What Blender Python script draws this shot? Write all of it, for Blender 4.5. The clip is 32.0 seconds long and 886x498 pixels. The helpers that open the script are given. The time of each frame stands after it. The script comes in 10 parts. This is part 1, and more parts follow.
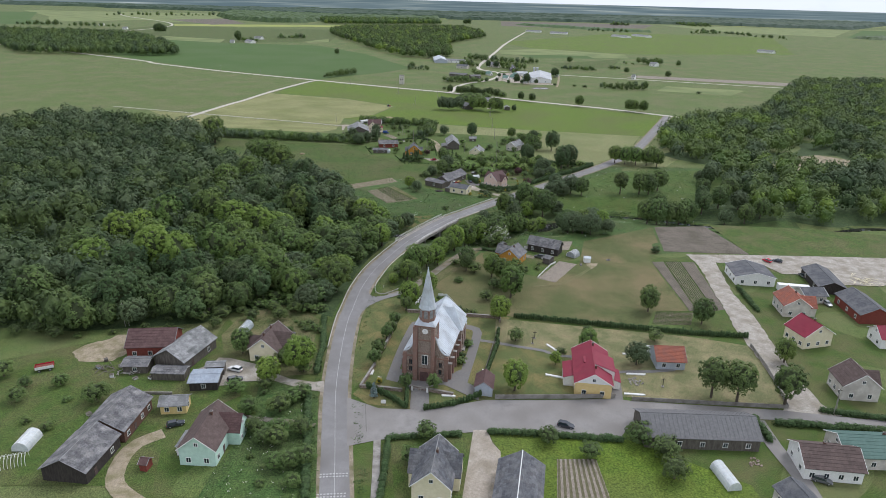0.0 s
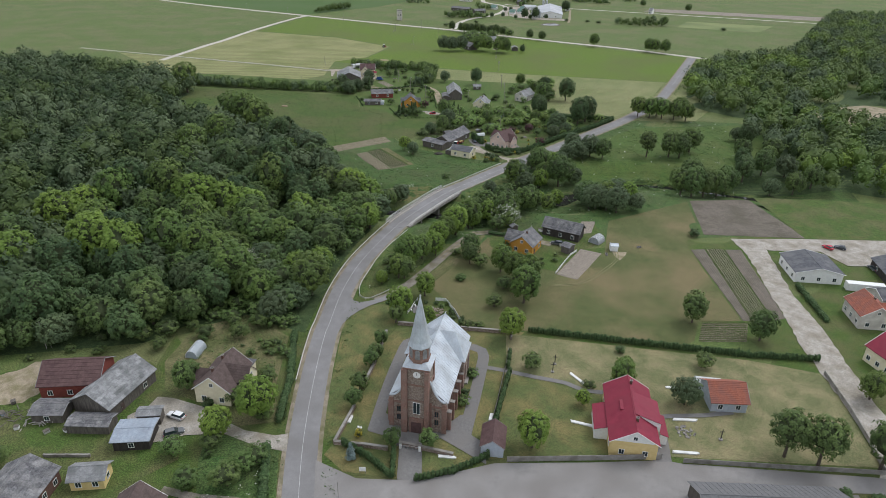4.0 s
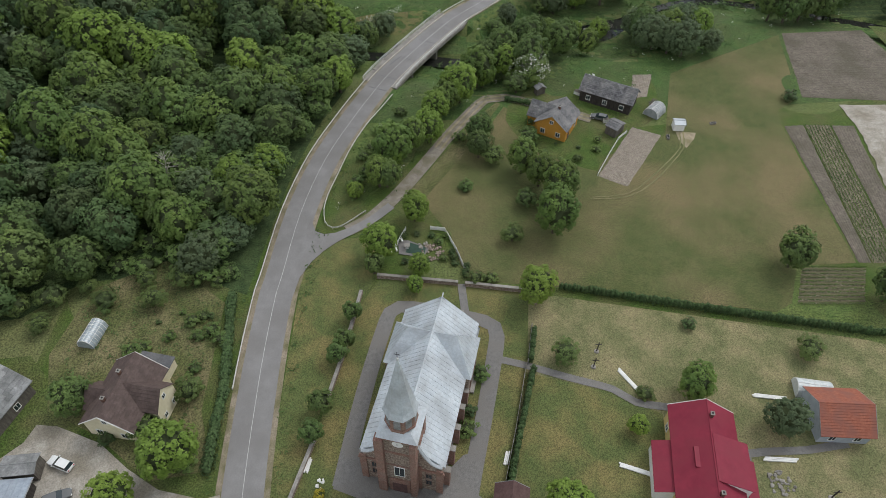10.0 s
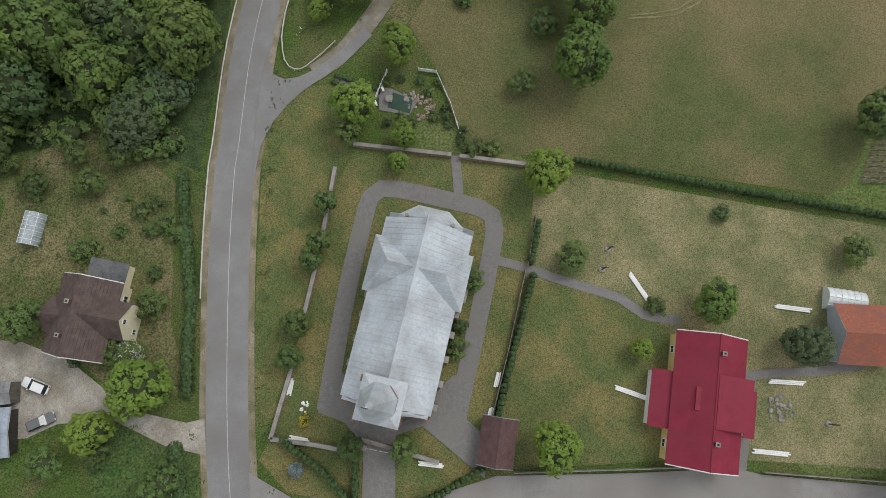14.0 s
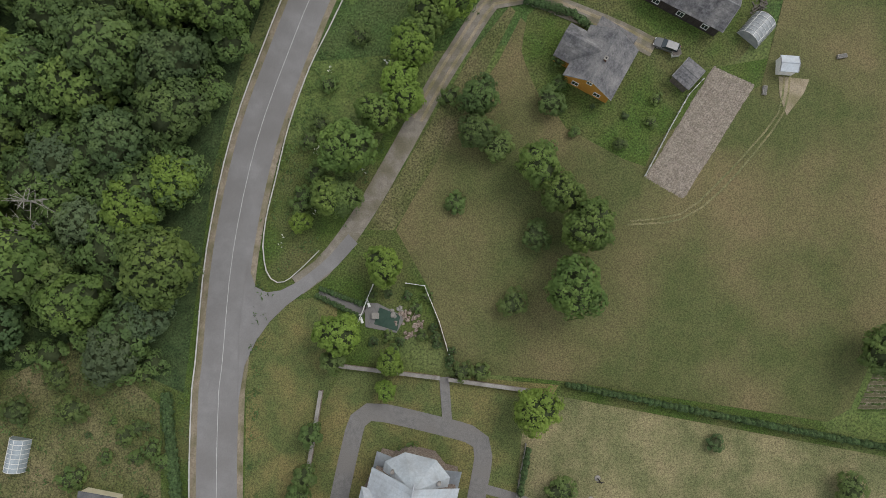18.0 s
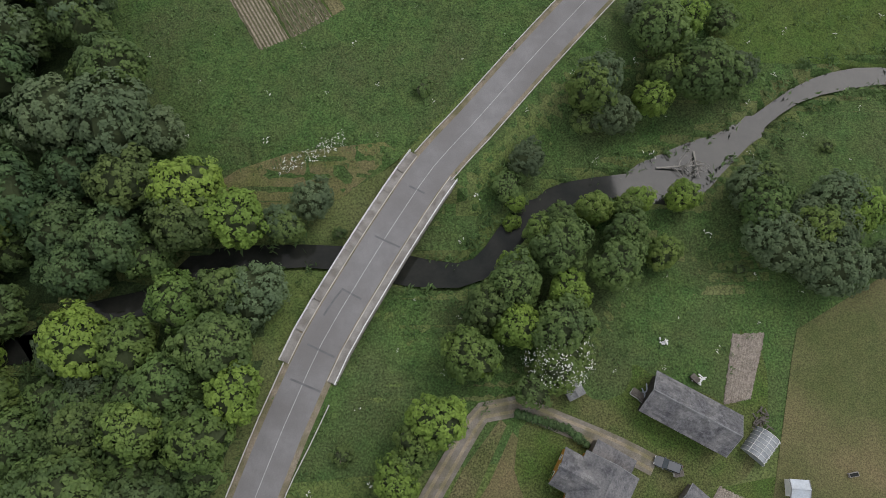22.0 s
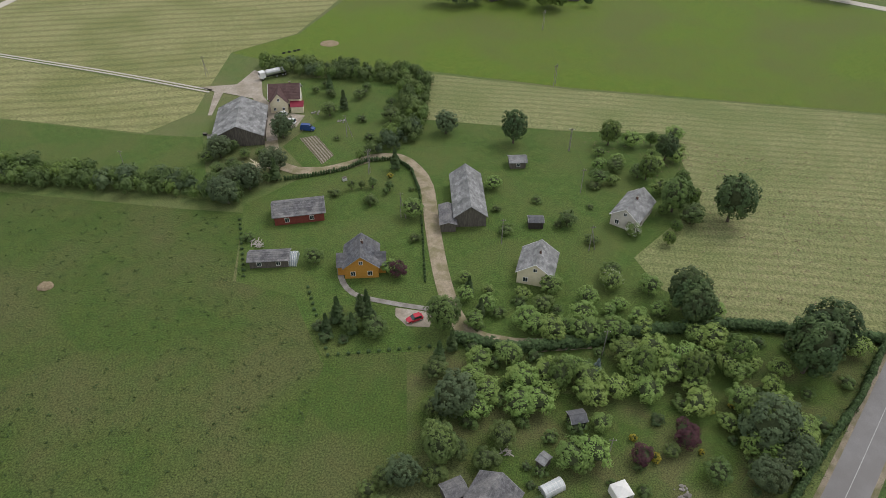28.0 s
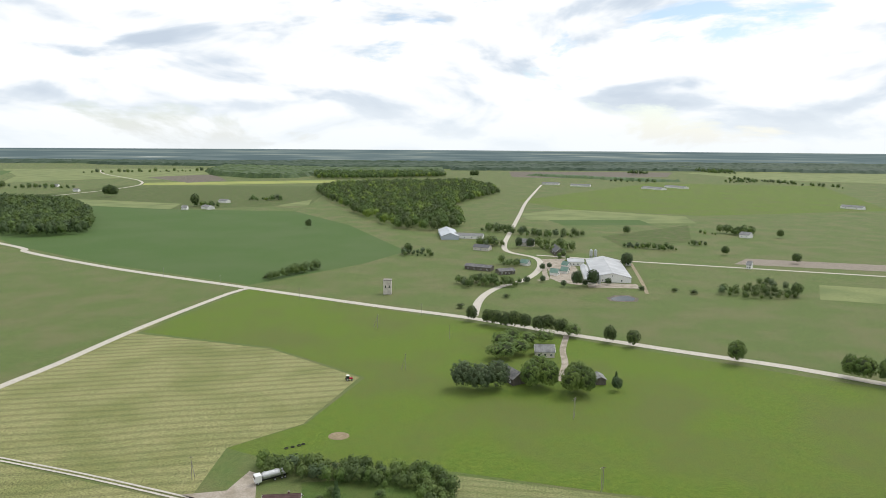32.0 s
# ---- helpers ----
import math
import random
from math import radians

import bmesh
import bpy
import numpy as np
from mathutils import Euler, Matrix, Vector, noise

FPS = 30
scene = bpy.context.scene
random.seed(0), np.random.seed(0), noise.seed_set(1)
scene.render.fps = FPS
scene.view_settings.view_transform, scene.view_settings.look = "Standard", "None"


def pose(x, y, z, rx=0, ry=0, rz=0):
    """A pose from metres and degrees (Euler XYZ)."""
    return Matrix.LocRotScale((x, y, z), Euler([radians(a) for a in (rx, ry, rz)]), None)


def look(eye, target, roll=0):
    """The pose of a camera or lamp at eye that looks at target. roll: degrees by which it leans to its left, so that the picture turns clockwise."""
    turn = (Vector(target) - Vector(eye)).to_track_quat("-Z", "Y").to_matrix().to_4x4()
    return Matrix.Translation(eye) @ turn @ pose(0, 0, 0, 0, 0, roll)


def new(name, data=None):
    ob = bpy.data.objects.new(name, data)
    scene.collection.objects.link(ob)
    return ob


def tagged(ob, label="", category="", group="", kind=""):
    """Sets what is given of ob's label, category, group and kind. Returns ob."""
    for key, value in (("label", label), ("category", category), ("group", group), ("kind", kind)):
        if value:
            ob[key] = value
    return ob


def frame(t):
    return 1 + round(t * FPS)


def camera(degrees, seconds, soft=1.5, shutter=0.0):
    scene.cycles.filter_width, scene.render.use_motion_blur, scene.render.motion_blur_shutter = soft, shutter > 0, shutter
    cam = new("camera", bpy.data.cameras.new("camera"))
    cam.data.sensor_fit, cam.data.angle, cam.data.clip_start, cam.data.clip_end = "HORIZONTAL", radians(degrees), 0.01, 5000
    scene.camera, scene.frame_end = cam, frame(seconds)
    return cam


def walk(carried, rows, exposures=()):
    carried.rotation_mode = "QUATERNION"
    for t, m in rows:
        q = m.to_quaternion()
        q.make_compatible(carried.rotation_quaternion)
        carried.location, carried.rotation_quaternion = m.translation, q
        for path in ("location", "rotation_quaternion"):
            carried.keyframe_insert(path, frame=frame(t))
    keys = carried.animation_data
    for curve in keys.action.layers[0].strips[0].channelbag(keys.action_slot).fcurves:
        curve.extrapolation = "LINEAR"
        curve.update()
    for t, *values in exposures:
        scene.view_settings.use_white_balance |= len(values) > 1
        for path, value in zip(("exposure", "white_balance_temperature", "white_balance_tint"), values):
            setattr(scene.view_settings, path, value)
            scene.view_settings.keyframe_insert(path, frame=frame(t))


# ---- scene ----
from mathutils import geometry

cam = camera(68.17, 32.0, 0.4)
PATH = [
    (0, pose(-4.94, -184.38, 104.65, 68.958, -1.360, -0.398)),
    (0.5, pose(-4.56, -178.33, 104.63, 68.398, -1.360, -0.357)),
    (1, pose(-4.22, -172.21, 104.66, 67.600, -1.335, -0.337)),
    (1.5, pose(-3.89, -166.09, 104.70, 66.802, -1.304, -0.316)),
    (2, pose(-3.62, -159.94, 104.75, 66.086, -1.268, -0.287)),
    (2.5, pose(-3.41, -153.78, 104.79, 65.431, -1.253, -0.282)),
    (3, pose(-3.29, -147.50, 104.82, 64.792, -1.250, -0.231)),
    (3.5, pose(-3.26, -141.24, 104.81, 64.135, -1.253, -0.204)),
    (4, pose(-3.36, -134.96, 104.73, 63.381, -1.235, -0.211)),
    (4.5, pose(-3.51, -128.65, 104.62, 62.633, -1.210, -0.240)),
    (5, pose(-3.68, -122.35, 104.51, 61.998, -1.191, -0.279)),
    (5.5, pose(-3.79, -116.06, 104.44, 61.582, -1.185, -0.316)),
    (6, pose(-3.79, -109.81, 104.44, 61.490, -1.199, -0.341)),
    (6.5, pose(-3.77, -103.68, 104.47, 61.433, -1.176, -0.377)),
    (7, pose(-3.70, -97.56, 104.53, 61.446, -1.127, -0.415)),
    (7.5, pose(-3.52, -91.60, 104.52, 60.555, -1.105, -0.399)),
    (8, pose(-3.20, -85.66, 104.44, 57.347, -1.089, -0.327)),
    (8.5, pose(-2.77, -79.75, 104.50, 53.646, -1.058, -0.231)),
    (9, pose(-2.33, -73.78, 104.61, 49.756, -0.964, -0.140)),
    (9.5, pose(-1.87, -67.84, 104.74, 45.965, -0.871, -0.097)),
    (10, pose(-1.38, -61.85, 104.86, 42.035, -0.742, -0.037)),
    (10.5, pose(-0.79, -55.84, 105.07, 38.206, -0.613, 0.035)),
    (11, pose(-0.26, -49.75, 105.24, 34.173, -0.452, 0.090)),
    (11.5, pose(0.21, -43.68, 105.45, 30.246, -0.307, 0.131)),
    (12, pose(0.67, -37.55, 105.67, 26.235, -0.187, 0.185)),
    (12.5, pose(1.12, -31.45, 105.90, 22.259, -0.100, 0.226)),
    (13, pose(1.51, -25.41, 106.13, 18.214, -0.005, 0.288)),
    (13.5, pose(1.95, -19.44, 106.46, 14.284, 0.082, 0.351)),
    (14, pose(2.35, -13.48, 106.81, 10.701, 0.197, 0.477)),
    (14.5, pose(2.71, -7.49, 107.19, 7.684, 0.326, 0.627)),
    (15, pose(3.06, -1.43, 107.60, 5.450, 0.452, 0.765)),
    (15.5, pose(3.41, 4.74, 108.04, 4.216, 0.560, 0.854)),
    (16, pose(3.76, 11.07, 108.50, 4.199, 0.633, 0.858)),
    (16.5, pose(4.09, 17.37, 108.93, 3.971, 0.701, 0.831)),
    (17, pose(4.46, 23.75, 109.31, 3.967, 0.745, 0.790)),
    (17.5, pose(4.79, 30.14, 109.67, 3.700, 0.788, 0.716)),
    (18, pose(5.04, 36.54, 110.02, 3.999, 0.811, 0.601)),
    (18.5, pose(5.27, 42.82, 110.35, 4.203, 0.791, 0.505)),
    (19, pose(5.41, 49.06, 110.59, 5.009, 0.758, 0.438)),
    (19.5, pose(5.53, 55.18, 110.84, 5.962, 0.695, 0.357)),
    (20, pose(5.58, 61.28, 111.03, 7.485, 0.620, 0.321)),
    (20.5, pose(5.58, 67.30, 111.23, 9.036, 0.522, 0.249)),
    (21, pose(5.51, 73.29, 111.32, 11.013, 0.403, 0.157)),
    (21.5, pose(5.36, 79.12, 111.34, 12.828, 0.259, 0.065)),
    (22, pose(5.22, 84.91, 111.29, 15.327, 0.086, -0.052)),
    (22.5, pose(4.97, 90.51, 111.26, 17.724, -0.047, -0.144)),
    (23, pose(4.69, 96.02, 111.32, 20.429, -0.159, -0.212)),
    (23.5, pose(4.43, 101.38, 111.42, 22.883, -0.273, -0.232)),
    (24, pose(4.13, 106.74, 111.44, 25.677, -0.373, -0.243)),
    (24.5, pose(3.81, 111.96, 111.38, 28.169, -0.446, -0.255)),
    (25, pose(3.41, 117.15, 111.28, 31.054, -0.474, -0.302)),
    (25.5, pose(3.00, 122.22, 111.16, 33.681, -0.491, -0.320)),
    (26, pose(2.48, 127.22, 110.97, 36.376, -0.477, -0.297)),
    (26.5, pose(1.87, 132.18, 110.77, 39.290, -0.451, -0.250)),
    (27, pose(1.16, 137.12, 110.59, 42.570, -0.429, -0.197)),
    (27.5, pose(0.39, 142.06, 110.47, 46.365, -0.425, -0.155)),
    (28, pose(-0.45, 147.03, 110.44, 50.825, -0.453, -0.140)),
    (28.5, pose(-1.40, 151.89, 110.46, 54.907, -0.477, -0.137)),
    (29, pose(-2.47, 156.70, 110.57, 59.254, -0.457, -0.129)),
    (29.5, pose(-3.55, 161.38, 110.65, 63.229, -0.443, -0.136)),
    (30, pose(-4.64, 166.02, 110.77, 67.562, -0.423, -0.155)),
    (30.5, pose(-5.77, 170.61, 110.82, 71.565, -0.414, -0.184)),
    (31, pose(-6.94, 175.19, 110.83, 75.878, -0.405, -0.184)),
    (31.5, pose(-8.08, 179.71, 110.76, 79.488, -0.405, -0.191)),
    (32, pose(-9.22, 184.19, 110.61, 81.135, -0.399, -0.169)),
]
walk(cam, PATH, [(0, 0.61, 5980, 14), (6, 0.45, 6150, 11), (13, 0.36, 6400, 10), (17, 0.27, 6450, 11), (20, 0.26, 6300, 13), (25, 0.17, 6300, 14), (28, 0.33, 6450, 13), (30, 0.57, 6450, 12), (32, 0.66, 6500, 10)])

# ---------------------------------------------------------------- sky and sun
SUN_AZ, SUN_EL = 51.0, 53.0   # degrees clockwise from +y, and above the horizon
world = bpy.data.worlds.new("sky")
scene.world = world
world.use_nodes = True
wn, wl = world.node_tree.nodes, world.node_tree.links
wn.clear()
sky = wn.new("ShaderNodeTexSky")
sky.sky_type, sky.sun_disc = "NISHITA", False
sky.sun_elevation, sky.sun_rotation = radians(SUN_EL), radians(SUN_AZ)
wco = wn.new("ShaderNodeTexCoord")
wsep = wn.new("ShaderNodeSeparateXYZ")
wl.new(wco.outputs["Generated"], wsep.inputs[0])


def wmath(op, a, b=None, c=None):
    n = wn.new("ShaderNodeMath")
    n.operation = op
    for k, v in enumerate((a, b, c)):
        if v is None:
            continue
        if isinstance(v, (int, float)):
            n.inputs[k].default_value = v
        else:
            wl.new(v, n.inputs[k])
    return n.outputs[0]


# heaped clouds: the view direction, squeezed in height, through a billowing noise
wmap = wn.new("ShaderNodeMapping")
wmap.inputs["Scale"].default_value = (1.0, 1.0, 2.9)
wmap.inputs["Location"].default_value = (1.7, 0.4, 0.3)
wl.new(wco.outputs["Generated"], wmap.inputs[0])
wno = wn.new("ShaderNodeTexNoise")
wno.inputs["Scale"].default_value, wno.inputs["Detail"].default_value = 4.4, 9.0
wno.inputs["Roughness"].default_value, wno.inputs["Distortion"].default_value = 0.58, 0.35
wl.new(wmap.outputs[0], wno.inputs["Vector"])
wcl = wn.new("ShaderNodeValToRGB")
wcl.color_ramp.elements[0].position, wcl.color_ramp.elements[1].position = 0.36, 0.43
wl.new(wno.outputs[0], wcl.inputs[0])
# cloud masses: lit tops and blue-grey bases, from how much cloud lies above each point
lift = wn.new("ShaderNodeVectorMath")
lift.operation = "ADD"
lift.inputs[1].default_value = (0.0, 0.0, 0.055)
wl.new(wmap.outputs[0], lift.inputs[0])
cloud = []
for src in (wmap.outputs[0], lift.outputs[0]):
    cn = wn.new("ShaderNodeTexNoise")
    cn.inputs["Scale"].default_value, cn.inputs["Detail"].default_value = 4.4, 5.0
    cn.inputs["Roughness"].default_value, cn.inputs["Distortion"].default_value = 0.52, 0.35
    wl.new(src, cn.inputs["Vector"])
    cloud.append(cn.outputs[0])
under = wmath("MULTIPLY_ADD", wmath("SUBTRACT", cloud[1], cloud[0]), 2.6, 0.5)
thick = wmath("MULTIPLY_ADD", wmath("SUBTRACT", wno.outputs[0], 0.5), 0.9, under)
wshade = wn.new("ShaderNodeValToRGB")
for k, (pos, col) in enumerate(((0.30, (1.0, 1.0, 0.99, 1)), (0.50, (0.98, 0.985, 0.985, 1)), (0.60, (0.86, 0.90, 0.94, 1)), (0.72, (0.66, 0.735, 0.82, 1)), (0.9, (0.55, 0.63, 0.73, 1)))):
    e = wshade.color_ramp.elements[k] if k < 2 else wshade.color_ramp.elements.new(pos)
    e.position, e.color = pos, col
wl.new(thick, wshade.inputs[0])
wblue = wn.new("ShaderNodeMix")
wblue.data_type = "RGBA"
wsky = wn.new("ShaderNodeVectorMath")
wsky.operation = "SCALE"
wsky.inputs["Scale"].default_value = 0.13
wl.new(sky.outputs[0], wsky.inputs[0])
wl.new(wcl.outputs[0], wblue.inputs["Factor"])
wl.new(wsky.outputs[0], wblue.inputs["A"])
wl.new(wshade.outputs[0], wblue.inputs["B"])
# bright haze close above the horizon
whaze = wn.new("ShaderNodeMix")
whaze.data_type = "RGBA"
whr = wn.new("ShaderNodeMapRange")
whr.inputs["From Min"].default_value, whr.inputs["From Max"].default_value = 0.0, 0.09
whr.inputs["To Min"].default_value, whr.inputs["To Max"].default_value = 0.85, 0.0
wl.new(wsep.outputs[2], whr.inputs["Value"])
wl.new(whr.outputs[0], whaze.inputs["Factor"])
wl.new(wblue.outputs["Result"], whaze.inputs["A"])
whaze.inputs["B"].default_value = (0.86, 0.91, 0.94, 1)
# land beyond the last field, below the horizon line
wlow = wn.new("ShaderNodeMix")
wlow.data_type = "RGBA"
wlr = wn.new("ShaderNodeMapRange")
wlr.inputs["From Min"].default_value, wlr.inputs["From Max"].default_value = -0.0052, -0.0046
wl.new(wsep.outputs[2], wlr.inputs["Value"])
wl.new(wlr.outputs[0], wlow.inputs["Factor"])
wst = wn.new("ShaderNodeMapping")
wst.inputs["Scale"].default_value = (9.0, 9.0, 420.0)
wl.new(wco.outputs["Generated"], wst.inputs[0])
wsn = wn.new("ShaderNodeTexNoise")
wsn.inputs["Scale"].default_value, wsn.inputs["Detail"].default_value = 1.0, 5.0
wl.new(wst.outputs[0], wsn.inputs["Vector"])
wsr = wn.new("ShaderNodeValToRGB")
for k, (pos, col) in enumerate(((0.42, (0.125, 0.175, 0.185, 1)), (0.55, (0.18, 0.235, 0.235, 1)), (0.64, (0.25, 0.30, 0.275, 1)), (0.74, (0.42, 0.47, 0.44, 1)))):
    e = wsr.color_ramp.elements[k] if k < 2 else wsr.color_ramp.elements.new(pos)
    e.position, e.color = pos, col
wl.new(wsn.outputs[0], wsr.inputs[0])
wl.new(wsr.outputs[0], wlow.inputs["A"])
wl.new(whaze.outputs["Result"], wlow.inputs["B"])
wbg = wn.new("ShaderNodeBackground")
wbg.inputs["Strength"].default_value = 0.68
wl.new(wlow.outputs["Result"], wbg.inputs["Color"])
wout = wn.new("ShaderNodeOutputWorld")
wl.new(wbg.outputs[0], wout.inputs["Surface"])

sun_data = bpy.data.lights.new("sun", "SUN")
sun_data.energy, sun_data.angle, sun_data.color = 1.2, radians(28), (1.0, 0.96, 0.90)
sun = new("sun", sun_data)
sd = Vector((math.sin(radians(SUN_AZ)) * math.cos(radians(SUN_EL)), math.cos(radians(SUN_AZ)) * math.cos(radians(SUN_EL)), math.sin(radians(SUN_EL))))
sun.matrix_world = look(sd * 300, (0, 0, 0))


# ---------------------------------------------------------------- materials
def mat(name, c1, c2, scale=1.0, rough=0.8, bump=0.0, fine=8.0, metal=0.0, vary=0.0, island=0.0, c3=None, big=0.08, stretch=(1, 1, 1), wave=None, spec=0.3, grain=0.0, gscale=4.0):
    """A surface: two colours mixed by fine grain, a third by broad stains; vary: per object, island: per piece."""
    m = bpy.data.materials.new(name)
    m.use_nodes = True
    n, l = m.node_tree.nodes, m.node_tree.links
    b = n["Principled BSDF"]
    b.inputs["Roughness"].default_value, b.inputs["Metallic"].default_value = rough, metal
    b.inputs["Specular IOR Level"].default_value = spec
    co = n.new("ShaderNodeTexCoord")
    mp = n.new("ShaderNodeMapping")
    mp.inputs["Scale"].default_value = stretch
    l.new(co.outputs["Object"], mp.inputs[0])
    t1 = n.new("ShaderNodeTexNoise")
    t1.inputs["Scale"].default_value, t1.inputs["Detail"].default_value = scale, fine
    t1.inputs["Roughness"].default_value = 0.68
    l.new(mp.outputs[0], t1.inputs["Vector"])
    r1 = n.new("ShaderNodeMapRange")
    r1.inputs["From Min"].default_value, r1.inputs["From Max"].default_value = 0.37, 0.63
    l.new(t1.outputs[0], r1.inputs["Value"])
    mix = n.new("ShaderNodeMix")
    mix.data_type = "RGBA"
    mix.inputs["A"].default_value, mix.inputs["B"].default_value = (*c1, 1), (*c2, 1)
    l.new(r1.outputs[0], mix.inputs["Factor"])
    last = mix.outputs["Result"]
    if c3:
        t2 = n.new("ShaderNodeTexNoise")
        t2.inputs["Scale"].default_value, t2.inputs["Detail"].default_value = big, 5.0
        l.new(co.outputs["Object"], t2.inputs["Vector"])
        r2 = n.new("ShaderNodeMapRange")
        r2.inputs["From Min"].default_value, r2.inputs["From Max"].default_value = 0.42, 0.64
        l.new(t2.outputs[0], r2.inputs["Value"])
        m2 = n.new("ShaderNodeMix")
        m2.data_type = "RGBA"
        l.new(r2.outputs[0], m2.inputs["Factor"])
        l.new(last, m2.inputs["A"])
        m2.inputs["B"].default_value = (*c3, 1)
        last = m2.outputs["Result"]
    if wave:
        # parallel rows: axis, rows per metre, colour, share
        axis, freq, wc, amt = wave
        tw = n.new("ShaderNodeTexWave")
        tw.bands_direction = axis
        tw.inputs["Scale"].default_value, tw.inputs["Distortion"].default_value = freq * 0.314, 5.0
        tw.inputs["Detail"].default_value, tw.inputs["Detail Scale"].default_value = 3.0, 0.35
        l.new(co.outputs["Object"], tw.inputs["Vector"])
        m3 = n.new("ShaderNodeMix")
        m3.data_type = "RGBA"
        rw = n.new("ShaderNodeMapRange")
        rw.inputs["From Min"].default_value, rw.inputs["From Max"].default_value = 0.5, 0.95
        rw.inputs["To Max"].default_value = amt
        l.new(tw.outputs[1], rw.inputs["Value"])
        l.new(rw.outputs[0], m3.inputs["Factor"])
        l.new(last, m3.inputs["A"])
        m3.inputs["B"].default_value = (*wc, 1)
        last = m3.outputs["Result"]
    if grain:
        # short blades and tufts: light and dark specks with a slight shift of hue
        tg = n.new("ShaderNodeTexNoise")
        tg.inputs["Scale"].default_value, tg.inputs["Detail"].default_value = gscale, 3.0
        tg.inputs["Roughness"].default_value = 0.75
        l.new(co.outputs["Object"], tg.inputs["Vector"])
        rgn = n.new("ShaderNodeMapRange")
        rgn.inputs["From Min"].default_value, rgn.inputs["From Max"].default_value = 0.34, 0.66
        rgn.inputs["To Min"].default_value, rgn.inputs["To Max"].default_value = 1 - grain, 1 + grain
        l.new(tg.outputs[0], rgn.inputs["Value"])
        tm = n.new("ShaderNodeTexNoise")
        tm.inputs["Scale"].default_value, tm.inputs["Detail"].default_value = gscale * 0.11, 4.0
        l.new(co.outputs["Object"], tm.inputs["Vector"])
        rm = n.new("ShaderNodeMapRange")
        rm.inputs["From Min"].default_value, rm.inputs["From Max"].default_value = 0.36, 0.64
        rm.inputs["To Min"].default_value, rm.inputs["To Max"].default_value = 0.5 + grain * 0.014, 0.5 - grain * 0.012
        l.new(tm.outputs[0], rm.inputs["Value"])
        hg = n.new("ShaderNodeHueSaturation")
        l.new(rgn.outputs[0], hg.inputs["Value"])
        l.new(rm.outputs[0], hg.inputs["Hue"])
        l.new(last, hg.inputs["Color"])
        last = hg.outputs[0]
    if vary or island:
        h = n.new("ShaderNodeHueSaturation")
        if vary:
            oi = n.new("ShaderNodeObjectInfo")
            src = oi.outputs["Random"]
            amount = vary
            rv = n.new("ShaderNodeMapRange")
            rv.inputs["To Min"].default_value, rv.inputs["To Max"].default_value = 1 - amount, 1 + amount
            l.new(src, rv.inputs["Value"])
            l.new(rv.outputs[0], h.inputs["Value"])
            wv = n.new("ShaderNodeMath")
            wv.operation = "MULTIPLY"
            wv.inputs[1].default_value = 7.31
            l.new(src, wv.inputs[0])
            wf = n.new("ShaderNodeMath")
            wf.operation = "FRACT"
            l.new(wv.outputs[0], wf.inputs[0])
            rh = n.new("ShaderNodeMapRange")
            rh.inputs["To Min"].default_value, rh.inputs["To Max"].default_value = 0.5 - amount * 0.08, 0.5 + amount * 0.02
            l.new(wf.outputs[0], rh.inputs["Value"])
            l.new(rh.outputs[0], h.inputs["Hue"])
        l.new(last, h.inputs["Color"])
        last = h.outputs[0]
        if island:
            g = n.new("ShaderNodeNewGeometry")
            hi = n.new("ShaderNodeHueSaturation")
            ri = n.new("ShaderNodeMapRange")
            ri.inputs["To Min"].default_value, ri.inputs["To Max"].default_value = 1 - island, 1 + island
            l.new(g.outputs["Random Per Island"], ri.inputs["Value"])
            l.new(ri.outputs[0], hi.inputs["Value"])
            l.new(last, hi.inputs["Color"])
            last = hi.outputs[0]
    l.new(last, b.inputs["Base Color"])
    if bump:
        bp = n.new("ShaderNodeBump")
        bp.inputs["Strength"].default_value, bp.inputs["Distance"].default_value = 0.6, bump
        l.new(t1.outputs[0], bp.inputs["Height"])
        l.new(bp.outputs[0], b.inputs["Normal"])
    return m


def glass(name, tint=(0.02, 0.03, 0.035), rough=0.06):
    m = mat(name, tint, tuple(c * 1.6 for c in tint), 0.8, rough, spec=0.8)
    return m


M = {}
M["meadow"] = mat("meadow", (0.076, 0.116, 0.03), (0.118, 0.156, 0.046), 0.6, 0.95, 0.12, c3=(0.128, 0.14, 0.056), big=0.03, grain=0.55, gscale=2.5)
M["meadow_green"] = mat("meadow_green", (0.078, 0.131, 0.013), (0.116, 0.169, 0.021), 0.5, 0.95, 0.1, c3=(0.103, 0.132, 0.029), big=0.02, grain=0.47, gscale=2.0)
M["meadow_tall"] = mat("meadow_tall", (0.049, 0.095, 0.024), (0.080, 0.131, 0.036), 0.45, 0.95, 0.3, c3=(0.071, 0.098, 0.034), big=0.07, grain=0.60, gscale=2.6)
M["pasture"] = mat("pasture", (0.081, 0.097, 0.032), (0.099, 0.111, 0.042), 0.22, 0.95, 0.08, c3=(0.165, 0.137, 0.068), big=0.045, grain=0.45, gscale=4.0)
M["lawn_dry"] = mat("lawn_dry", (0.128, 0.137, 0.060), (0.154, 0.160, 0.074), 0.5, 0.95, 0.05, c3=(0.234, 0.207, 0.110), big=0.15, grain=0.50, gscale=4.5)
M["lawn"] = mat("lawn", (0.086, 0.109, 0.036), (0.104, 0.124, 0.043), 0.35, 0.95, 0.05, c3=(0.172, 0.150, 0.060), big=0.14, grain=0.50, gscale=4.5)
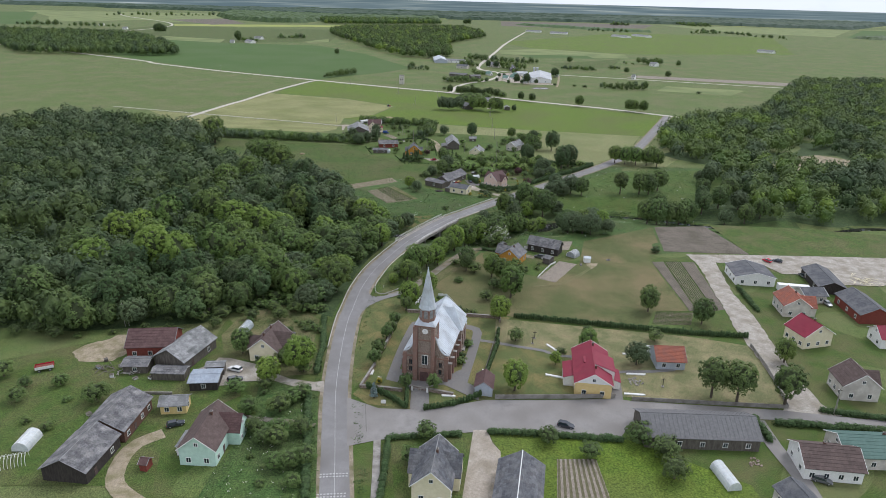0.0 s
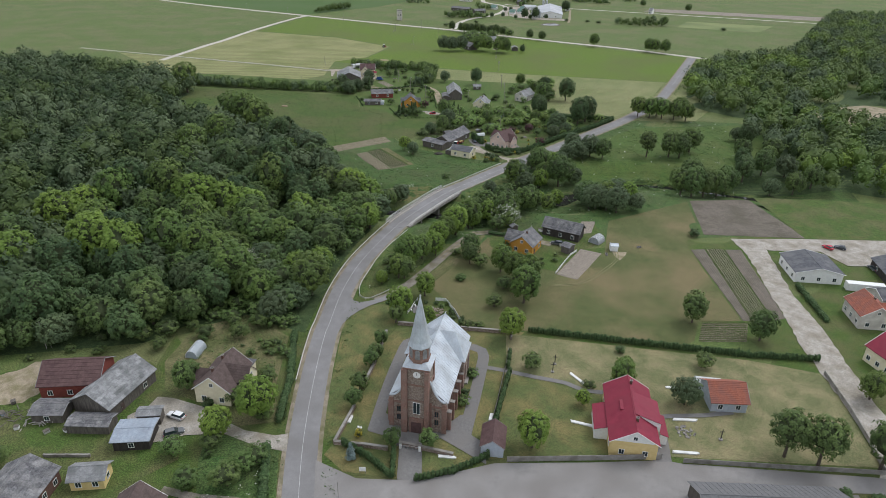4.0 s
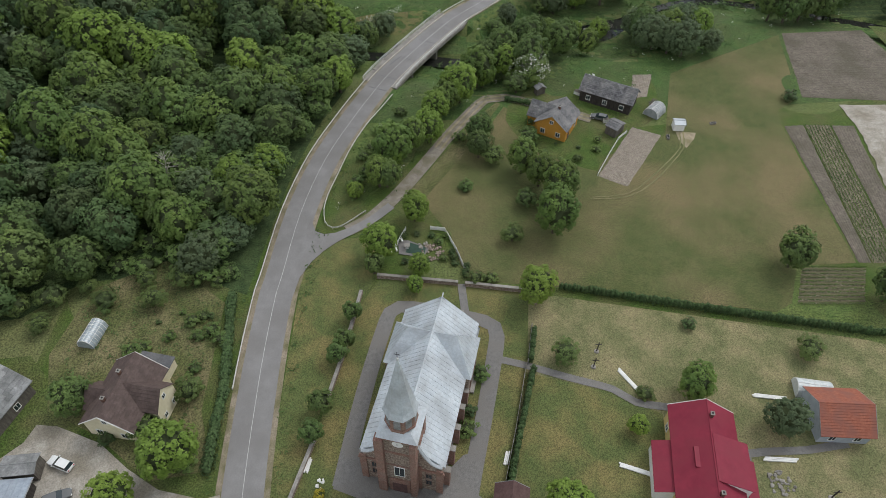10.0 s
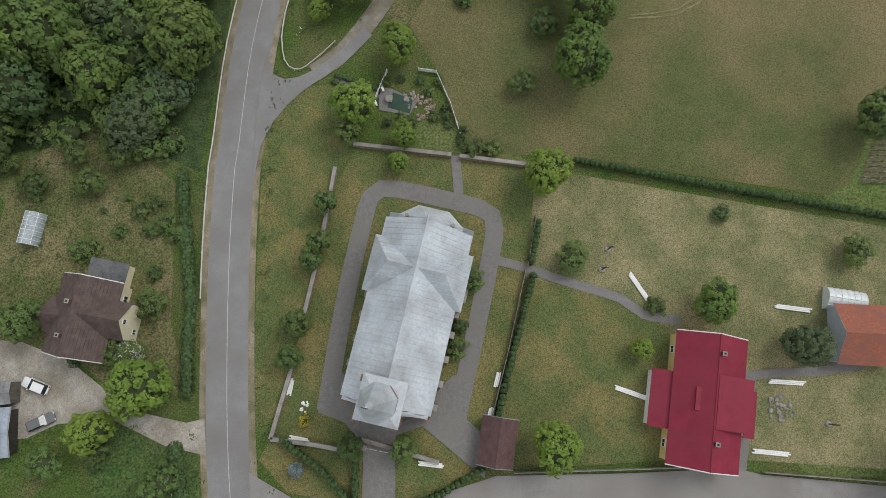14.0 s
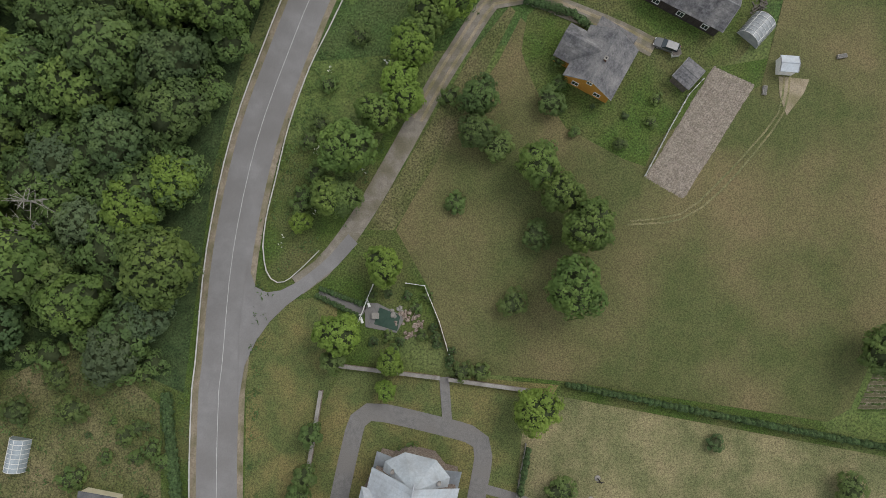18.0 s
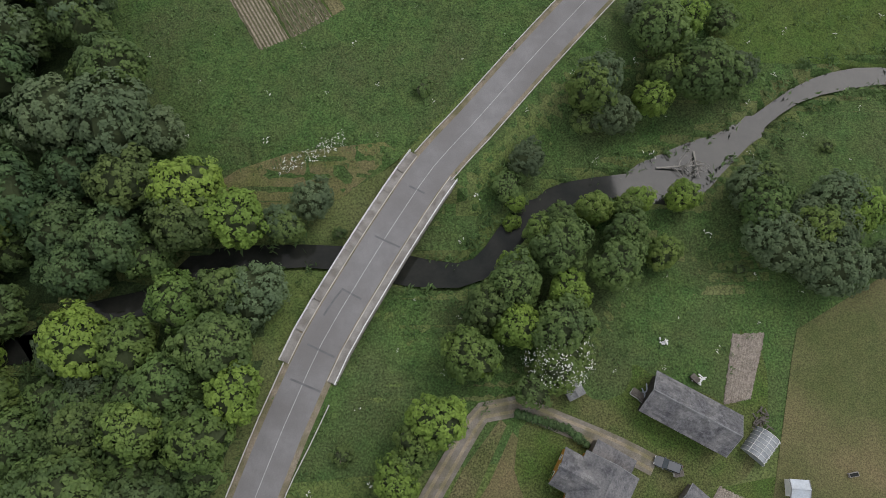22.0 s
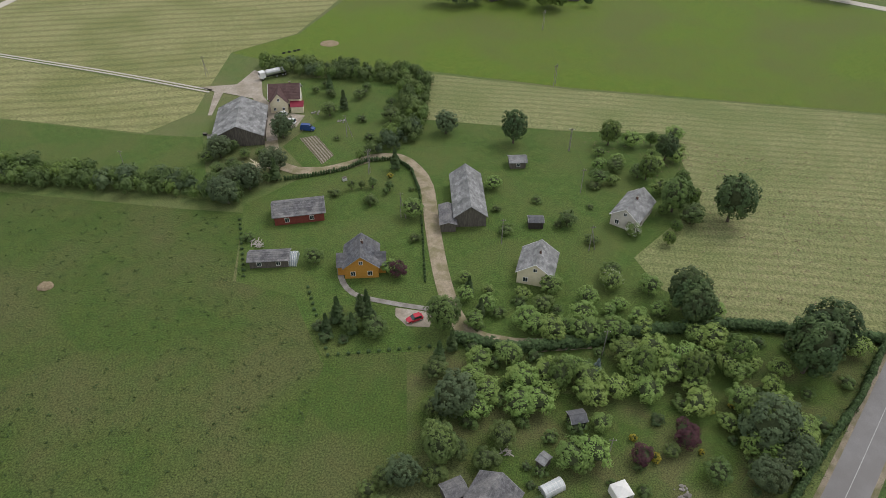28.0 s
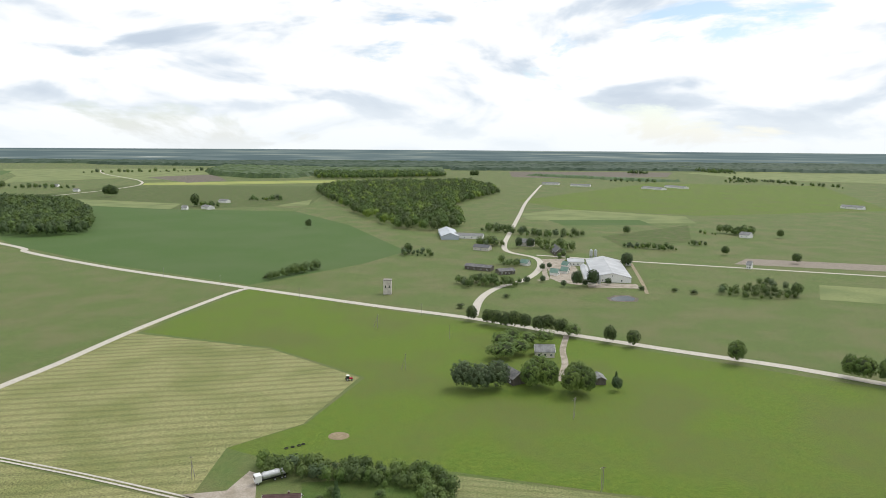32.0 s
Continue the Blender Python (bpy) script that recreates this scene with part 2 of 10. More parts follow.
M["scrub"] = mat("scrub", (0.081, 0.095, 0.032), (0.107, 0.115, 0.043), 0.4, 0.95, 0.3, c3=(0.161, 0.144, 0.072), big=0.12, grain=0.61, gscale=3.2)
M["field_deep"] = mat("field_deep", (0.05, 0.1, 0.02), (0.07, 0.126, 0.028), 0.5, 0.95, 0.05, c3=(0.072, 0.118, 0.034), big=0.01)
M["hay_plain"] = mat("hay_plain", (0.159, 0.196, 0.072), (0.218, 0.243, 0.102), 0.4, 0.95, 0.05, c3=(0.128, 0.166, 0.060), big=0.02)
M["hay_bright"] = mat("hay_bright", (0.26, 0.29, 0.075), (0.33, 0.35, 0.10), 0.4, 0.95, 0.05, c3=(0.21, 0.25, 0.07), big=0.01)
# far forest green, with the bluish cast of distant haze put into the colour
M["forest_haze"] = mat("forest_haze", (0.030, 0.056, 0.036), (0.046, 0.076, 0.050), 0.03, 0.8, c3=(0.040, 0.070, 0.036), big=0.002)
M["meadow_lush"] = mat("meadow_lush", (0.055, 0.099, 0.018), (0.081, 0.128, 0.028), 0.4, 0.95, 0.1, c3=(0.086, 0.116, 0.030), big=0.06, grain=0.5, gscale=2.6)
M["hay_dry"] = mat("hay_dry", (0.115, 0.130, 0.040), (0.150, 0.155, 0.058), 0.4, 0.95, 0.2, c3=(0.165, 0.145, 0.070), big=0.15, grain=0.45, gscale=3.0)
M["hay_green"] = mat("hay_green", (0.205, 0.212, 0.086), (0.275, 0.27, 0.122), 0.5, 0.95, 0.05, c3=(0.172, 0.188, 0.066), big=0.03, wave=("X", 0.16, (0.095, 0.105, 0.042), 0.40), grain=0.43, gscale=1.4)
M["lawn_green"] = mat("lawn_green", (0.056, 0.094, 0.018), (0.073, 0.112, 0.024), 0.5, 0.95, 0.08, c3=(0.102, 0.109, 0.041), big=0.09, grain=0.61, gscale=3.4)
M["pasture_green"] = mat("pasture_green", (0.053, 0.090, 0.017), (0.067, 0.104, 0.021), 0.2, 0.95, 0.1, c3=(0.086, 0.099, 0.033), big=0.035, grain=0.55, gscale=2.6)
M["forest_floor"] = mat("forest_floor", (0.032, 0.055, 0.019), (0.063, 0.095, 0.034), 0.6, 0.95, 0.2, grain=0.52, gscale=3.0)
M["hay"] = mat("hay", (0.177, 0.196, 0.081), (0.247, 0.243, 0.114), 0.5, 0.95, 0.05, c3=(0.155, 0.182, 0.067), big=0.03, wave=("X", 0.28, (0.123, 0.147, 0.053), 0.5), grain=0.43, gscale=1.6)
M["asphalt"] = mat("asphalt", (0.205, 0.200, 0.198), (0.245, 0.240, 0.238), 0.3, 0.9, 0.01, c3=(0.190, 0.183, 0.178), big=0.10, stretch=(1, 1, 1), grain=0.10, gscale=7.0)
M["asphalt_pale"] = mat("asphalt_pale", (0.225, 0.214, 0.204), (0.275, 0.264, 0.252), 0.4, 0.9, 0.01, c3=(0.205, 0.192, 0.18), big=0.1, grain=0.12, gscale=6.0)
M["gravel"] = mat("gravel", (0.305, 0.270, 0.224), (0.423, 0.377, 0.319), 1.4, 0.95, 0.03, c3=(0.260, 0.227, 0.176), big=0.2, grain=0.22, gscale=5.0)
M["gravel_pale"] = mat("gravel_pale", (0.31, 0.285, 0.245), (0.42, 0.39, 0.345), 0.7, 0.95, 0.03, c3=(0.25, 0.225, 0.18), big=0.2, grain=0.25, gscale=4.0)
M["gravel_white"] = mat("gravel_white", (0.42, 0.395, 0.34), (0.53, 0.50, 0.44), 0.8, 0.95, 0.02, grain=0.15, gscale=3.0)
M["track_gravel"] = mat("track_gravel", (0.20, 0.18, 0.15), (0.275, 0.25, 0.21), 1.0, 0.95, 0.03, c3=(0.16, 0.145, 0.10), big=0.3, grain=0.2, gscale=5.0)
M["sand"] = mat("sand", (0.27, 0.225, 0.155), (0.36, 0.305, 0.225), 0.8, 0.95, 0.03, c3=(0.20, 0.18, 0.10), big=0.3, grain=0.25, gscale=5.0)
M["verge"] = mat("verge", (0.22, 0.185, 0.135), (0.31, 0.265, 0.20), 1.2, 0.95, 0.03, c3=(0.15, 0.14, 0.075), big=0.3, grain=0.25, gscale=5.0)
M["paving"] = mat("paving", (0.155, 0.150, 0.145), (0.205, 0.20, 0.192), 1.5, 0.9, 0.01, c3=(0.185, 0.176, 0.165), big=0.2, grain=0.12, gscale=6.0)
M["soil_dark"] = mat("soil_dark", (0.125, 0.106, 0.086), (0.172, 0.150, 0.122), 1.0, 0.95, 0.06, c3=(0.105, 0.094, 0.070), big=0.12, grain=0.35, gscale=3.5)
M["asphalt_dark"] = mat("asphalt_dark", (0.13, 0.13, 0.132), (0.17, 0.17, 0.172), 1.5, 0.85, 0.01)
# furrow bottoms: greenish weedy tone, darkened to stand in for the furrows' shade
M["soil_weed_shade"] = mat("soil_weed_shade", (0.095, 0.092, 0.048), (0.135, 0.125, 0.072), 1.2, 0.95, 0.08, grain=0.3, gscale=4.0)
M["film_clear"] = mat("film_clear", (0.26, 0.31, 0.34), (0.38, 0.43, 0.46), 1.2, 0.25, spec=0.6)
M["soil"] = mat("soil", (0.215, 0.18, 0.128), (0.29, 0.25, 0.188), 1.2, 0.95, 0.08, grain=0.45, gscale=4.0)
M["soil_grey"] = mat("soil_grey", (0.198, 0.170, 0.137), (0.276, 0.242, 0.201), 1.0, 0.95, 0.06, grain=0.39, gscale=4.0)
M["crop"] = mat("crop", (0.17, 0.15, 0.1), (0.225, 0.205, 0.145), 1.6, 0.95, 0.1, grain=0.65, gscale=3.0)
M["leaf"] = mat("leaf", (0.068, 0.118, 0.029), (0.108, 0.164, 0.042), 0.5, 0.7, vary=0.22, island=0.17, c3=(0.055, 0.094, 0.028), big=0.11)
M["leaf_bright"] = mat("leaf_bright", (0.120, 0.198, 0.027), (0.173, 0.259, 0.041), 0.5, 0.7, vary=0.14, island=0.17, c3=(0.098, 0.163, 0.027), big=0.11)
M["leaf_dark"] = mat("leaf_dark", (0.046, 0.084, 0.027), (0.076, 0.12, 0.038), 0.5, 0.7, vary=0.2, island=0.17, c3=(0.036, 0.068, 0.025), big=0.11)
M["leaf_fresh"] = mat("leaf_fresh", (0.084, 0.146, 0.028), (0.128, 0.192, 0.04), 0.5, 0.7, vary=0.2, island=0.17, c3=(0.066, 0.118, 0.027), big=0.11)
M["leaf_orchard"] = mat("leaf_orchard", (0.132, 0.220, 0.049), (0.193, 0.286, 0.069), 0.5, 0.7, vary=0.2, island=0.17, c3=(0.108, 0.184, 0.045), big=0.11)
M["leaf_grey"] = mat("leaf_grey", (0.072, 0.112, 0.048), (0.11, 0.154, 0.068), 0.5, 0.7, vary=0.2, island=0.17, c3=(0.06, 0.093, 0.044), big=0.11)
M["leaf_red"] = mat("leaf_red", (0.045, 0.016, 0.022), (0.080, 0.030, 0.035), 0.8, 0.75, island=0.34)
M["leaf_gold"] = mat("leaf_gold", (0.25, 0.22, 0.02), (0.36, 0.30, 0.04), 0.8, 0.75, island=0.34)
M["leaf_blue"] = mat("leaf_blue", (0.12, 0.17, 0.16), (0.20, 0.26, 0.25), 0.8, 0.75, island=0.34)
M["blossom"] = mat("blossom", (0.55, 0.58, 0.48), (0.75, 0.76, 0.68), 0.8, 0.75, island=0.15)
M["bark"] = mat("bark", (0.075, 0.060, 0.045), (0.135, 0.115, 0.090), 3.0, 0.95, 0.03)
# body inside tree crowns: the shade between the leaves is put into its colour
M["crown_shade"] = mat("crown_shade", (0.038, 0.052, 0.020), (0.056, 0.074, 0.030), 1.5, 0.9)
M["dead_wood"] = mat("dead_wood", (0.30, 0.28, 0.25), (0.40, 0.38, 0.34), 3.0, 0.9)
M["water"] = mat("water", (0.018, 0.020, 0.017), (0.030, 0.031, 0.026), 0.3, 0.05, spec=0.2)
M["concrete"] = mat("concrete", (0.25, 0.235, 0.215), (0.35, 0.335, 0.31), 1.2, 0.9, 0.01, c3=(0.19, 0.175, 0.155), big=0.6, grain=0.15, gscale=5.0)
M["line_paint"] = mat("line_paint", (0.33, 0.33, 0.32), (0.52, 0.52, 0.51), 1.5, 0.8)
M["white"] = mat("white", (0.70, 0.70, 0.68), (0.80, 0.80, 0.78), 1.5, 0.6)
M["cream"] = mat("cream", (0.66, 0.60, 0.42), (0.74, 0.68, 0.50), 1.0, 0.8)
M["yellow_paint"] = mat("yellow_paint", (0.62, 0.47, 0.20), (0.70, 0.55, 0.26), 1.0, 0.8)
M["orange_wood"] = mat("orange_wood", (0.46, 0.22, 0.035), (0.56, 0.29, 0.06), 1.5, 0.7, stretch=(1, 1, 6))
M["mint"] = mat("mint", (0.45, 0.62, 0.54), (0.55, 0.72, 0.63), 1.0, 0.8)
M["blue_grey"] = mat("blue_grey", (0.36, 0.40, 0.46), (0.44, 0.48, 0.53), 1.0, 0.8)
M["grey_wood"] = mat("grey_wood", (0.085, 0.075, 0.065), (0.155, 0.14, 0.12), 2.5, 0.9, 0.02, stretch=(1, 1, 0.2))
M["dark_wood"] = mat("dark_wood", (0.030, 0.026, 0.024), (0.060, 0.052, 0.046), 2.5, 0.9, 0.02, stretch=(1, 1, 0.2))
M["red_wood"] = mat("red_wood", (0.16, 0.040, 0.030), (0.22, 0.060, 0.045), 2.0, 0.85)
M["brick"] = mat("brick", (0.19, 0.108, 0.085), (0.285, 0.172, 0.138), 2.5, 0.9, 0.02, c3=(0.24, 0.165, 0.135), big=0.6, grain=0.25, gscale=6.0)
M["fieldstone"] = mat("fieldstone", (0.16, 0.115, 0.09), (0.34, 0.285, 0.24), 2.6, 0.9, 0.04, fine=3.0, grain=0.35, gscale=5.0)
M["plaster"] = mat("plaster", (0.52, 0.49, 0.44), (0.62, 0.59, 0.54), 1.0, 0.85, c3=(0.44, 0.41, 0.37), big=0.4)
M["pink_plaster"] = mat("pink_plaster", (0.62, 0.47, 0.40), (0.70, 0.55, 0.47), 1.0, 0.85)
M["tin_white"] = mat("tin_white", (0.40, 0.415, 0.43), (0.50, 0.515, 0.53), 0.4, 0.6, c3=(0.36, 0.375, 0.39), big=0.1)
M["tin_green"] = mat("tin_green", (0.10, 0.20, 0.16), (0.16, 0.27, 0.22), 0.5, 0.6, c3=(0.22, 0.30, 0.26), big=0.2)
M["tin"] = mat("tin", (0.46, 0.505, 0.545), (0.585, 0.63, 0.665), 0.6, 0.55, 0.004, metal=0.15, c3=(0.40, 0.425, 0.45), big=0.3, grain=0.10, gscale=2.0)
M["tin_blue"] = mat("tin_blue", (0.27, 0.315, 0.37), (0.34, 0.385, 0.44), 0.5, 0.5, 0.004, c3=(0.25, 0.28, 0.32), big=0.3, grain=0.08, gscale=2.0)
M["slate"] = mat("slate", (0.088, 0.088, 0.094), (0.168, 0.167, 0.172), 1.6, 0.9, 0.02, c3=(0.221, 0.217, 0.214), big=0.35, grain=0.22, gscale=3.0, island=0.24)
M["slate_dark"] = mat("slate_dark", (0.075, 0.079, 0.088), (0.125, 0.130, 0.142), 1.2, 0.85, 0.015, c3=(0.15, 0.15, 0.155), big=0.3, grain=0.15, gscale=3.0, island=0.24)
M["slate_pale"] = mat("slate_pale", (0.207, 0.211, 0.214), (0.304, 0.308, 0.307), 1.4, 0.9, 0.02, c3=(0.158, 0.163, 0.160), big=0.3, grain=0.15, gscale=3.0, island=0.24)
M["brown_metal"] = mat("brown_metal", (0.081, 0.057, 0.052), (0.120, 0.087, 0.078), 0.8, 0.75, 0.005, grain=0.12, gscale=3.0, island=0.10)
M["maroon_metal"] = mat("maroon_metal", (0.082, 0.046, 0.045), (0.12, 0.072, 0.067), 0.8, 0.75, 0.005, grain=0.12, gscale=3.0, island=0.10)
M["red_metal"] = mat("red_metal", (0.185, 0.014, 0.034), (0.235, 0.022, 0.045), 0.4, 0.6, 0.004, c3=(0.20, 0.022, 0.04), big=0.3)
M["red_tile"] = mat("red_tile", (0.26, 0.085, 0.055), (0.34, 0.125, 0.080), 2.0, 0.85, 0.02, c3=(0.24, 0.10, 0.075), big=0.4, island=0.10)
M["green_metal"] = mat("green_metal", (0.065, 0.13, 0.11), (0.085, 0.16, 0.135), 0.8, 0.5)
M["brown_brick"] = mat("brown_brick", (0.10, 0.055, 0.042), (0.15, 0.085, 0.065), 3.0, 0.9)
M["galvanised"] = mat("galvanised", (0.46, 0.45, 0.42), (0.60, 0.59, 0.56), 1.5, 0.6, metal=0.2)
M["steel"] = mat("steel", (0.45, 0.46, 0.47), (0.58, 0.59, 0.60), 2.0, 0.4, metal=0.6)
M["black"] = mat("black", (0.012, 0.012, 0.013), (0.022, 0.022, 0.023), 2.0, 0.6)
M["rubber"] = mat("rubber", (0.018, 0.018, 0.019), (0.03, 0.03, 0.03), 2.0, 0.8)
M["pane"] = glass("pane")
M["film"] = mat("film", (0.50, 0.54, 0.55), (0.66, 0.69, 0.69), 1.0, 0.3)
M["weed"] = mat("weed", (0.048, 0.089, 0.026), (0.100, 0.158, 0.050), 0.12, 0.85, island=0.35)
M["weed_dark"] = mat("weed_dark", (0.033, 0.061, 0.017), (0.057, 0.089, 0.026), 0.15, 0.85, island=0.3)
M["hay_old"] = mat("hay_old", (0.20, 0.155, 0.095), (0.30, 0.245, 0.16), 2.0, 0.95, 0.05, grain=0.3, gscale=6.0)
M["pond_green"] = mat("pond_green", (0.030, 0.060, 0.045), (0.045, 0.080, 0.060), 1.0, 0.9, 0.02)
M["film_grey"] = mat("film_grey", (0.22, 0.24, 0.25), (0.34, 0.36, 0.37), 1.0, 0.35)
M["hedge_leaf"] = mat("hedge_leaf", (0.040, 0.076, 0.026), (0.072, 0.119, 0.043), 2.0, 0.85, vary=0.12, island=0.34)
for key, col in (("car_silver", (0.36, 0.37, 0.38)), ("car_grey", (0.12, 0.125, 0.13)), ("car_dark", (0.035, 0.04, 0.05)), ("car_white", (0.72, 0.73, 0.73)), ("car_red", (0.42, 0.02, 0.04)), ("car_blue", (0.03, 0.07, 0.22))):
    M[key] = mat(key, col, tuple(c * 1.08 for c in col), 0.5, 0.25, spec=0.6)


# ---------------------------------------------------------------- mesh helpers
def part(name, bm, material, parent=None, label=""):
    """Links a bmesh as one mesh object, under a thing or a part."""
    me = bpy.data.meshes.new(name)
    bm.normal_update()
    bm.to_mesh(me)
    bm.free()
    return part_mesh(name, me, material, parent, label)


def part_mesh(name, me, material, parent=None, label=""):
    if material and not me.materials:
        me.materials.append(M[material])
    ob = new(name, me)
    if parent:
        ob.parent = parent
    if label:
        ob["label"] = label
    return ob


def thing(name, m, label, category, group="", kind=""):
    """An Empty at the base of a thing."""
    ob = new(name)
    ob.empty_display_size = 0.3
    ob.matrix_world = m
    return tagged(ob, label, category, group, kind)


def bm_new():
    return bmesh.new()


def bm_box(bm, x0, y0, z0, x1, y1, z1, m=None):
    r = bmesh.ops.create_cube(bm, size=1)["verts"]
    t = Matrix.Translation(((x0 + x1) / 2, (y0 + y1) / 2, (z0 + z1) / 2)) @ Matrix.Diagonal((x1 - x0, y1 - y0, z1 - z0, 1))
    bmesh.ops.transform(bm, matrix=(m @ t) if m else t, verts=r)
    return bm


def box(x0, y0, z0, x1, y1, z1, bevel=0.0, m=None):
    bm = bm_box(bmesh.new(), x0, y0, z0, x1, y1, z1, m)
    if bevel:
        bmesh.ops.bevel(bm, geom=bm.edges[:], offset=bevel, segments=2, affect="EDGES", profile=0.5)
    return bm


def cone(r1, r2, h, seg=10, m=None, bm=None):
    bm = bm or bmesh.new()
    t = Matrix.Translation((0, 0, h / 2))
    bmesh.ops.create_cone(bm, cap_ends=True, segments=seg, radius1=r1, radius2=r2, depth=h, matrix=(m @ t) if m else t)
    return bm


def bar(bm, a, b, r, r2=None, seg=6):
    """A round bar from a to b."""
    a, b = Vector(a), Vector(b)
    q = (b - a).to_track_quat("Z", "Y").to_matrix().to_4x4()
    t = Matrix.Translation((a + b) / 2) @ q
    bmesh.ops.create_cone(bm, cap_ends=True, segments=seg, radius1=r, radius2=r if r2 is None else r2, depth=(b - a).length, matrix=t)
    return bm


def prism(points, z0, z1):
    """An upright prism over a flat outline."""
    bm = bmesh.new()
    lo = [bm.verts.new((x, y, z0)) for x, y in points]
    hi = [bm.verts.new((x, y, z1)) for x, y in points]
    n = len(points)
    bm.faces.new(hi)
    bm.faces.new(lo[::-1])
    for k in range(n):
        bm.faces.new((lo[k], lo[(k + 1) % n], hi[(k + 1) % n], hi[k]))
    bmesh.ops.recalc_face_normals(bm, faces=bm.faces[:])
    return bm


def raw_mesh(name, verts, faces):
    me = bpy.data.meshes.new(name)
    me.from_pydata([tuple(v) for v in verts], [], [tuple(f) for f in faces])
    me.update()
    return me


def quads_mesh(name, v, per=4, smooth=False):
    """A mesh of separate flat pieces of per corners each, from an array of corners."""
    v = np.asarray(v, np.float32).reshape(-1, 3)
    n = len(v) // per
    me = bpy.data.meshes.new(name)
    me.vertices.add(len(v))
    me.vertices.foreach_set("co", v.ravel())
    me.loops.add(len(v))
    me.loops.foreach_set("vertex_index", np.arange(len(v), dtype=np.int32))
    me.polygons.add(n)
    me.polygons.foreach_set("loop_start", np.arange(0, len(v), per, dtype=np.int32))
    me.polygons.foreach_set("loop_total", np.full(n, per, dtype=np.int32))
    me.update(calc_edges=True)
    return me


def smooth_line(points, step=3.0):
    """A Catmull-Rom line through the points, evenly stepped."""
    p = [Vector((x, y, 0)) for x, y in points]
    p = [p[0] * 2 - p[1]] + p + [p[-1] * 2 - p[-2]]
    out = []
    for k in range(1, len(p) - 2):
        n = max(1, int((p[k + 1] - p[k]).length / step))
        for j in range(n):
            t = j / n
            out.append(0.5 * ((2 * p[k]) + (p[k + 1] - p[k - 1]) * t + (2 * p[k - 1] - 5 * p[k] + 4 * p[k + 1] - p[k + 2]) * t * t + (3 * p[k] - p[k - 1] - 3 * p[k + 1] + p[k + 2]) * t**3))
    out.append(p[-2])
    return [(v.x, v.y) for v in out]


def normals2(line):
    out = []
    for k in range(len(line)):
        a, b = line[max(0, k - 1)], line[min(len(line) - 1, k + 1)]
        dx, dy = b[0] - a[0], b[1] - a[1]
        n = math.hypot(dx, dy) or 1
        out.append((dy / n, -dx / n))   # to the right of the way
    return out


def dist_line(x, y, line):
    """Distance from arrays of points to a line."""
    x, y = np.asarray(x, float), np.asarray(y, float)
    p = np.array(line)
    a, d = p[:-1], p[1:] - p[:-1]
    len2 = (d * d).sum(1) + 1e-9
    fx, fy = x.ravel(), y.ravel()
    out = np.empty(fx.shape)
    for k in range(0, len(fx), 4000):
        qx, qy = fx[k:k + 4000, None] - a[:, 0], fy[k:k + 4000, None] - a[:, 1]
        t = np.clip((qx * d[:, 0] + qy * d[:, 1]) / len2, 0, 1)
        out[k:k + 4000] = np.sqrt(((qx - t * d[:, 0]) ** 2 + (qy - t * d[:, 1]) ** 2).min(1))
    return out.reshape(x.shape)


def inside(x, y, poly):
    """Which of the points lie inside the outline."""
    x, y = np.asarray(x, float), np.asarray(y, float)
    r = np.zeros(x.shape, bool)
    j = len(poly) - 1
    for i in range(len(poly)):
        (xi, yi), (xj, yj) = poly[i], poly[j]
        r ^= ((yi > y) != (yj > y)) & (x < (xj - xi) * (y - yi) / (yj - yi + 1e-12) + xi)
        j = i
    return r


# ---------------------------------------------------------------- plan: lines of road and river
MAIN = smooth_line([(2, -300), (-12, -170), (-27.0, -59.7), (-28.9, -46.4), (-31.9, -23.6), (-33.5, 2.2), (-33.7, 20.3), (-33.3, 24.7), (-32.1, 43.3), (-28.6, 62.5), (-22.9, 80.1),
                    (-19.5, 89.1), (-15.4, 99.0), (-9.8, 109.3), (-3.6, 120.0), (3.4, 131.0),
                    (10.5, 139.3), (22.4, 153.6), (37.2, 170.6), (52.0, 186.9), (67.3, 203.4), (84.8, 222.7), (103.8, 244.2), (119.8, 264.0), (134.0, 284.0), (156.0, 322.0), (223.4, 463.2)], 4.0)
RIVER = smooth_line([(-330, 60), (-240, 72), (-81.1, 96.6), (-68.4, 98.3), (-59.3, 104.1), (-44.6, 107.8), (-39.5, 113.0), (-26.0, 115.1), (-14.1, 114.9), (2.7, 111.9),
                     (11.6, 112.8), (19.9, 121.8), (28.3, 127.0), (39.8, 129.1), (49.4, 130.7), (58.6, 136.1), (69.6, 144.7),
                     (78.2, 149.4), (91.7, 151.8), (107.5, 148.6), (175, 128), (230, 140), (300, 128), (400, 150)], 4.0)
MAIN_A = np.array(MAIN)
BRIDGE_S, BRIDGE_N = Vector((*(-17.4, 93.4), 0)), Vector((*(3.3, 129.0), 0))   # ends of the bridge deck on the road's middle
WATER_Z = -4.2
XPOOL = 58.6   # below the fallen trees the river narrows


def bump_step(d, a, b):
    t = np.clip((d - a) / (b - a), 0, 1)
    return t * t * (3 - 2 * t)


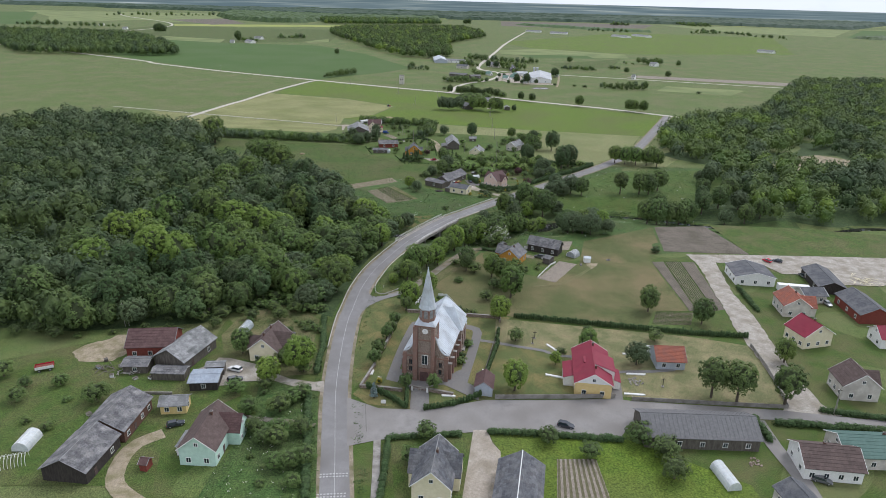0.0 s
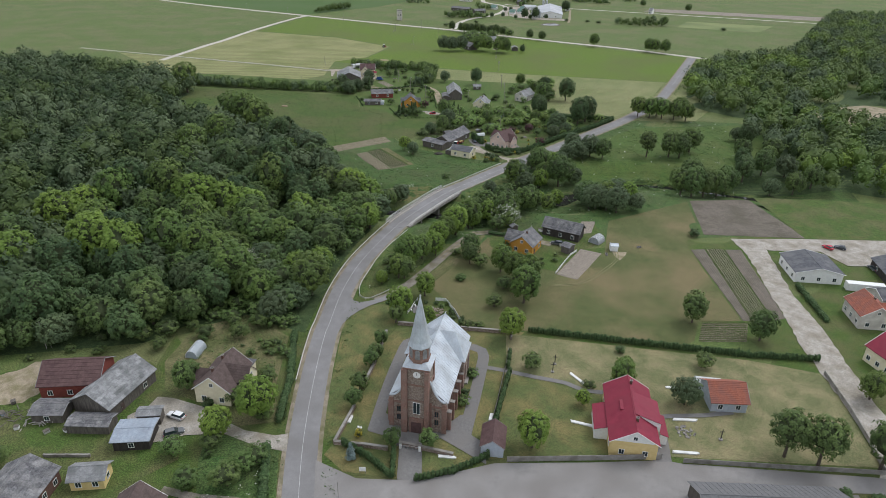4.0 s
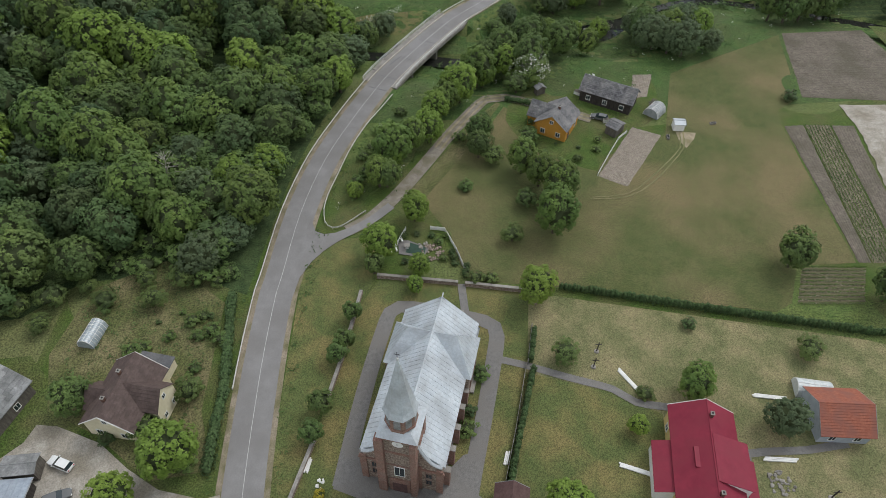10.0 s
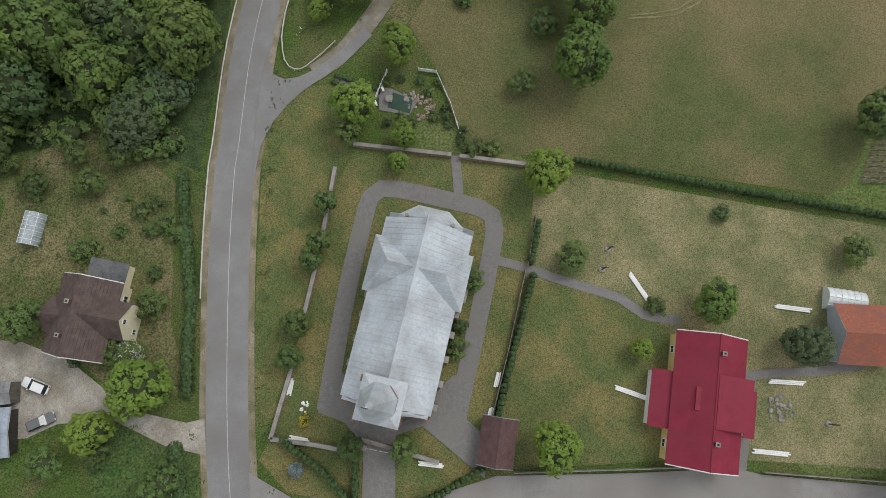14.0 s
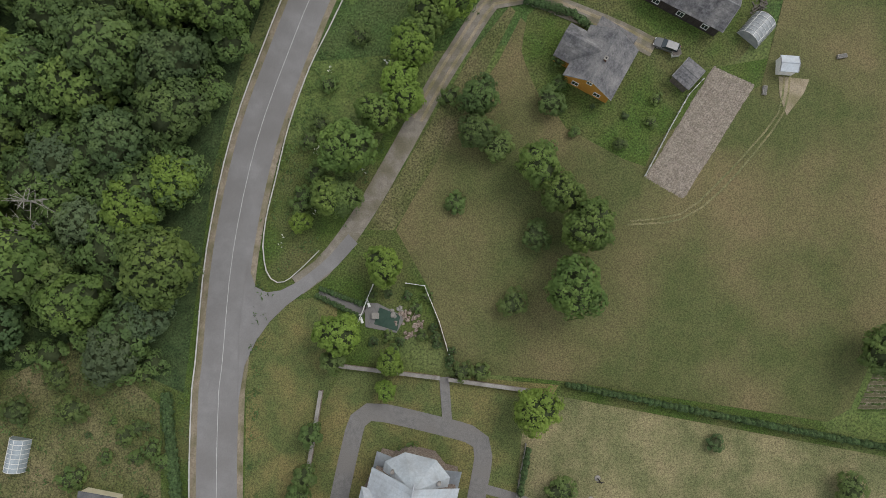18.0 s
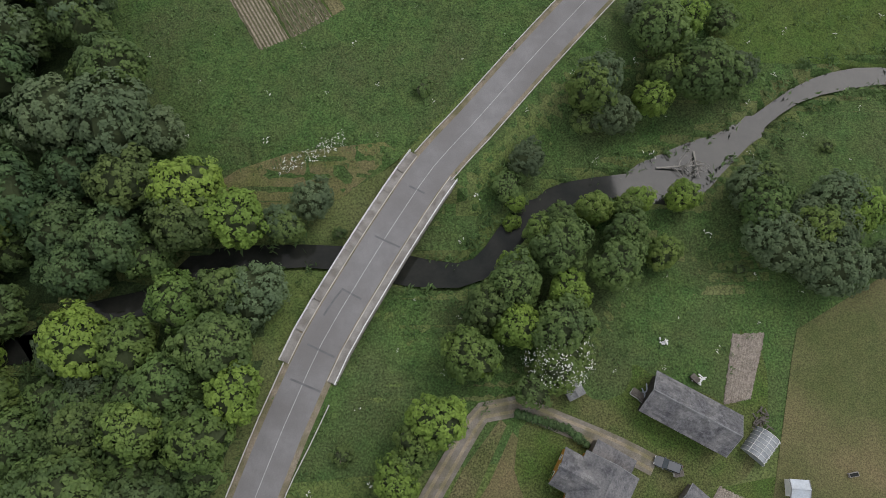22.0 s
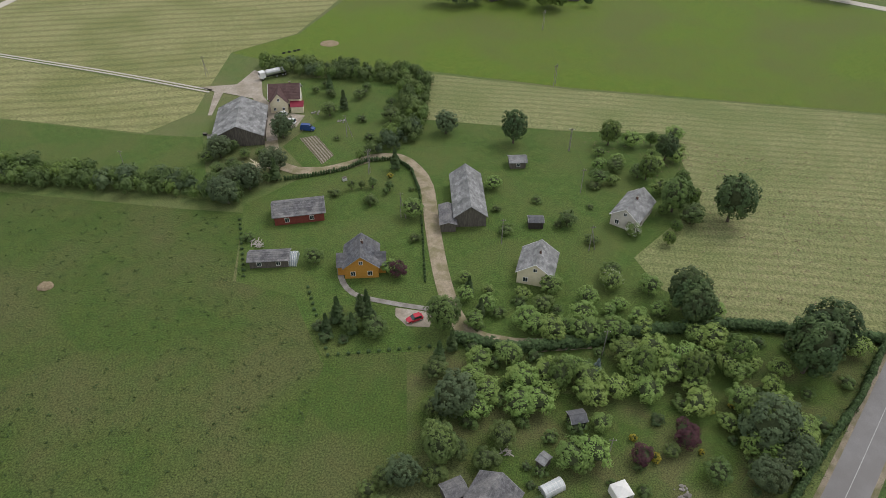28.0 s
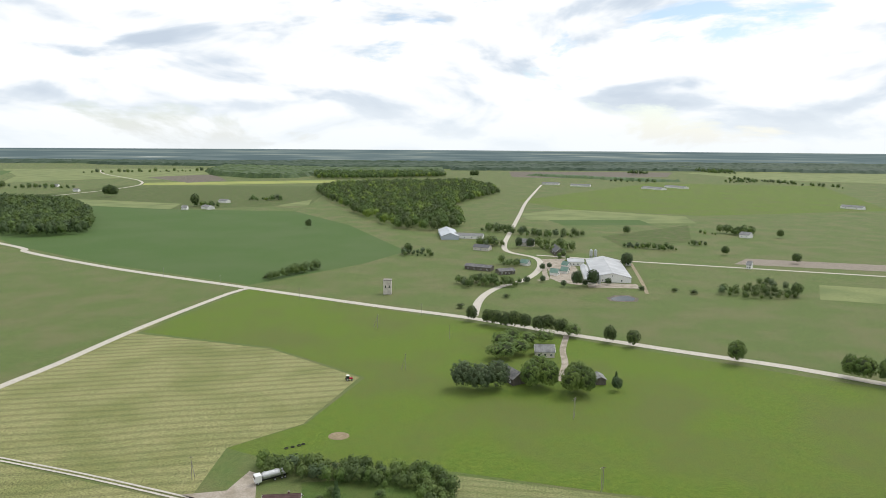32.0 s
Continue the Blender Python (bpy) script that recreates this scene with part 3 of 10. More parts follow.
def hz(x, y):
    """Height of the ground: level, with the river's small valley and the road's bank across it."""
    x, y = np.asarray(x, float), np.asarray(y, float)
    d = dist_line(x, y, RIVER)
    wide = (1.0 + 0.25 * np.sin(x * 0.11 + y * 0.07)) * (1 - 0.26 * bump_step(x, XPOOL, XPOOL + 25)) * (1 + 0.75 * np.exp(-((x - XPOOL + 8) / 7) ** 2))
    low = -3.6 * (1 - bump_step(d, 7 * wide, 24)) - 2.6 * (1 - bump_step(d, 1.2, 3.5 * wide))
    dm = dist_line(x, y, MAIN)
    along = (x - BRIDGE_S.x) * (BRIDGE_N.x - BRIDGE_S.x) + (y - BRIDGE_S.y) * (BRIDGE_N.y - BRIDGE_S.y)
    along = along / (BRIDGE_N - BRIDGE_S).length_squared
    bank = (1 - bump_step(dm, 6.5, 13.0)) * np.where((along > 0.02) & (along < 0.98), 0.0, 1.0)
    low = low * (1 - bank)
    return low + 0.10 * np.sin(x * 0.09 + 1.3 * np.sin(y * 0.05)) * np.sin(y * 0.083) * np.where(dm < 14, 0.0, 1.0) * bump_step(d, 3, 12) * 0.6


def hz1(x, y):
    if not (40 < y < 200):
        return 0.0
    return float(hz(np.array([x]), np.array([y]))[0])


# ---------------------------------------------------------------- ground: one sheet to the horizon
def axis_steps(lo, hi, near_lo, near_hi, step):
    out = list(np.arange(near_lo, near_hi + 0.01, step))
    d, v = step, near_hi
    while v < hi:
        d *= 1.35
        v = min(hi, v + d)
        out.append(v)
    d, v = step, near_lo
    while v > lo:
        d *= 1.35
        v = max(lo, v - d)
        out.insert(0, v)
    return np.array(out)


gx, gy = axis_steps(-4800, 4800, -250, 250, 2.2), axis_steps(-1500, 5100, -60, 215, 2.2)
GX, GY = np.meshgrid(gx, gy)
GZ = np.zeros_like(GX)
near = (np.abs(GX) < 330) & (GY > -80) & (GY < 235)
GZ[near] = hz(GX[near], GY[near]) - 0.02
nx, ny = len(gx), len(gy)
gi = np.arange(nx * ny).reshape(ny, nx)
gf = np.stack([gi[:-1, :-1], gi[:-1, 1:], gi[1:, 1:], gi[1:, :-1]], -1).reshape(-1, 4)
gme = bpy.data.meshes.new("ground")
gme.vertices.add(nx * ny)
gme.vertices.foreach_set("co", np.stack([GX, GY, GZ], -1).astype(np.float32).ravel())
gme.loops.add(gf.size)
gme.loops.foreach_set("vertex_index", gf.ravel().astype(np.int32))
gme.polygons.add(len(gf))
gme.polygons.foreach_set("loop_start", np.arange(0, gf.size, 4, dtype=np.int32))
gme.polygons.foreach_set("loop_total", np.full(len(gf), 4, dtype=np.int32))
gme.polygons.foreach_set("use_smooth", np.ones(len(gf), bool))
gme.update(calc_edges=True)
ground = tagged(part_mesh("ground", gme, "meadow"), "green summer meadow reaching out to the horizon", "ground", kind="structure")

layer = [0.0]


def sheet(name, poly, material, label, z=None, drape=False, category="field", wobble=0.0, turn=None):
    """A field or yard as a thin sheet over the ground. turn: the heading of its rows."""
    if z is None:
        layer[0] += 0.003
        z = 0.02 + layer[0]
    if wobble:
        rough, rnd = [], random.Random(len(poly) * 7 + int(poly[0][0]))
        for (ax, ay), (bx, by) in zip(poly, poly[1:] + poly[:1]):
            n = max(1, int(math.hypot(bx - ax, by - ay) / (wobble * 5)))
            for k in range(n):
                t = k / n
                rough.append((ax + (bx - ax) * t + rnd.uniform(-wobble, wobble), ay + (by - ay) * t + rnd.uniform(-wobble, wobble)))
        poly = rough
    cx, cy = sum(p[0] for p in poly) / len(poly), sum(p[1] for p in poly) / len(poly)
    a = radians(turn or 0)
    m = Matrix.Translation((cx, cy, 0)) @ Matrix.Rotation(a, 4, "Z")
    mi = m.inverted()
    bm = bmesh.new()
    if not drape:
        bm.faces.new([bm.verts.new(mi @ Vector((x, y, z))) for x, y in poly])
    else:
        # fine triangles that can follow the valley
        step = 2.3 if len(poly) < 20 else 3.2
        rim = []
        for (ax, ay), (bx, by) in zip(poly, poly[1:] + poly[:1]):
            k = max(1, int(math.hypot(bx - ax, by - ay) / step))
            rim += [(ax + (bx - ax) * q / k, ay + (by - ay) * q / k) for q in range(k)]
        xs, ys = [p[0] for p in poly], [p[1] for p in poly]
        X, Y = np.meshgrid(np.arange(min(xs) + 1.1, max(xs), step), np.arange(min(ys) + 1.1, max(ys), step))
        ok = inside(X.ravel(), Y.ravel(), poly)
        pts2 = [Vector(p) for p in rim] + [Vector((float(x), float(y))) for x, y in zip(X.ravel()[ok], Y.ravel()[ok])]
        vs2, _, fs2, *_ = geometry.delaunay_2d_cdt(pts2, [], [list(range(len(rim)))], 1, 1e-4)
        bv = [bm.verts.new(mi @ Vector((p.x, p.y, z))) for p in vs2]
        for f in fs2:
            bm.faces.new([bv[k] for k in f])
        bm.verts.ensure_lookup_table()
        ws = [m @ v.co for v in bm.verts]
        hs = hz(np.array([q.x for q in ws]), np.array([q.y for q in ws]))
        for v, hh in zip(bm.verts, hs):
            v.co.z = float(hh) + z
    bm.normal_update()
    for f in bm.faces:
        if f.normal.z < 0:
            f.normal_flip()
    ob = part(name, bm, material)
    ob.matrix_world = m
    return tagged(ob, label, category, kind="structure")


def ribbon(name, line, width, material, label, z=0.1, category="road", shift=0.0, widths=None, follow=False, thick=0.0):
    """A road or strip of constant width along a line."""
    nn = normals2(line)
    bm = bmesh.new()
    rows = []
    flat = not follow
    for k, ((x, y), (ux, uy)) in enumerate(zip(line, nn)):
        w = (widths(k / (len(line) - 1)) if widths else width) / 2
        row = []
        for s in (-w, 0, w):
            px, py = x + ux * (s + shift), y + uy * (s + shift)
            row.append(bm.verts.new((px, py, z + (hz1(px, py) if follow else 0))))
        rows.append(row)
    for a, b in zip(rows, rows[1:]):
        for j in (0, 1):
            bm.faces.new((a[j], a[j + 1], b[j + 1], b[j]))
    bm.normal_update()
    if sum(f.normal.z for f in bm.faces) < 0:
        for f in bm.faces:
            f.normal_flip()
    ob = part(name, bm, material)
    return tagged(ob, label, category, kind="structure")


ribbon("verge", MAIN, 8.8, "verge", "worn sandy verge along the asphalt road", 0.075, "verge")
ribbon("road", MAIN, 6.8, "asphalt", "grey patched asphalt road curving through the village", 0.11)
ribbon("road_line", MAIN, 0.11, "line_paint", "thin worn white centre line on the road", 0.125, "road line")
river_t = [(3.6 if x > XPOOL + 7 else 10.5 if x > XPOOL - 17 else 5.0) + 0.7 * math.sin(k * 0.9) for k, (x, y) in enumerate(RIVER)]
ribbon("water", RIVER, 6.0, "water", "dark still river water under the trees", WATER_Z, "river", widths=lambda t: river_t[min(len(RIVER) - 1, round(t * (len(RIVER) - 1)))])


def furrows(name, a, b, c, d, n, material, label, amp=0.10, z=0.03, furrow_shade=True):
    """A tilled plot between four corners, with n ridges running from side a-b to side d-c."""
    a, b, c, d = (np.array(p) for p in (a, b, c, d))
    layer[0] += 0.003
    rows, per = 30, 4
    vs, fs = [], []
    r = np.random.default_rng(n)
    cols = n * per + 1
    for j in range(rows + 1):
        v = j / rows
        for i in range(cols):
            u = i / (cols - 1)
            p = (a * (1 - u) + b * u) * (1 - v) + (d * (1 - u) + c * u) * v
            lift = amp * (1, 0.45, -0.3, 0.45)[i % per] + r.uniform(-0.025, 0.025)
            rim = j in (0, rows) or i in (0, cols - 1)
            p = p + r.uniform(-0.05, 0.05, 2) * (3 if rim else 1)
            vs.append((p[0], p[1], -0.05 if rim else z + layer[0] + amp * 0.4 + lift))
    for j in range(rows):
        for i in range(cols - 1):
            k = j * cols + i
            fs.append((k, k + 1, k + cols + 1, k + cols))
    me = raw_mesh(name, vs, fs)
    if me.polygons[0].normal.z < 0:
        me.flip_normals()
    me.polygons.foreach_set("use_smooth", np.ones(len(me.polygons), bool))
    # the furrow bottoms get a darker, weedy-green soil with their shade in its colour
    me.materials.append(M[material])
    me.materials.append(M["soil_weed_shade"])
    me.polygons.foreach_set("material_index", np.tile(np.array([0, int(furrow_shade), int(furrow_shade), 0] * n, np.int32), rows))
    return tagged(part_mesh(name, me, None), label, "plot", kind="structure")


def crop_rows(name, a, b, c, d, n, label, size=0.17, gap=0.22, amp=0.10):
    """Rows of young leafy plants along the ridges of a tilled plot."""
    a, b, c, d = (np.array(p) for p in (a, b, c, d))
    r = np.random.default_rng(n + 5)
    tris = []
    for i in range(n + 1):
        u = i / n
        p0, p1 = a * (1 - u) + b * u, d * (1 - u) + c * u
        k = int(np.linalg.norm(p1 - p0) / gap)
        v = np.linspace(0.01, 0.99, k)[r.uniform(size=k) > 0.12]
        q = p0 + (p1 - p0) * v[:, None] + r.uniform(-0.06, 0.06, (len(v), 2))
        for lf in range(5):
            ang = r.uniform(0, 6.28, len(v))
            dx, dy = np.cos(ang) * size * r.uniform(0.7, 1.4, len(v)), np.sin(ang) * size * r.uniform(0.7, 1.4, len(v))
            z0 = 0.03 + layer[0] + amp * 1.4
            root = np.stack([q[:, 0], q[:, 1], np.full(len(v), z0)], 1)
            l1 = root + np.stack([dx - dy * 0.5, dy + dx * 0.5, r.uniform(0.08, 0.22, len(v))], 1)
            l2 = root + np.stack([dx + dy * 0.5, dy - dx * 0.5, r.uniform(0.08, 0.22, len(v))], 1)
            tris.append(np.stack([root, l1, l2], 1).reshape(-1, 3))
    me = quads_mesh(name, np.concatenate(tris).astype(np.float32), 3)
    return tagged(part_mesh(name, me, "leaf_fresh"), label, "crop", kind="stuff")


# ---------------------------------------------------------------- fields, far ones first
FAR_FIELDS = (
    ("field_deep", "deep green sown field", [(-872, 1300), (-600, 1235), (-661, 1385), (-480, 1321), (-258, 1300), (-140, 1110), (-45, 876), (-84, 796), (-106, 770), (-163, 699), (-337, 798), (-480, 900)]),
    ("lawn_green", "grassland among far farms", [(-880, 1990), (-300, 2000), (-258, 1417), (-480, 1321), (-900, 1560)]),
    ("hay_plain", "pale dry strip of field", [(-776, 1535), (-504, 1434), (-480, 1321), (-661, 1385)]),
    ("hay_plain", "small pale mown field", [(-315, 1412), (-278, 1549), (-258, 1417), (-300, 1390)]),
    ("hay_bright", "narrow yellow field in sunlight", [(-838, 2012), (-606, 2068), (-335, 2192), (-344, 2363), (-669, 2213), (-880, 2122)]),
    ("soil_dark", "bare brown field far off", [(-1058, 2501), (-1009, 2650), (-1002, 2990), (-690, 2279), (-761, 2137)]),
    ("hay_plain", "pale strip beside the far winding road", [(-1230, 2560), (-1058, 2501), (-900, 2290), (-985, 2290)]),
    ("meadow_green", "grassland beyond the wood", [(150, 1560), (660, 2290), (1150, 2180), (820, 1380), (420, 1270), (219, 1372)]),
    ("hay_plain", "pale mown field", [(126, 1284), (219, 1372), (393, 1256), (375, 1158), (220, 1149), (125, 1197)]),
    ("field_deep", "strip of darker crop in a mown field", [(156, 1190), (301, 1200), (301, 1130), (170, 1120)]),
    ("lawn_green", "grass strip beside the farm road", [(194, 1004), (353, 1135), (292, 959), (197, 910)]),
    ("soil_dark", "bare pinkish brown field far off", [(306, 3237), (1067, 3241), (875, 2754), (448, 2598), (258, 2659)]),
    ("hay_plain", "pale green far field", [(1095, 3246), (2044, 3217), (1465, 2355), (1163, 2574)]),
    ("field_deep", "dark green far field", [(1500, 2330), (2080, 3180), (2900, 2900), (2100, 1900)]),
    ("soil_grey", "bare brown strip beside the gravel road", [(303, 842), (423, 808), (528, 782), (495, 744), (401, 775), (276, 809)]),
    ("hay_plain", "pale dry field patch", [(304, 713), (398, 684), (357, 632), (274, 660)]),
    ("hay_plain", "pale far field", [(-1977, 3144), (-1121, 3327), (-876, 2723), (-1270, 2072), (-1500, 2500)]),
    ("field_deep", "dark green far field", [(-2500, 2500), (-1800, 2950), (-1400, 2200), (-1150, 1900), (-1700, 1700)]),
)
for k, (material, label, poly) in enumerate(FAR_FIELDS):
    sheet("far_field", poly, material, label, 0.03 + 0.005 * k)
# strips of field between the forests near the horizon
rf = np.random.default_rng(41)
for k in range(16):
    y = 3300 + 90 * k
    x = rf.uniform(-0.6, 0.75) * y
    w, d = y * rf.uniform(0.05, 0.15), y * rf.uniform(0.012, 0.03)
    sheet("horizon_field", [(x - w, y - d * 0.4), (x - w * 0.3, y - d), (x + w, y - d * 0.3), (x + w * 0.8, y + d), (x - w * 0.6, y + d * 0.7)], ("hay_plain", "hay_bright", "meadow_green", "soil_grey")[k % 4], "pale strip of field near the horizon", 0.14 + 0.005 * k)
sheet("west_field", [(-794.8, 951.2), (-490.6, 893.2), (-177.3, 687.7), (-196.8, 583.8), (-217.9, 482.4), (-249.6, 407.4)], "meadow", "dull green meadow beside the white road", category="meadow")
sheet("hay_field", [(-3.5, 393.0), (48.2, 379.7), (160.8, 359.8), (220.9, 349.0), (151.9, 251.1), (103.3, 251.2), (67.0, 256.5), (54.5, 267.8), (51.1, 279.3), (76.5, 304.8), (78.3, 345.4), (43.7, 347.0), (-5.0, 354.5)], "hay", "mown hay field with pale swaths", turn=82)
sheet("hay_field_west", [(-171.3, 672.5), (-212.3, 464.8), (-224.7, 422.1), (-183.3, 409.3), (-88.0, 377.2), (-87.8, 412.3), (-64.1, 434.0), (-48.1, 488.1), (-102.7, 532.6), (-190.0, 561.0)], "hay_green", "mown hay field with drying rows", turn=100)
sheet("hay_field_south", [(-271.5, 432.2), (-181.2, 406.0), (-88.0, 374.2), (-87.6, 358.9), (-100.1, 343.8), (-148.2, 352.7), (-210.8, 361.4)], "hay_green", "mown hay field with drying rows", turn=100)
sheet("north_meadow", [(-158.5, 684.1), (12.9, 588.5), (199.3, 475.6), (303.2, 423.2), (221.8, 350.2), (161.4, 361.1), (48.4, 381.2), (-3.5, 395.1), (-74.6, 405.8), (-87.8, 412.3), (-62.9, 434.0), (-45.2, 488.2), (-103.5, 536.0), (-187.6, 563.7)], "meadow_green", "lush green meadow", category="meadow")
sheet("farm_meadow", [(-147.7, 352.0), (-99.7, 342.8), (-79.7, 341.4), (-69.1, 308.2), (-128.9, 321.7), (-187.4, 334.1), (-209.2, 359.5)], "meadow_lush", "lush green meadow beside the farm", category="meadow")
sheet("hamlet_grass", [(-56.9, 302.2), (-5.0, 354.5), (43.7, 347.0), (78.3, 345.4), (76.5, 304.8), (51.1, 279.3), (54.5, 267.8), (67.0, 256.5), (36.0, 252.4), (3.6, 246.7), (-26.3, 244.8), (-35.6, 262.0), (-51.2, 269.4)], "meadow_lush", "green grass of the hamlet's gardens", category="grass")
sheet("farm_garden", [(-55.0, 387.3), (-4.4, 393.3), (-6.6, 343.5), (-25.0, 325.2), (-42.3, 321.7), (-51.9, 335.5), (-43.4, 353.0), (-49.0, 363.6)], "meadow_lush", "mown farm garden lawn", category="lawn")
sheet("east_pasture", [(-29.6, 206.2), (-25.4, 242.6), (-26.1, 243.1), (-35.9, 264.1), (-52.0, 269.4), (-56.1, 298.5), (-72.9, 300.1), (-130.8, 308.4), (-184.3, 313.2), (-172.0, 250.0), (-134.0, 222.0), (-108.9, 198.4), (-81.4, 182.5), (-65.5, 182.4), (-31.2, 207.9)], "pasture_green", "green pasture with brown patches", category="pasture")
sheet("wood_edge_grass", [(-79.1, 185.1), (-48.4, 190.8), (-28.8, 125.0), (-43.0, 121.1), (-60.6, 142.2)], "meadow_tall", "rough grass along the edge of the wood", drape=True, category="grass")
sheet("village_grass", [(-75, -75), (190, -75), (190, 80), (110, 92), (62, 78), (-4, 66), (-20, 62), (-75, 62)], "lawn_green", "worn village grass between gardens and roads", 0.012, category="grass")
sheet("pasture_corner", [(-30.1, 249.9), (-7.4, 244.9), (-5.7, 202.6), (-30.0, 202.5), (-33.6, 225.5)], "pasture_green", "green pasture corner beside the hamlet", 0.017, category="meadow")
sheet("valley_base", [(-24, 76), (20, 80), (70, 84), (125, 90), (185, 112), (190, 250), (110, 250), (70, 212), (25, 165), (-2, 128), (-18, 98)], "meadow_tall", "rough green grass of the river valley", 0.008, True, category="meadow")
sheet("hamlet_base", [(-27.6, 245.7), (0.2, 251.8), (48.6, 257.6), (99.5, 254.1), (103.1, 249.2), (45.7, 191.0), (32.3, 183.3), (13.1, 171.5), (-12.4, 199.2), (-13.3, 212.7)], "lawn_green", "shaded garden grass of the hamlet", 0.014, category="grass")
sheet("road_meadow", [(3.2, 140.0), (26.8, 162.7), (30.6, 169.5), (14.9, 173.0), (-9.3, 185.6), (-29.6, 206.5), (-65.5, 182.4), (-51.5, 150.2), (-40.6, 132.3), (-32.8, 125.1), (-17.0, 125.0), (-3.3, 132.2)], "meadow_tall", "rough uncut meadow with tall weeds", drape=True, category="meadow")
sheet("dry_bank", [(-39.6, 126.5), (-32.8, 131.0), (-22.6, 134.3), (-5.8, 136.0), (-3.7, 134.3), (-8.8, 129.8), (-14.0, 126.0), (-24.0, 124.3)], "hay_dry", "dry yellowish grass bank above the river", drape=True, category="bank")
sheet("pasture", [(5.0, 23.9), (1.1, 37.5), (-4.6, 47.4), (5.4, 66.0), (12.6, 76.6), (16.4, 84.4), (22.0, 78.0), (36.8, 62.2), (57.3, 72.7), (63.9, 96.6), (65.4, 101.2), (103.9, 123.0), (97.8, 89.6), (90.4, 84.0), (89.0, 77.6), (88.4, 29.6), (75.4, 28.8), (70.6, 18.6), (66.8, 16.4), (24.3, 22.4)], "pasture", "worn grazed pasture", category="pasture")
sheet("farm_grass", [(37.5, 95.1), (25.8, 94.1), (17.8, 85.2), (16.5, 78.0), (19.5, 71.0), (24.0, 65.0), (31.0, 61.5), (37.0, 58.5), (48.7, 75.9), (54.1, 77.0), (59.1, 89.2), (59.2, 97.1), (55.5, 101.1), (51.6, 89.2)], "lawn_green", "green grass around the farmhouse", category="grass", wobble=0.5)
sheet("track_verge", [(-5.0, 47.3), (4.4, 62.7), (15.5, 85.4), (14.5, 86.4), (8.2, 78.4), (-1.3, 61.7), (-9.7, 47.3)], "scrub", "dry brown verge beside the track", category="verge")
sheet("fork_grass", [(-24.5, 35.1), (-14.1, 36.2), (-14.7, 21.9), (-15.1, 22.1), (-19.7, 1.6), (-24.5, -20.3), (-26.1, -22.0), (-28.4, -15.1), (-28.9, 3.5), (-29.1, 22.1), (-29.0, 25.5)], "lawn", "mown grass strip between road and church wall", category="grass")
sheet("church_yard", [(-12.7, 24.6), (22.8, 21.8), (17.0, 12.3), (15.7, 3.7), (9.5, -21.8), (14.3, -22.7), (14.1, -27.6), (8.9, -28.0), (-6.6, -34.2), (-22.0, -32.0), (-26.7, -27.2), (-25.1, -23.7), (-20.7, -5.1), (-16.8, 16.8)], "lawn", "mown lawn around the church", category="lawn")
sheet("red_house_garden", [(17.5, 20.9), (82.3, 9.8), (100.5, 3.9), (95.2, -29.0), (49.9, -26.5), (13.5, -26.9), (9.9, -21.8), (15.7, 3.7)], "lawn_dry", "sun-dried mown lawn", category="lawn")
sheet("garden_green", [(15.2, 2.2), (30.9, -2.0), (38.8, -6.2), (35.8, -26.7), (24.1, -27.6), (10.7, -27.6)], "lawn", "greener garden grass by the red-roofed house", category="lawn")
sheet("orchard_west", [(-36.6, -26.8), (-46.1, -21.9), (-53.9, -21.5), (-53.3, -29.2), (-50.5, -39.5), (-55.3, -59.9), (-56.7, -79.3), (-28.3, -78.9), (-33.3, -46.5)], "meadow_tall", "rough orchard grass", category="grass")
sheet("west_yard", [(-128.3, -9.6), (-110.8, 0.4), (-76.7, 5.0), (-60.1, -10.5), (-57.7, -29.3), (-72.5, -43.2), (-67.2, -65.1), (-105.6, -65.8), (-140.1, -15.8)], "lawn_green", "worn farmyard grass", category="grass")
sheet("house_garden", [(-43.5, 17.7), (-42.3, -6.2), (-38.2, -16.9), (-47.8, -18.7), (-59.0, -10.8), (-69.1, -6.3), (-73.4, 5.2), (-70.8, 20.8), (-58.1, 28.6)], "scrub", "patchy dry garden grass", category="grass")
sheet("south_garden", [(-15.0, -46.4), (6.6, -45.9), (2.8, -70.7), (-12.1, -71.0)], "lawn_green", "garden grass", category="grass")
sheet("south_garden", [(10.3, -44.2), (44.5, -45.0), (70.4, -62.2), (71.0, -74.4), (11.1, -75.5), (12.6, -51.3)], "meadow_green", "garden grass behind a hedge", category="grass")
sheet("river_bank_north", [(65.1, 189.0), (110.6, 233.1), (229.8, 251.6), (128.4, 141.4), (113.8, 152.1), (90.5, 151.4), (81.6, 154.1), (55.7, 154.2)], "meadow_lush", "bright green riverside grass", drape=True, category="meadow")
sheet("east_field", [(136.8, 87.4), (134.5, 129.0), (175.8, 126.3), (221.7, 117.6), (190.0, 77.3)], "lawn_green", "green field behind the village", category="field")
# quarry yard in the wood
sheet("quarry_yard", [(227.0, 259.0), (236.0, 285.0), (284.0, 300.2), (308.6, 275.8), (270.7, 250.1), (243.0, 249.0)], "sand", "bare sandy yard in a clearing", 0.05, category="yard")

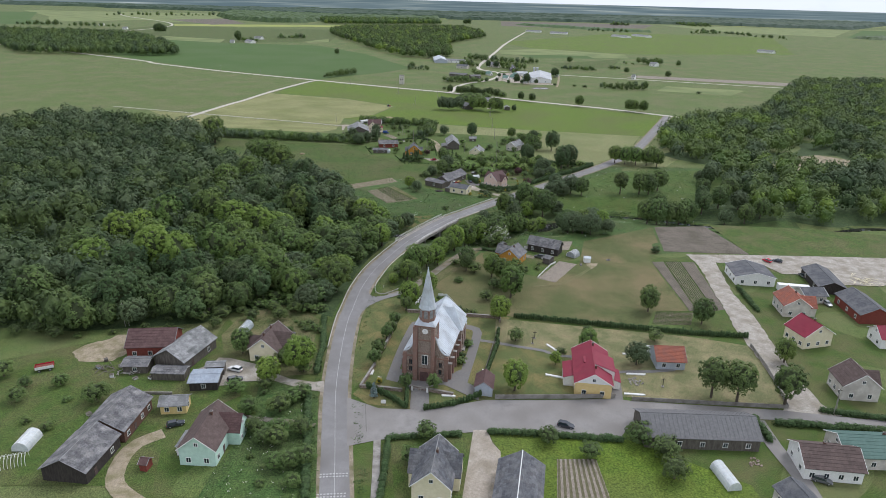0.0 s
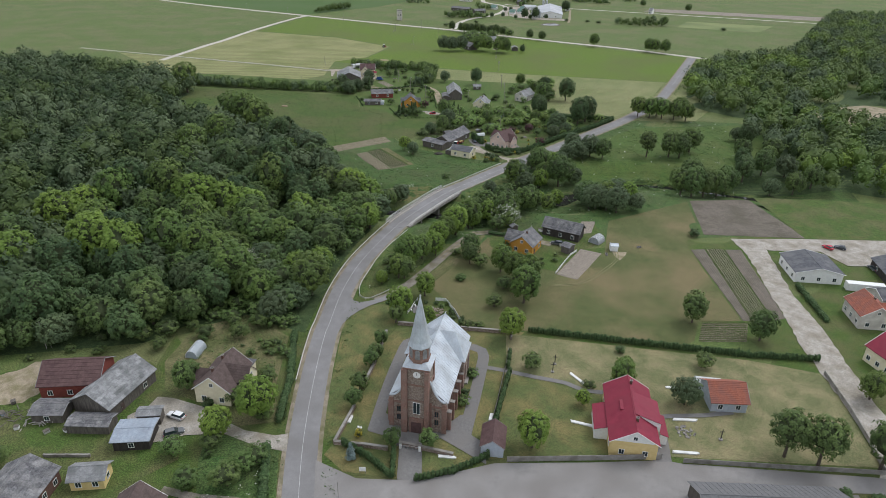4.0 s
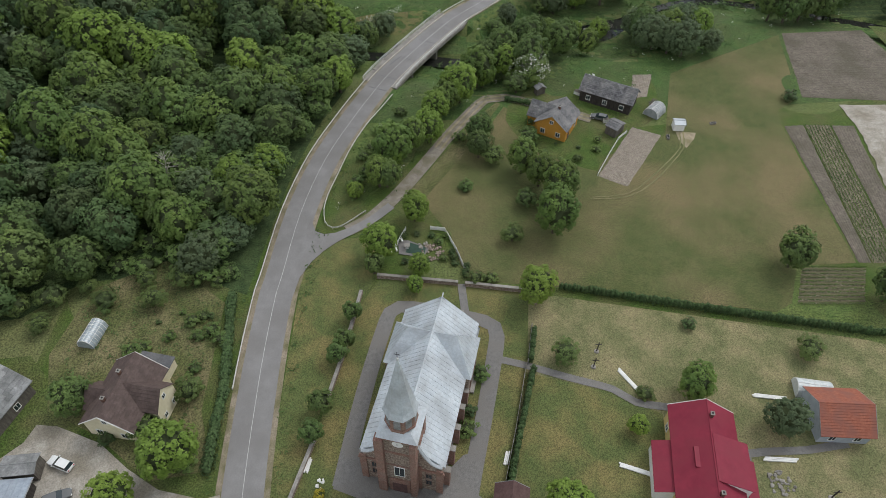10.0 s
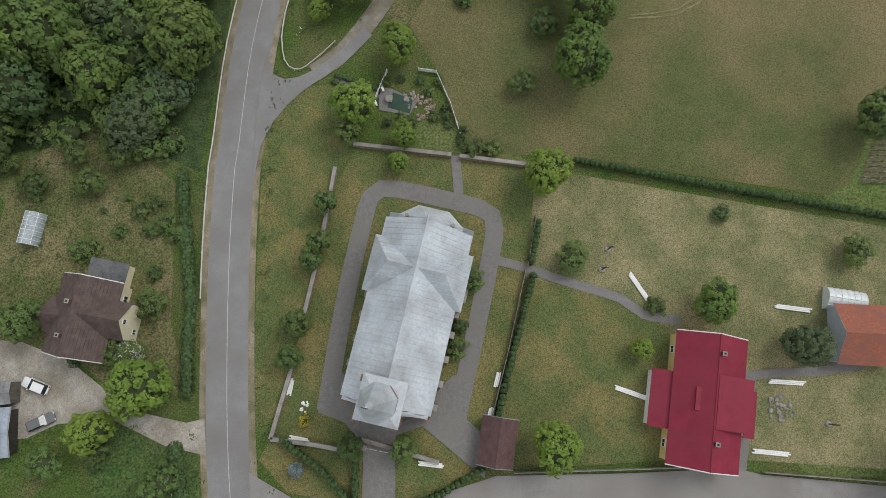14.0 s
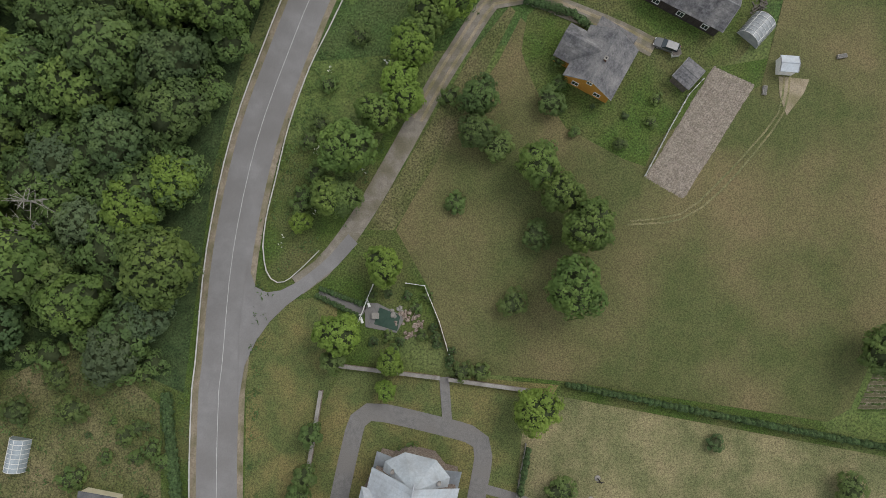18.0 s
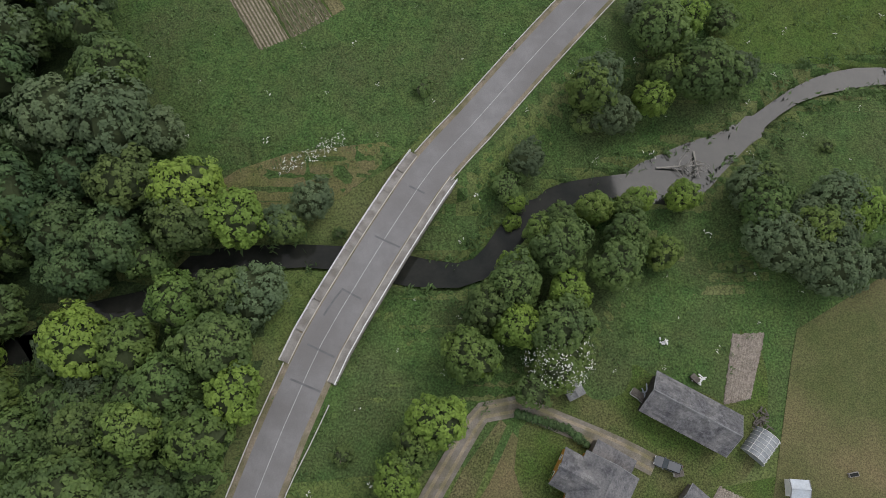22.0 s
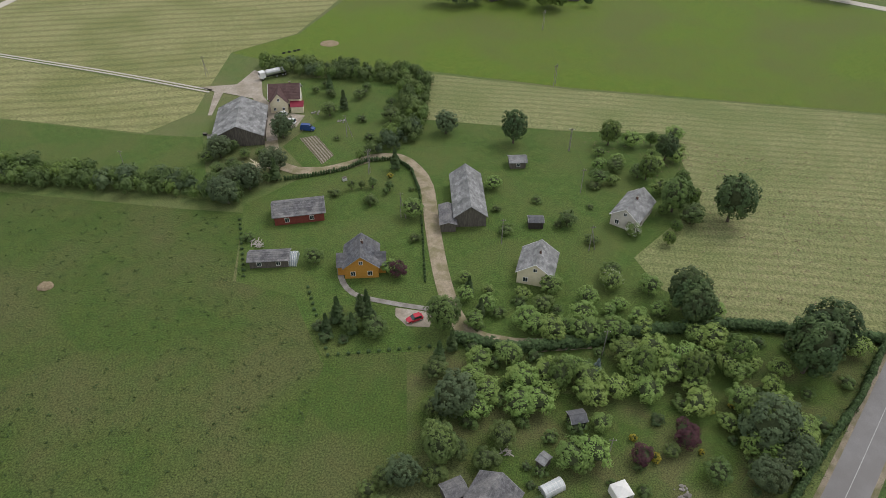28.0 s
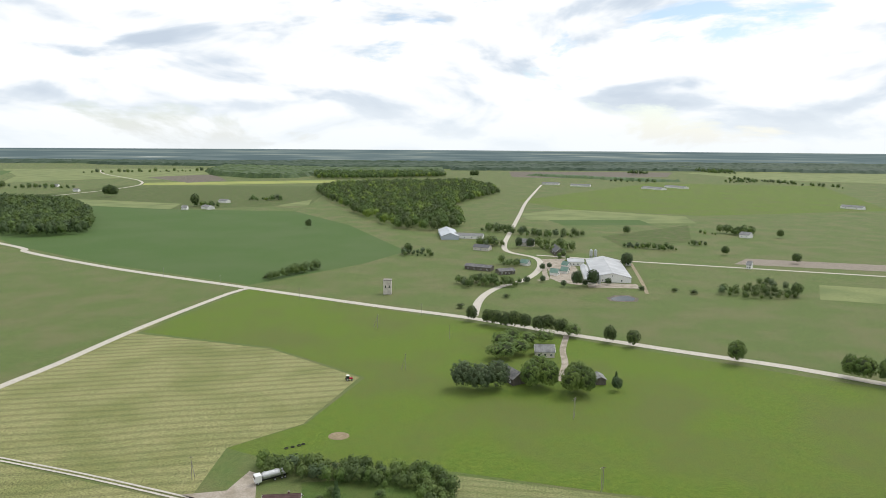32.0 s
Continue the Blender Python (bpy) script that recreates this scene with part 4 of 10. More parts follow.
# tilled plots
furrows("tilled_strip", (-65.3, 182.7), (-60.5, 175.6), (-26.8, 199.6), (-31.1, 207.9), 10, "soil", "tilled soil strip with long furrows", 0.16)
furrows("tilled_plot", (-43.5, 177.9), (-38.4, 181.7), (-24.5, 157.5), (-30.1, 154.7), 9, "soil", "tilled brown plot with furrows", 0.16)
furrows("crop_plot", (-38.1, 182.0), (-32.6, 187.3), (-16.3, 162.2), (-24.1, 157.4), 9, "soil", "plot of young green crop in rows")
crop_rows("crop_rows", (-38.1, 182.0), (-32.6, 187.3), (-16.3, 162.2), (-24.1, 157.4), 9, "rows of young green plants in the tilled plot")
furrows("tilled_edge", (-32.3, 187.5), (-28.6, 189.0), (-13.6, 163.9), (-16.1, 162.3), 6, "scrub", "bare soil edge of the plot", 0.06, furrow_shade=False)
furrows("potato_garden", (37.2, 56.4), (43.6, 52.6), (56.4, 72.9), (49.4, 76.1), 17, "soil_grey", "bare vegetable garden with soil ridges", 0.07, furrow_shade=False)
furrows("back_garden", (51.3, 88.4), (56.0, 89.4), (59.9, 100.6), (54.2, 100.4), 11, "soil_grey", "small tilled garden plot", 0.06, furrow_shade=False)
furrows("tilled_field", (105.2, 124.0), (98.4, 90.0), (138.0, 88.2), (131.5, 126.5), 40, "soil_dark", "bare brown tilled field", 0.06, furrow_shade=False)
furrows("crop_strip", (95.2, 78.0), (101.8, 78.0), (98.0, 29.6), (92.0, 29.3), 8, "crop", "strip of young green vegetable rows", furrow_shade=False)
crop_rows("vegetable_rows", (95.2, 78.0), (101.8, 78.0), (98.0, 29.6), (92.0, 29.3), 8, "rows of young green plants in the tilled plot")
furrows("soil_strip", (102.1, 78.0), (108.2, 78.0), (102.6, 31.0), (98.3, 29.6), 8, "soil_dark", "bare strip of tilled soil", 0.05, furrow_shade=False)
furrows("soil_strip", (89.6, 77.5), (94.9, 78.0), (91.7, 29.3), (89.0, 29.3), 6, "soil_dark", "bare strip of tilled soil", 0.05, furrow_shade=False)
furrows("side_garden", (76.1, 28.2), (71.5, 18.4), (85.6, 18.6), (90.1, 28.4), 10, "crop", "garden plot with low green rows", 0.06)
crop_rows("vegetable_rows", (76.1, 28.2), (71.5, 18.4), (85.6, 18.6), (90.1, 28.4), 10, "rows of young green plants in the tilled plot", amp=0.06)
furrows("street_garden", (26.2, -53.6), (36.0, -53.3), (36.3, -68.7), (23.6, -68.9), 9, "soil_grey", "small tilled garden with rows")
furrows("farm_plot", (-47.3, 341.1), (-41.9, 343.1), (-34.2, 330.3), (-37.4, 324.4), 6, "soil_grey", "small tilled farm plot")

# ---------------------------------------------------------------- roads, tracks and yards
sheet("street", [(-28.2, -29.0), (-18.9, -34.0), (-5.9, -34.4), (10.4, -29.2), (31.5, -28.6), (47.6, -27.7), (51.5, -28.6), (92.0, -31.9), (113.0, -35.4), (144.5, -38.7), (138.3, -45.7), (109.7, -40.6), (89.0, -36.4), (52.0, -35.6), (48.0, -40.0), (43.5, -46.0), (40.5, -46.5), (26.0, -43.2), (11.0, -43.4), (5.5, -43.9), (-17.8, -47.5), (-25.3, -50.2)], "asphalt_pale", "pale worn asphalt of the village street", 0.165, category="street")
FORK = smooth_line([(-30.3, 34.9), (-24.7, 35.9), (-17.2, 40.6), (-10.7, 49.2), (-4.2, 60.7), (1.5, 71.5), (6.2, 79.4), (11.6, 87.4), (17.0, 88.4), (24.7, 85.6), (33.4, 82.0), (39.2, 79.0)], 3.0)
ribbon("track", FORK[2:], 3.4, "track_gravel", "rutted gravel farm track", 0.19)
sheet("fork_mouth", [(-29.6, 41.6), (-28.0, 37.5), (-26.1, 36.6), (-23.7, 37.0), (-20.9, 38.5), (-17.2, 41.4), (-15.4, 43.2), (-12.6, 46.6), (-11.0, 45.0), (-14.4, 41.1), (-18.6, 37.6), (-22.7, 34.5), (-25.5, 31.7), (-27.7, 28.5), (-29.5, 24.4), (-30.4, 18.0), (-30.6, 30.0)], "asphalt", "worn asphalt where the track meets the road", 0.21, category="road")
for s in (-0.75, 0.75):
    ribbon("track_rut", FORK[12:], 0.55, "sand", "pale wheel rut of the farm track", 0.2, "track", shift=s)
WHITE = [(-973.4, 1218.0), (-504.3, 913.8), (-434.7, 852.8), (-305.5, 768.0), (-170.4, 694.2), (-56.4, 633.3), (9.8, 601.0), (66.1, 565.4), (122.4, 532.3), (171.0, 506.0), (203.8, 482.3), (270.6, 434.2)]
ribbon("gravel_road", smooth_line(WHITE, 14), 6.5, "gravel_white", "straight white gravel country road", 0.13)
ribbon("gravel_road", smooth_line([(-159.1, 686.1), (-168.7, 667.9), (-192.1, 573.5), (-204.1, 504.7), (-211.6, 472.9), (-224.8, 402.5)], 10), 5.0, "gravel_white", "white gravel field road", 0.14)
ribbon("farm_road", smooth_line([(13.0, 605.4), (20.4, 654.4), (36.2, 693.9), (63.1, 728.4), (83.0, 781.4), (87.4, 837.8), (63.8, 876.6), (65.1, 934.5), (86.4, 1060.4), (122.9, 1271.7), (161.0, 1496.4), (219.9, 1794.9), (290.2, 2139.8)], 10), 6.0, "gravel_white", "winding pale gravel farm road", 0.15)
ribbon("farm_road", smooth_line([(91.0, 855.5), (170.8, 824.3), (268.3, 790.7), (384.7, 750.9), (509.6, 707.6)], 14), 5.0, "gravel_white", "pale gravel road past the dairy farm", 0.14)
ribbon("farm_road", smooth_line([(73.2, 724.3), (81.2, 729.3), (84.0, 757.5), (90.1, 794.8), (95.2, 816.9), (100.9, 830.5)], 6), 4.5, "gravel", "farm road looping through the dairy yard", 0.16)
sheet("dairy_yard", [(92.0, 830.0), (118.8, 834.5), (118.0, 790.0), (114.0, 740.0), (111.0, 712.0), (104.2, 706.7), (89.9, 717.7), (84.5, 734.3), (88.6, 754.8)], "gravel", "sandy yard of the dairy farm", 0.12, category="yard")
ribbon("field_track", smooth_line([(176.0, 810.3), (164.0, 744.4), (157.0, 708.2), (150.0, 676.0)], 8), 3.0, "sand", "sandy track beside the dairy barn", 0.14, "track")
sheet("silo_pad", [(112.0, 716.0), (152.0, 712.0), (152.0, 694.0), (110.0, 698.0)], "gravel", "trodden ground before the dairy barn", 0.12, category="yard")
sheet("pond_rim", [(114.5, 661.0), (123.0, 670.0), (134.5, 671.0), (139.0, 660.0), (135.0, 650.0), (124.0, 648.0), (115.0, 650.5)], "soil_dark", "muddy rim of a farm pond", 0.10, category="ground")
sheet("farm_pond", [(117.2, 659.8), (123.9, 665.7), (133.1, 667.9), (136.1, 660.3), (133.2, 652.8), (124.2, 650.8), (117.5, 652.4)], "water", "small farm pond in the grass", 0.14, category="pond")
ribbon("farm_road", smooth_line([(-882.4, 1389.7), (-837.0, 1711.2), (-829.7, 1858.2), (-863.2, 2059.5), (-991.4, 2303.4), (-1291.8, 2699.1), (-1507.4, 3090.3)], 20), 7.0, "gravel_white", "far pale winding gravel road", 0.14)
ribbon("drive", smooth_line([(66.7, 563.0), (58.8, 533.1), (55.6, 509.3), (48.2, 484.4)], 5), 3.5, "gravel", "sandy drive to the farmstead", 0.15)
HAYTRACK = smooth_line([(-312.3, 449.4), (-182.6, 408.2), (-129.1, 391.2), (-86.5, 375.9)], 8)
for s in (-0.9, 0.9):
    ribbon("field_track", HAYTRACK, 0.9, "gravel_white", "pale wheel track through the hay field", 0.14, "track", shift=s)
sheet("farm_yard", [(-91.9, 379.2), (-78.0, 381.9), (-74.3, 394.9), (-71.3, 393.3), (-66.2, 372.4), (-58.5, 360.0), (-48.0, 357.1), (-49.6, 348.9), (-55.6, 344.8), (-49.9, 321.7), (-53.6, 321.6), (-59.8, 346.8), (-69.3, 370.1), (-81.5, 374.6), (-80.9, 356.7), (-82.3, 356.7), (-84.9, 375.5)], "gravel", "pale gravel farmyard", category="yard")
HDRIVE = smooth_line([(-56.4, 339.1), (-51.6, 324.3), (-44.8, 320.7), (-36.9, 320.8), (-28.5, 324.5), (-21.7, 328.7), (-13.5, 329.1), (-7.9, 322.7), (-4.1, 312.6), (-2.2, 292.8), (0.1, 273.6), (2.9, 259.2), (5.7, 252.3), (16.8, 248.2), (34.2, 249.2)], 4)
ribbon("hamlet_drive", HDRIVE, 4.2, "sand", "sandy drive winding through the hamlet", 0.16)
sheet("car_place", [(-10.7, 260.1), (-1.2, 258.3), (-2.5, 253.6), (-7.7, 253.9), (-10.6, 257.3)], "gravel", "gravel parking place by the garden", category="yard")
ribbon("garden_path", smooth_line([(-25.8, 279.1), (-25.2, 271.3), (-21.4, 265.0), (-13.6, 262.1), (-2.6, 259.6)], 2), 1.5, "concrete", "pale concrete garden path", 0.15, "path")
sheet("village_lane", [(92.0, -34.0), (96.5, -26.5), (98.6, -8.5), (99.3, 5.0), (100.3, 18.0), (102.6, 31.0), (105.0, 50.0), (107.6, 64.0), (108.8, 78.0), (107.9, 86.4), (118.0, 86.6), (117.6, 78.0), (114.6, 62.0), (111.4, 44.0), (111.2, 27.0), (109.0, 11.5), (106.6, -8.0), (105.6, -20.0), (105.2, -28.0), (108.5, -34.5)], "gravel_pale", "wide pale gravel lane", 0.15, category="road", wobble=0.35)
sheet("lane_yard", [(107.9, 86.3), (131.5, 87.4), (165.2, 87.2), (196.0, 86.8), (230.0, 84.0), (226.0, 74.0), (190.0, 62.0), (176.0, 55.0), (158.0, 56.0), (156.0, 66.0), (141.0, 66.0), (137.0, 77.0), (118.3, 77.2)], "gravel_pale", "pale gravel yard behind the houses", 0.17, category="yard")
sheet("house_yard", [(-35.7, -20.9), (-38.5, -21.6), (-45.8, -20.1), (-51.9, -16.6), (-57.9, -12.2), (-66.1, -9.2), (-69.8, -8.9), (-70.7, -12.2), (-74.1, -15.8), (-71.2, -24.8), (-63.6, -24.2), (-59.0, -22.0), (-50.4, -21.2), (-41.7, -25.1), (-35.0, -26.6)], "gravel_pale", "pale gravel yard and drive", 0.17, category="yard")
sheet("sand_patch", [(-115.0, -7.0), (-113.6, -3.0), (-110.6, -0.5), (-107.5, 1.8), (-106.0, 4.6), (-102.6, 4.4), (-101.0, 0.5), (-98.6, -2.5), (-98.2, -7.5), (-100.8, -11.6), (-105.0, -12.6), (-110.8, -12.8)], "sand", "round bare sandy patch", category="yard", wobble=0.3)
ribbon("orchard_path", smooth_line([(-58.0, -37.6), (-50.0, -39.6), (-42.5, -40.2), (-34.8, -42.0)], 3), 1.8, "track_gravel", "worn gravel path to the road", 0.14, "path")
ribbon("farm_drive", smooth_line([(-66.3, -72.0), (-73.8, -66.9), (-77.0, -62.4), (-78.1, -55.5), (-76.8, -50.2), (-72.1, -46.2)], 2.5), 4.0, "sand", "curving sandy drive", 0.16)
sheet("south_drive", [(6.4, -42.9), (10.0, -42.8), (11.0, -48.1), (12.7, -51.3), (11.5, -70.5), (2.2, -70.7), (4.8, -53.6)], "gravel", "gravel drive between two houses", 0.17, category="yard")
ribbon("foot_path", [(-18.2, -46.1), (-17.7, -53.8), (-17.1, -64.1), (-16.6, -76.0)], 1.8, "concrete", "narrow concrete footpath", 0.16, "path")
ribbon("east_lane", smooth_line([(83.4, -36.7), (82.8, -47.5), (83.5, -60.0), (82.5, -69.2)], 4), 4.0, "asphalt_pale", "narrow lane between gardens", 0.17)
sheet("red_house_drive", [(47.9, -13.9), (52.0, -13.8), (49.3, -28.1), (45.2, -28.1)], "paving", "grey paved drive beside the red-roofed house", 0.17, category="drive")
ribbon("hut_track", smooth_line([(62.1, 74.2), (60.9, 67.9), (55.9, 61.1), (50.0, 54.4), (43.3, 49.6), (34.3, 48.6)], 3), 0.32, "lawn_dry", "worn pale wheel track in the pasture", 0.15, "track")
ribbon("hut_track", smooth_line([(61.2, 74.2), (60.0, 67.9), (55.0, 61.6), (49.1, 55.3), (43.3, 50.5), (34.8, 49.2)], 3), 0.3, "lawn_dry", "worn pale wheel track in the pasture", 0.15, "track")
sheet("hut_patch", [(60.2, 74.2), (65.4, 73.7), (64.4, 71.3), (61.4, 67.4), (60.3, 70.8)], "sand", "trampled bare ground by the hut", category="yard")
sheet("corner_garden", [(20.3, 177.4), (25.8, 179.4), (27.8, 176.4), (29.2, 172.8), (27.4, 170.2), (23.6, 171.8)], "lawn", "small mown lawn at the road corner", category="lawn")
sheet("house_drive", [(6.4, 191.9), (9.9, 193.3), (15.7, 194.7), (18.6, 193.6), (20.6, 189.2), (24.1, 183.9), (29.1, 178.3), (33.1, 175.8), (38.5, 176.6), (31.8, 169.0), (31.6, 172.3), (27.7, 175.8), (20.6, 182.0), (15.3, 185.2), (10.9, 187.9)], "gravel", "sandy gravel yard and drive of the pink house", 0.155, category="drive", wobble=0.25)
ribbon("paved_drive", smooth_line([(20.5, 194.8), (17.8, 197.1), (16.3, 202.1), (15.7, 205.8)], 2), 4.0, "paving", "grey paved drive", 0.17, "drive")
sheet("paved_terrace", [(18.3, 195.7), (25.3, 202.8), (30.1, 203.6), (39.4, 197.8), (40.6, 191.0), (31.8, 188.4), (24.3, 191.7)], "paving", "paved terrace around the house", 0.16, category="terrace")

for line in ([(-17.9, 98.7), (-13.2, 96.5)], [(-20.4, 92.9), (-15.3, 90.8)], [(-12.5, 108.3), (-9.0, 106.4)], [(-7.0, 117.8), (-2.5, 115.7)], [(-15.4, 103.6), (-13.8, 106.2), (-12.5, 108.0)], [(-1.0, 127.2), (1.8, 125.8)]):
    ribbon("road_patch", line, 0.35, "asphalt_dark", "dark tar repair on the bridge deck", 0.132, "road patch")


# ---------------------------------------------------------------- trees


def ico_verts(n=1):
    bm = bmesh.new()
    bmesh.ops.create_icosphere(bm, subdivisions=n, radius=1)
    bm.verts.ensure_lookup_table()
    v = np.array([x.co[:] for x in bm.verts])
    f = [[x.index for x in g.verts] for g in bm.faces]
    bm.free()
    return v, np.array(f)


ICO_V, ICO_F = ico_verts()
BODY_V, BODY_F = ico_verts(2)


def crown_arrays(seed, radius, height, base, lumps, leaves, leaf, squash=1.0, spread=0.83, lump_r=0.19, core=2):
    """Triangles of a crown: leaf sprays lying on domed tufts, over a dim lumpy body with an uneven outline."""
    r = np.random.default_rng(seed)
    f1, f2, f3 = r.uniform(0, 6.28, 3)

    def swell(x, y):
        az = np.arctan2(y, x)
        return 1 + 0.13 * np.sin(2 * az + f1) + 0.09 * np.sin(3 * az + f2) + 0.06 * np.sin(5 * az + f3)

    tris = []
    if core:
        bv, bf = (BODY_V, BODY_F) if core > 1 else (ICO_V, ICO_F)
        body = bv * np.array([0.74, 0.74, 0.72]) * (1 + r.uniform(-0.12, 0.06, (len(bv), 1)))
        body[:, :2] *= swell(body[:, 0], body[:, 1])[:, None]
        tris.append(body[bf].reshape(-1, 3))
    for k in range(lumps):
        # tufts lie on a broad-shouldered dome, close above and loose below
        u = (k + 0.5) / lumps
        zc = 1 - 1.85 * u
        ang = k * 2.39996 + r.uniform(-0.6, 0.6)
        ring = max(0.02, 1 - min(1, abs(zc) ** 2.3)) ** 0.5
        c = np.array([math.cos(ang) * ring * spread, math.sin(ang) * ring * spread, zc * 0.84]) * r.uniform(0.88, 1.09)
        c[:2] *= swell(c[0], c[1])
        out = c / np.linalg.norm(c)
        lr = lump_r * r.uniform(0.7, 1.5)
        d = r.normal(size=(leaves, 3))
        d[:, 2] += 0.55
        d += out * 0.7
        d /= np.linalg.norm(d, axis=1)[:, None]
        p = c + d * (lr * r.uniform(0.72, 1.08, (leaves, 1)))
        nrm = d * 0.8 + out * 0.35 + np.array([0, 0, 0.25]) + r.normal(size=(leaves, 3)) * 0.17
        nrm /= np.linalg.norm(nrm, axis=1)[:, None]
        a = np.cross(nrm, r.normal(size=(leaves, 3)))
        a /= np.linalg.norm(a, axis=1)[:, None]
        b = np.cross(nrm, a)
        s = (leaf * r.uniform(0.65, 1.35, (leaves, 1))) / radius
        tris.append(np.stack([p - a * s, p + a * s * 0.6 - b * s * 0.8, p + a * s * 0.7 + b * s * 0.8], 1).reshape(-1, 3))
    v = np.concatenate(tris)
    v[:, :2] *= radius
    v[:, 2] = base + (v[:, 2] + 1.0) * 0.47 * height * squash
    return v.astype(np.float32)


def trunk_mesh(name, seed, height, r0, reach, base):
    rnd = random.Random(seed)
    bm = bmesh.new()
    bar(bm, (0, 0, -0.6), (0.1, 0.05, base), r0 * 1.15, r0 * 0.85, 8)
    bar(bm, (0.1, 0.05, base - 0.1), (0.0, 0.2, height * 0.8), r0 * 0.85, r0 * 0.25, 7)
    for k in range(6):
        a = k * 2.4 + rnd.random()
        z = base + (height * 0.5 - base) * (k / 6) * 0.9
        e = (math.cos(a) * reach * 0.7, math.sin(a) * reach * 0.7, z + reach * rnd.uniform(0.5, 0.9))
        bar(bm, (0.05, 0.05, z), e, r0 * 0.45, r0 * 0.12, 5)
    me = bpy.data.meshes.new(name)
    bm.to_mesh(me)
    bm.free()
    me.materials.append(M["bark"])
    return me


TREES = {}


def shade_core(me, leafmat, crowns):
    """Leaves outside, a core within whose dark colour stands in for the crown's inner shade. crowns: for each crown in
    turn, its inner faces and all its faces.
    """
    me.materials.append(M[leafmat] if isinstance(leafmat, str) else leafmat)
    me.materials.append(M["crown_shade"])
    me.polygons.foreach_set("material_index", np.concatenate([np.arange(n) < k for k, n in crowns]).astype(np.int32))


def tree_kind(key, leafmat, radius, height, base, lumps=20, leaves=52, leaf=0.42, n=3, seed=0, **kw):
    TREES[key] = []
    for k in range(n):
        arr = crown_arrays(seed + k, radius, height - base, base, lumps, leaves, leaf, **kw)
        cm = quads_mesh("crown", arr, 3)
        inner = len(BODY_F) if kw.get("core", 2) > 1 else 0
        shade_core(cm, leafmat, [(inner, len(arr) // 3)])
        TREES[key].append((trunk_mesh("trunk", seed + k, height, 0.16 + height * 0.014, radius, max(base + 0.4, 0.8)), cm, arr, inner))


tree_kind("broad", "leaf", 4.3, 12.0, 1.6, lumps=150, leaves=26, leaf=0.24, n=4, seed=10, lump_r=0.15)
tree_kind("bright", "leaf_bright", 3.6, 10.0, 1.4, lumps=140, leaves=26, leaf=0.21, n=3, seed=20, lump_r=0.15)
tree_kind("fresh", "leaf_fresh", 4.0, 11.5, 1.5, lumps=145, leaves=26, leaf=0.23, n=3, seed=25, lump_r=0.15)
tree_kind("dark", "leaf_dark", 4.2, 12.5, 1.6, lumps=150, leaves=26, leaf=0.24, n=3, seed=30, lump_r=0.15)
tree_kind("lime", "leaf", 4.4, 13.5, 3.6, lumps=80, leaves=38, leaf=0.25, n=2, seed=45)
tree_kind("grey", "leaf_grey", 3.8, 9.0, 0.8, lumps=160, leaves=24, leaf=0.2, n=3, seed=40, lump_r=0.14)
tree_kind("round", "leaf", 1.7, 5.0, 1.3, lumps=22, leaves=60, leaf=0.17, n=2, seed=50, spread=0.8, lump_r=0.34)
tree_kind("bush", "leaf", 1.5, 2.2, 0.1, lumps=16, leaves=44, leaf=0.16, n=4, seed=60, spread=0.95, lump_r=0.34)
tree_kind("bush_dark", "leaf_dark", 1.3, 1.9, 0.1, lumps=16, leaves=44, leaf=0.14, n=2, seed=70, spread=0.8, lump_r=0.34)
tree_kind("fruit", "leaf", 2.4, 4.6, 0.9, lumps=44, leaves=34, leaf=0.18, n=4, seed=80, spread=0.88, lump_r=0.25)
tree_kind("orchard", "leaf_orchard", 2.5, 4.6, 0.8, lumps=44, leaves=34, leaf=0.18, n=3, seed=85, spread=0.88, lump_r=0.25)
tree_kind("red", "leaf_red", 1.8, 3.6, 0.7, lumps=24, leaves=44, leaf=0.16, n=1, seed=90, lump_r=0.36)
tree_kind("gold", "leaf_gold", 0.9, 1.9, 0.1, lumps=16, leaves=40, leaf=0.11, n=1, seed=95, spread=0.8, lump_r=0.34)
tree_kind("blossom", "leaf_fresh", 2.2, 4.2, 0.5, lumps=36, leaves=40, leaf=0.17, n=1, seed=97, lump_r=0.32)
BLOSSOMS = quads_mesh("blossoms", crown_arrays(98, 2.3, 3.9, 0.6, 34, 30, 0.07, lump_r=0.30, core=0), 3)
BLOSSOMS.materials.append(M["blossom"])

WORDS = {"lime": "tall lime tree with a bare trunk and round crown", "fresh": "leafy deciduous tree in fresh mid green", "broad": "broad leafy deciduous tree in full summer green", "bright": "bright yellow-green leafy tree in summer", "dark": "tall dark green leafy tree",
         "grey": "grey-green bushy willow with a soft crown", "round": "small clipped round-headed tree on the lawn", "bush": "leafy green shrub in the grass", "bush_dark": "dark clipped evergreen shrub",
         "fruit": "spreading green fruit tree in the grass", "orchard": "spreading old fruit tree in fresh green leaf", "red": "dark purple-leaved ornamental tree", "gold": "golden yellow evergreen shrub", "blossom": "shrub covered in white blossom"}


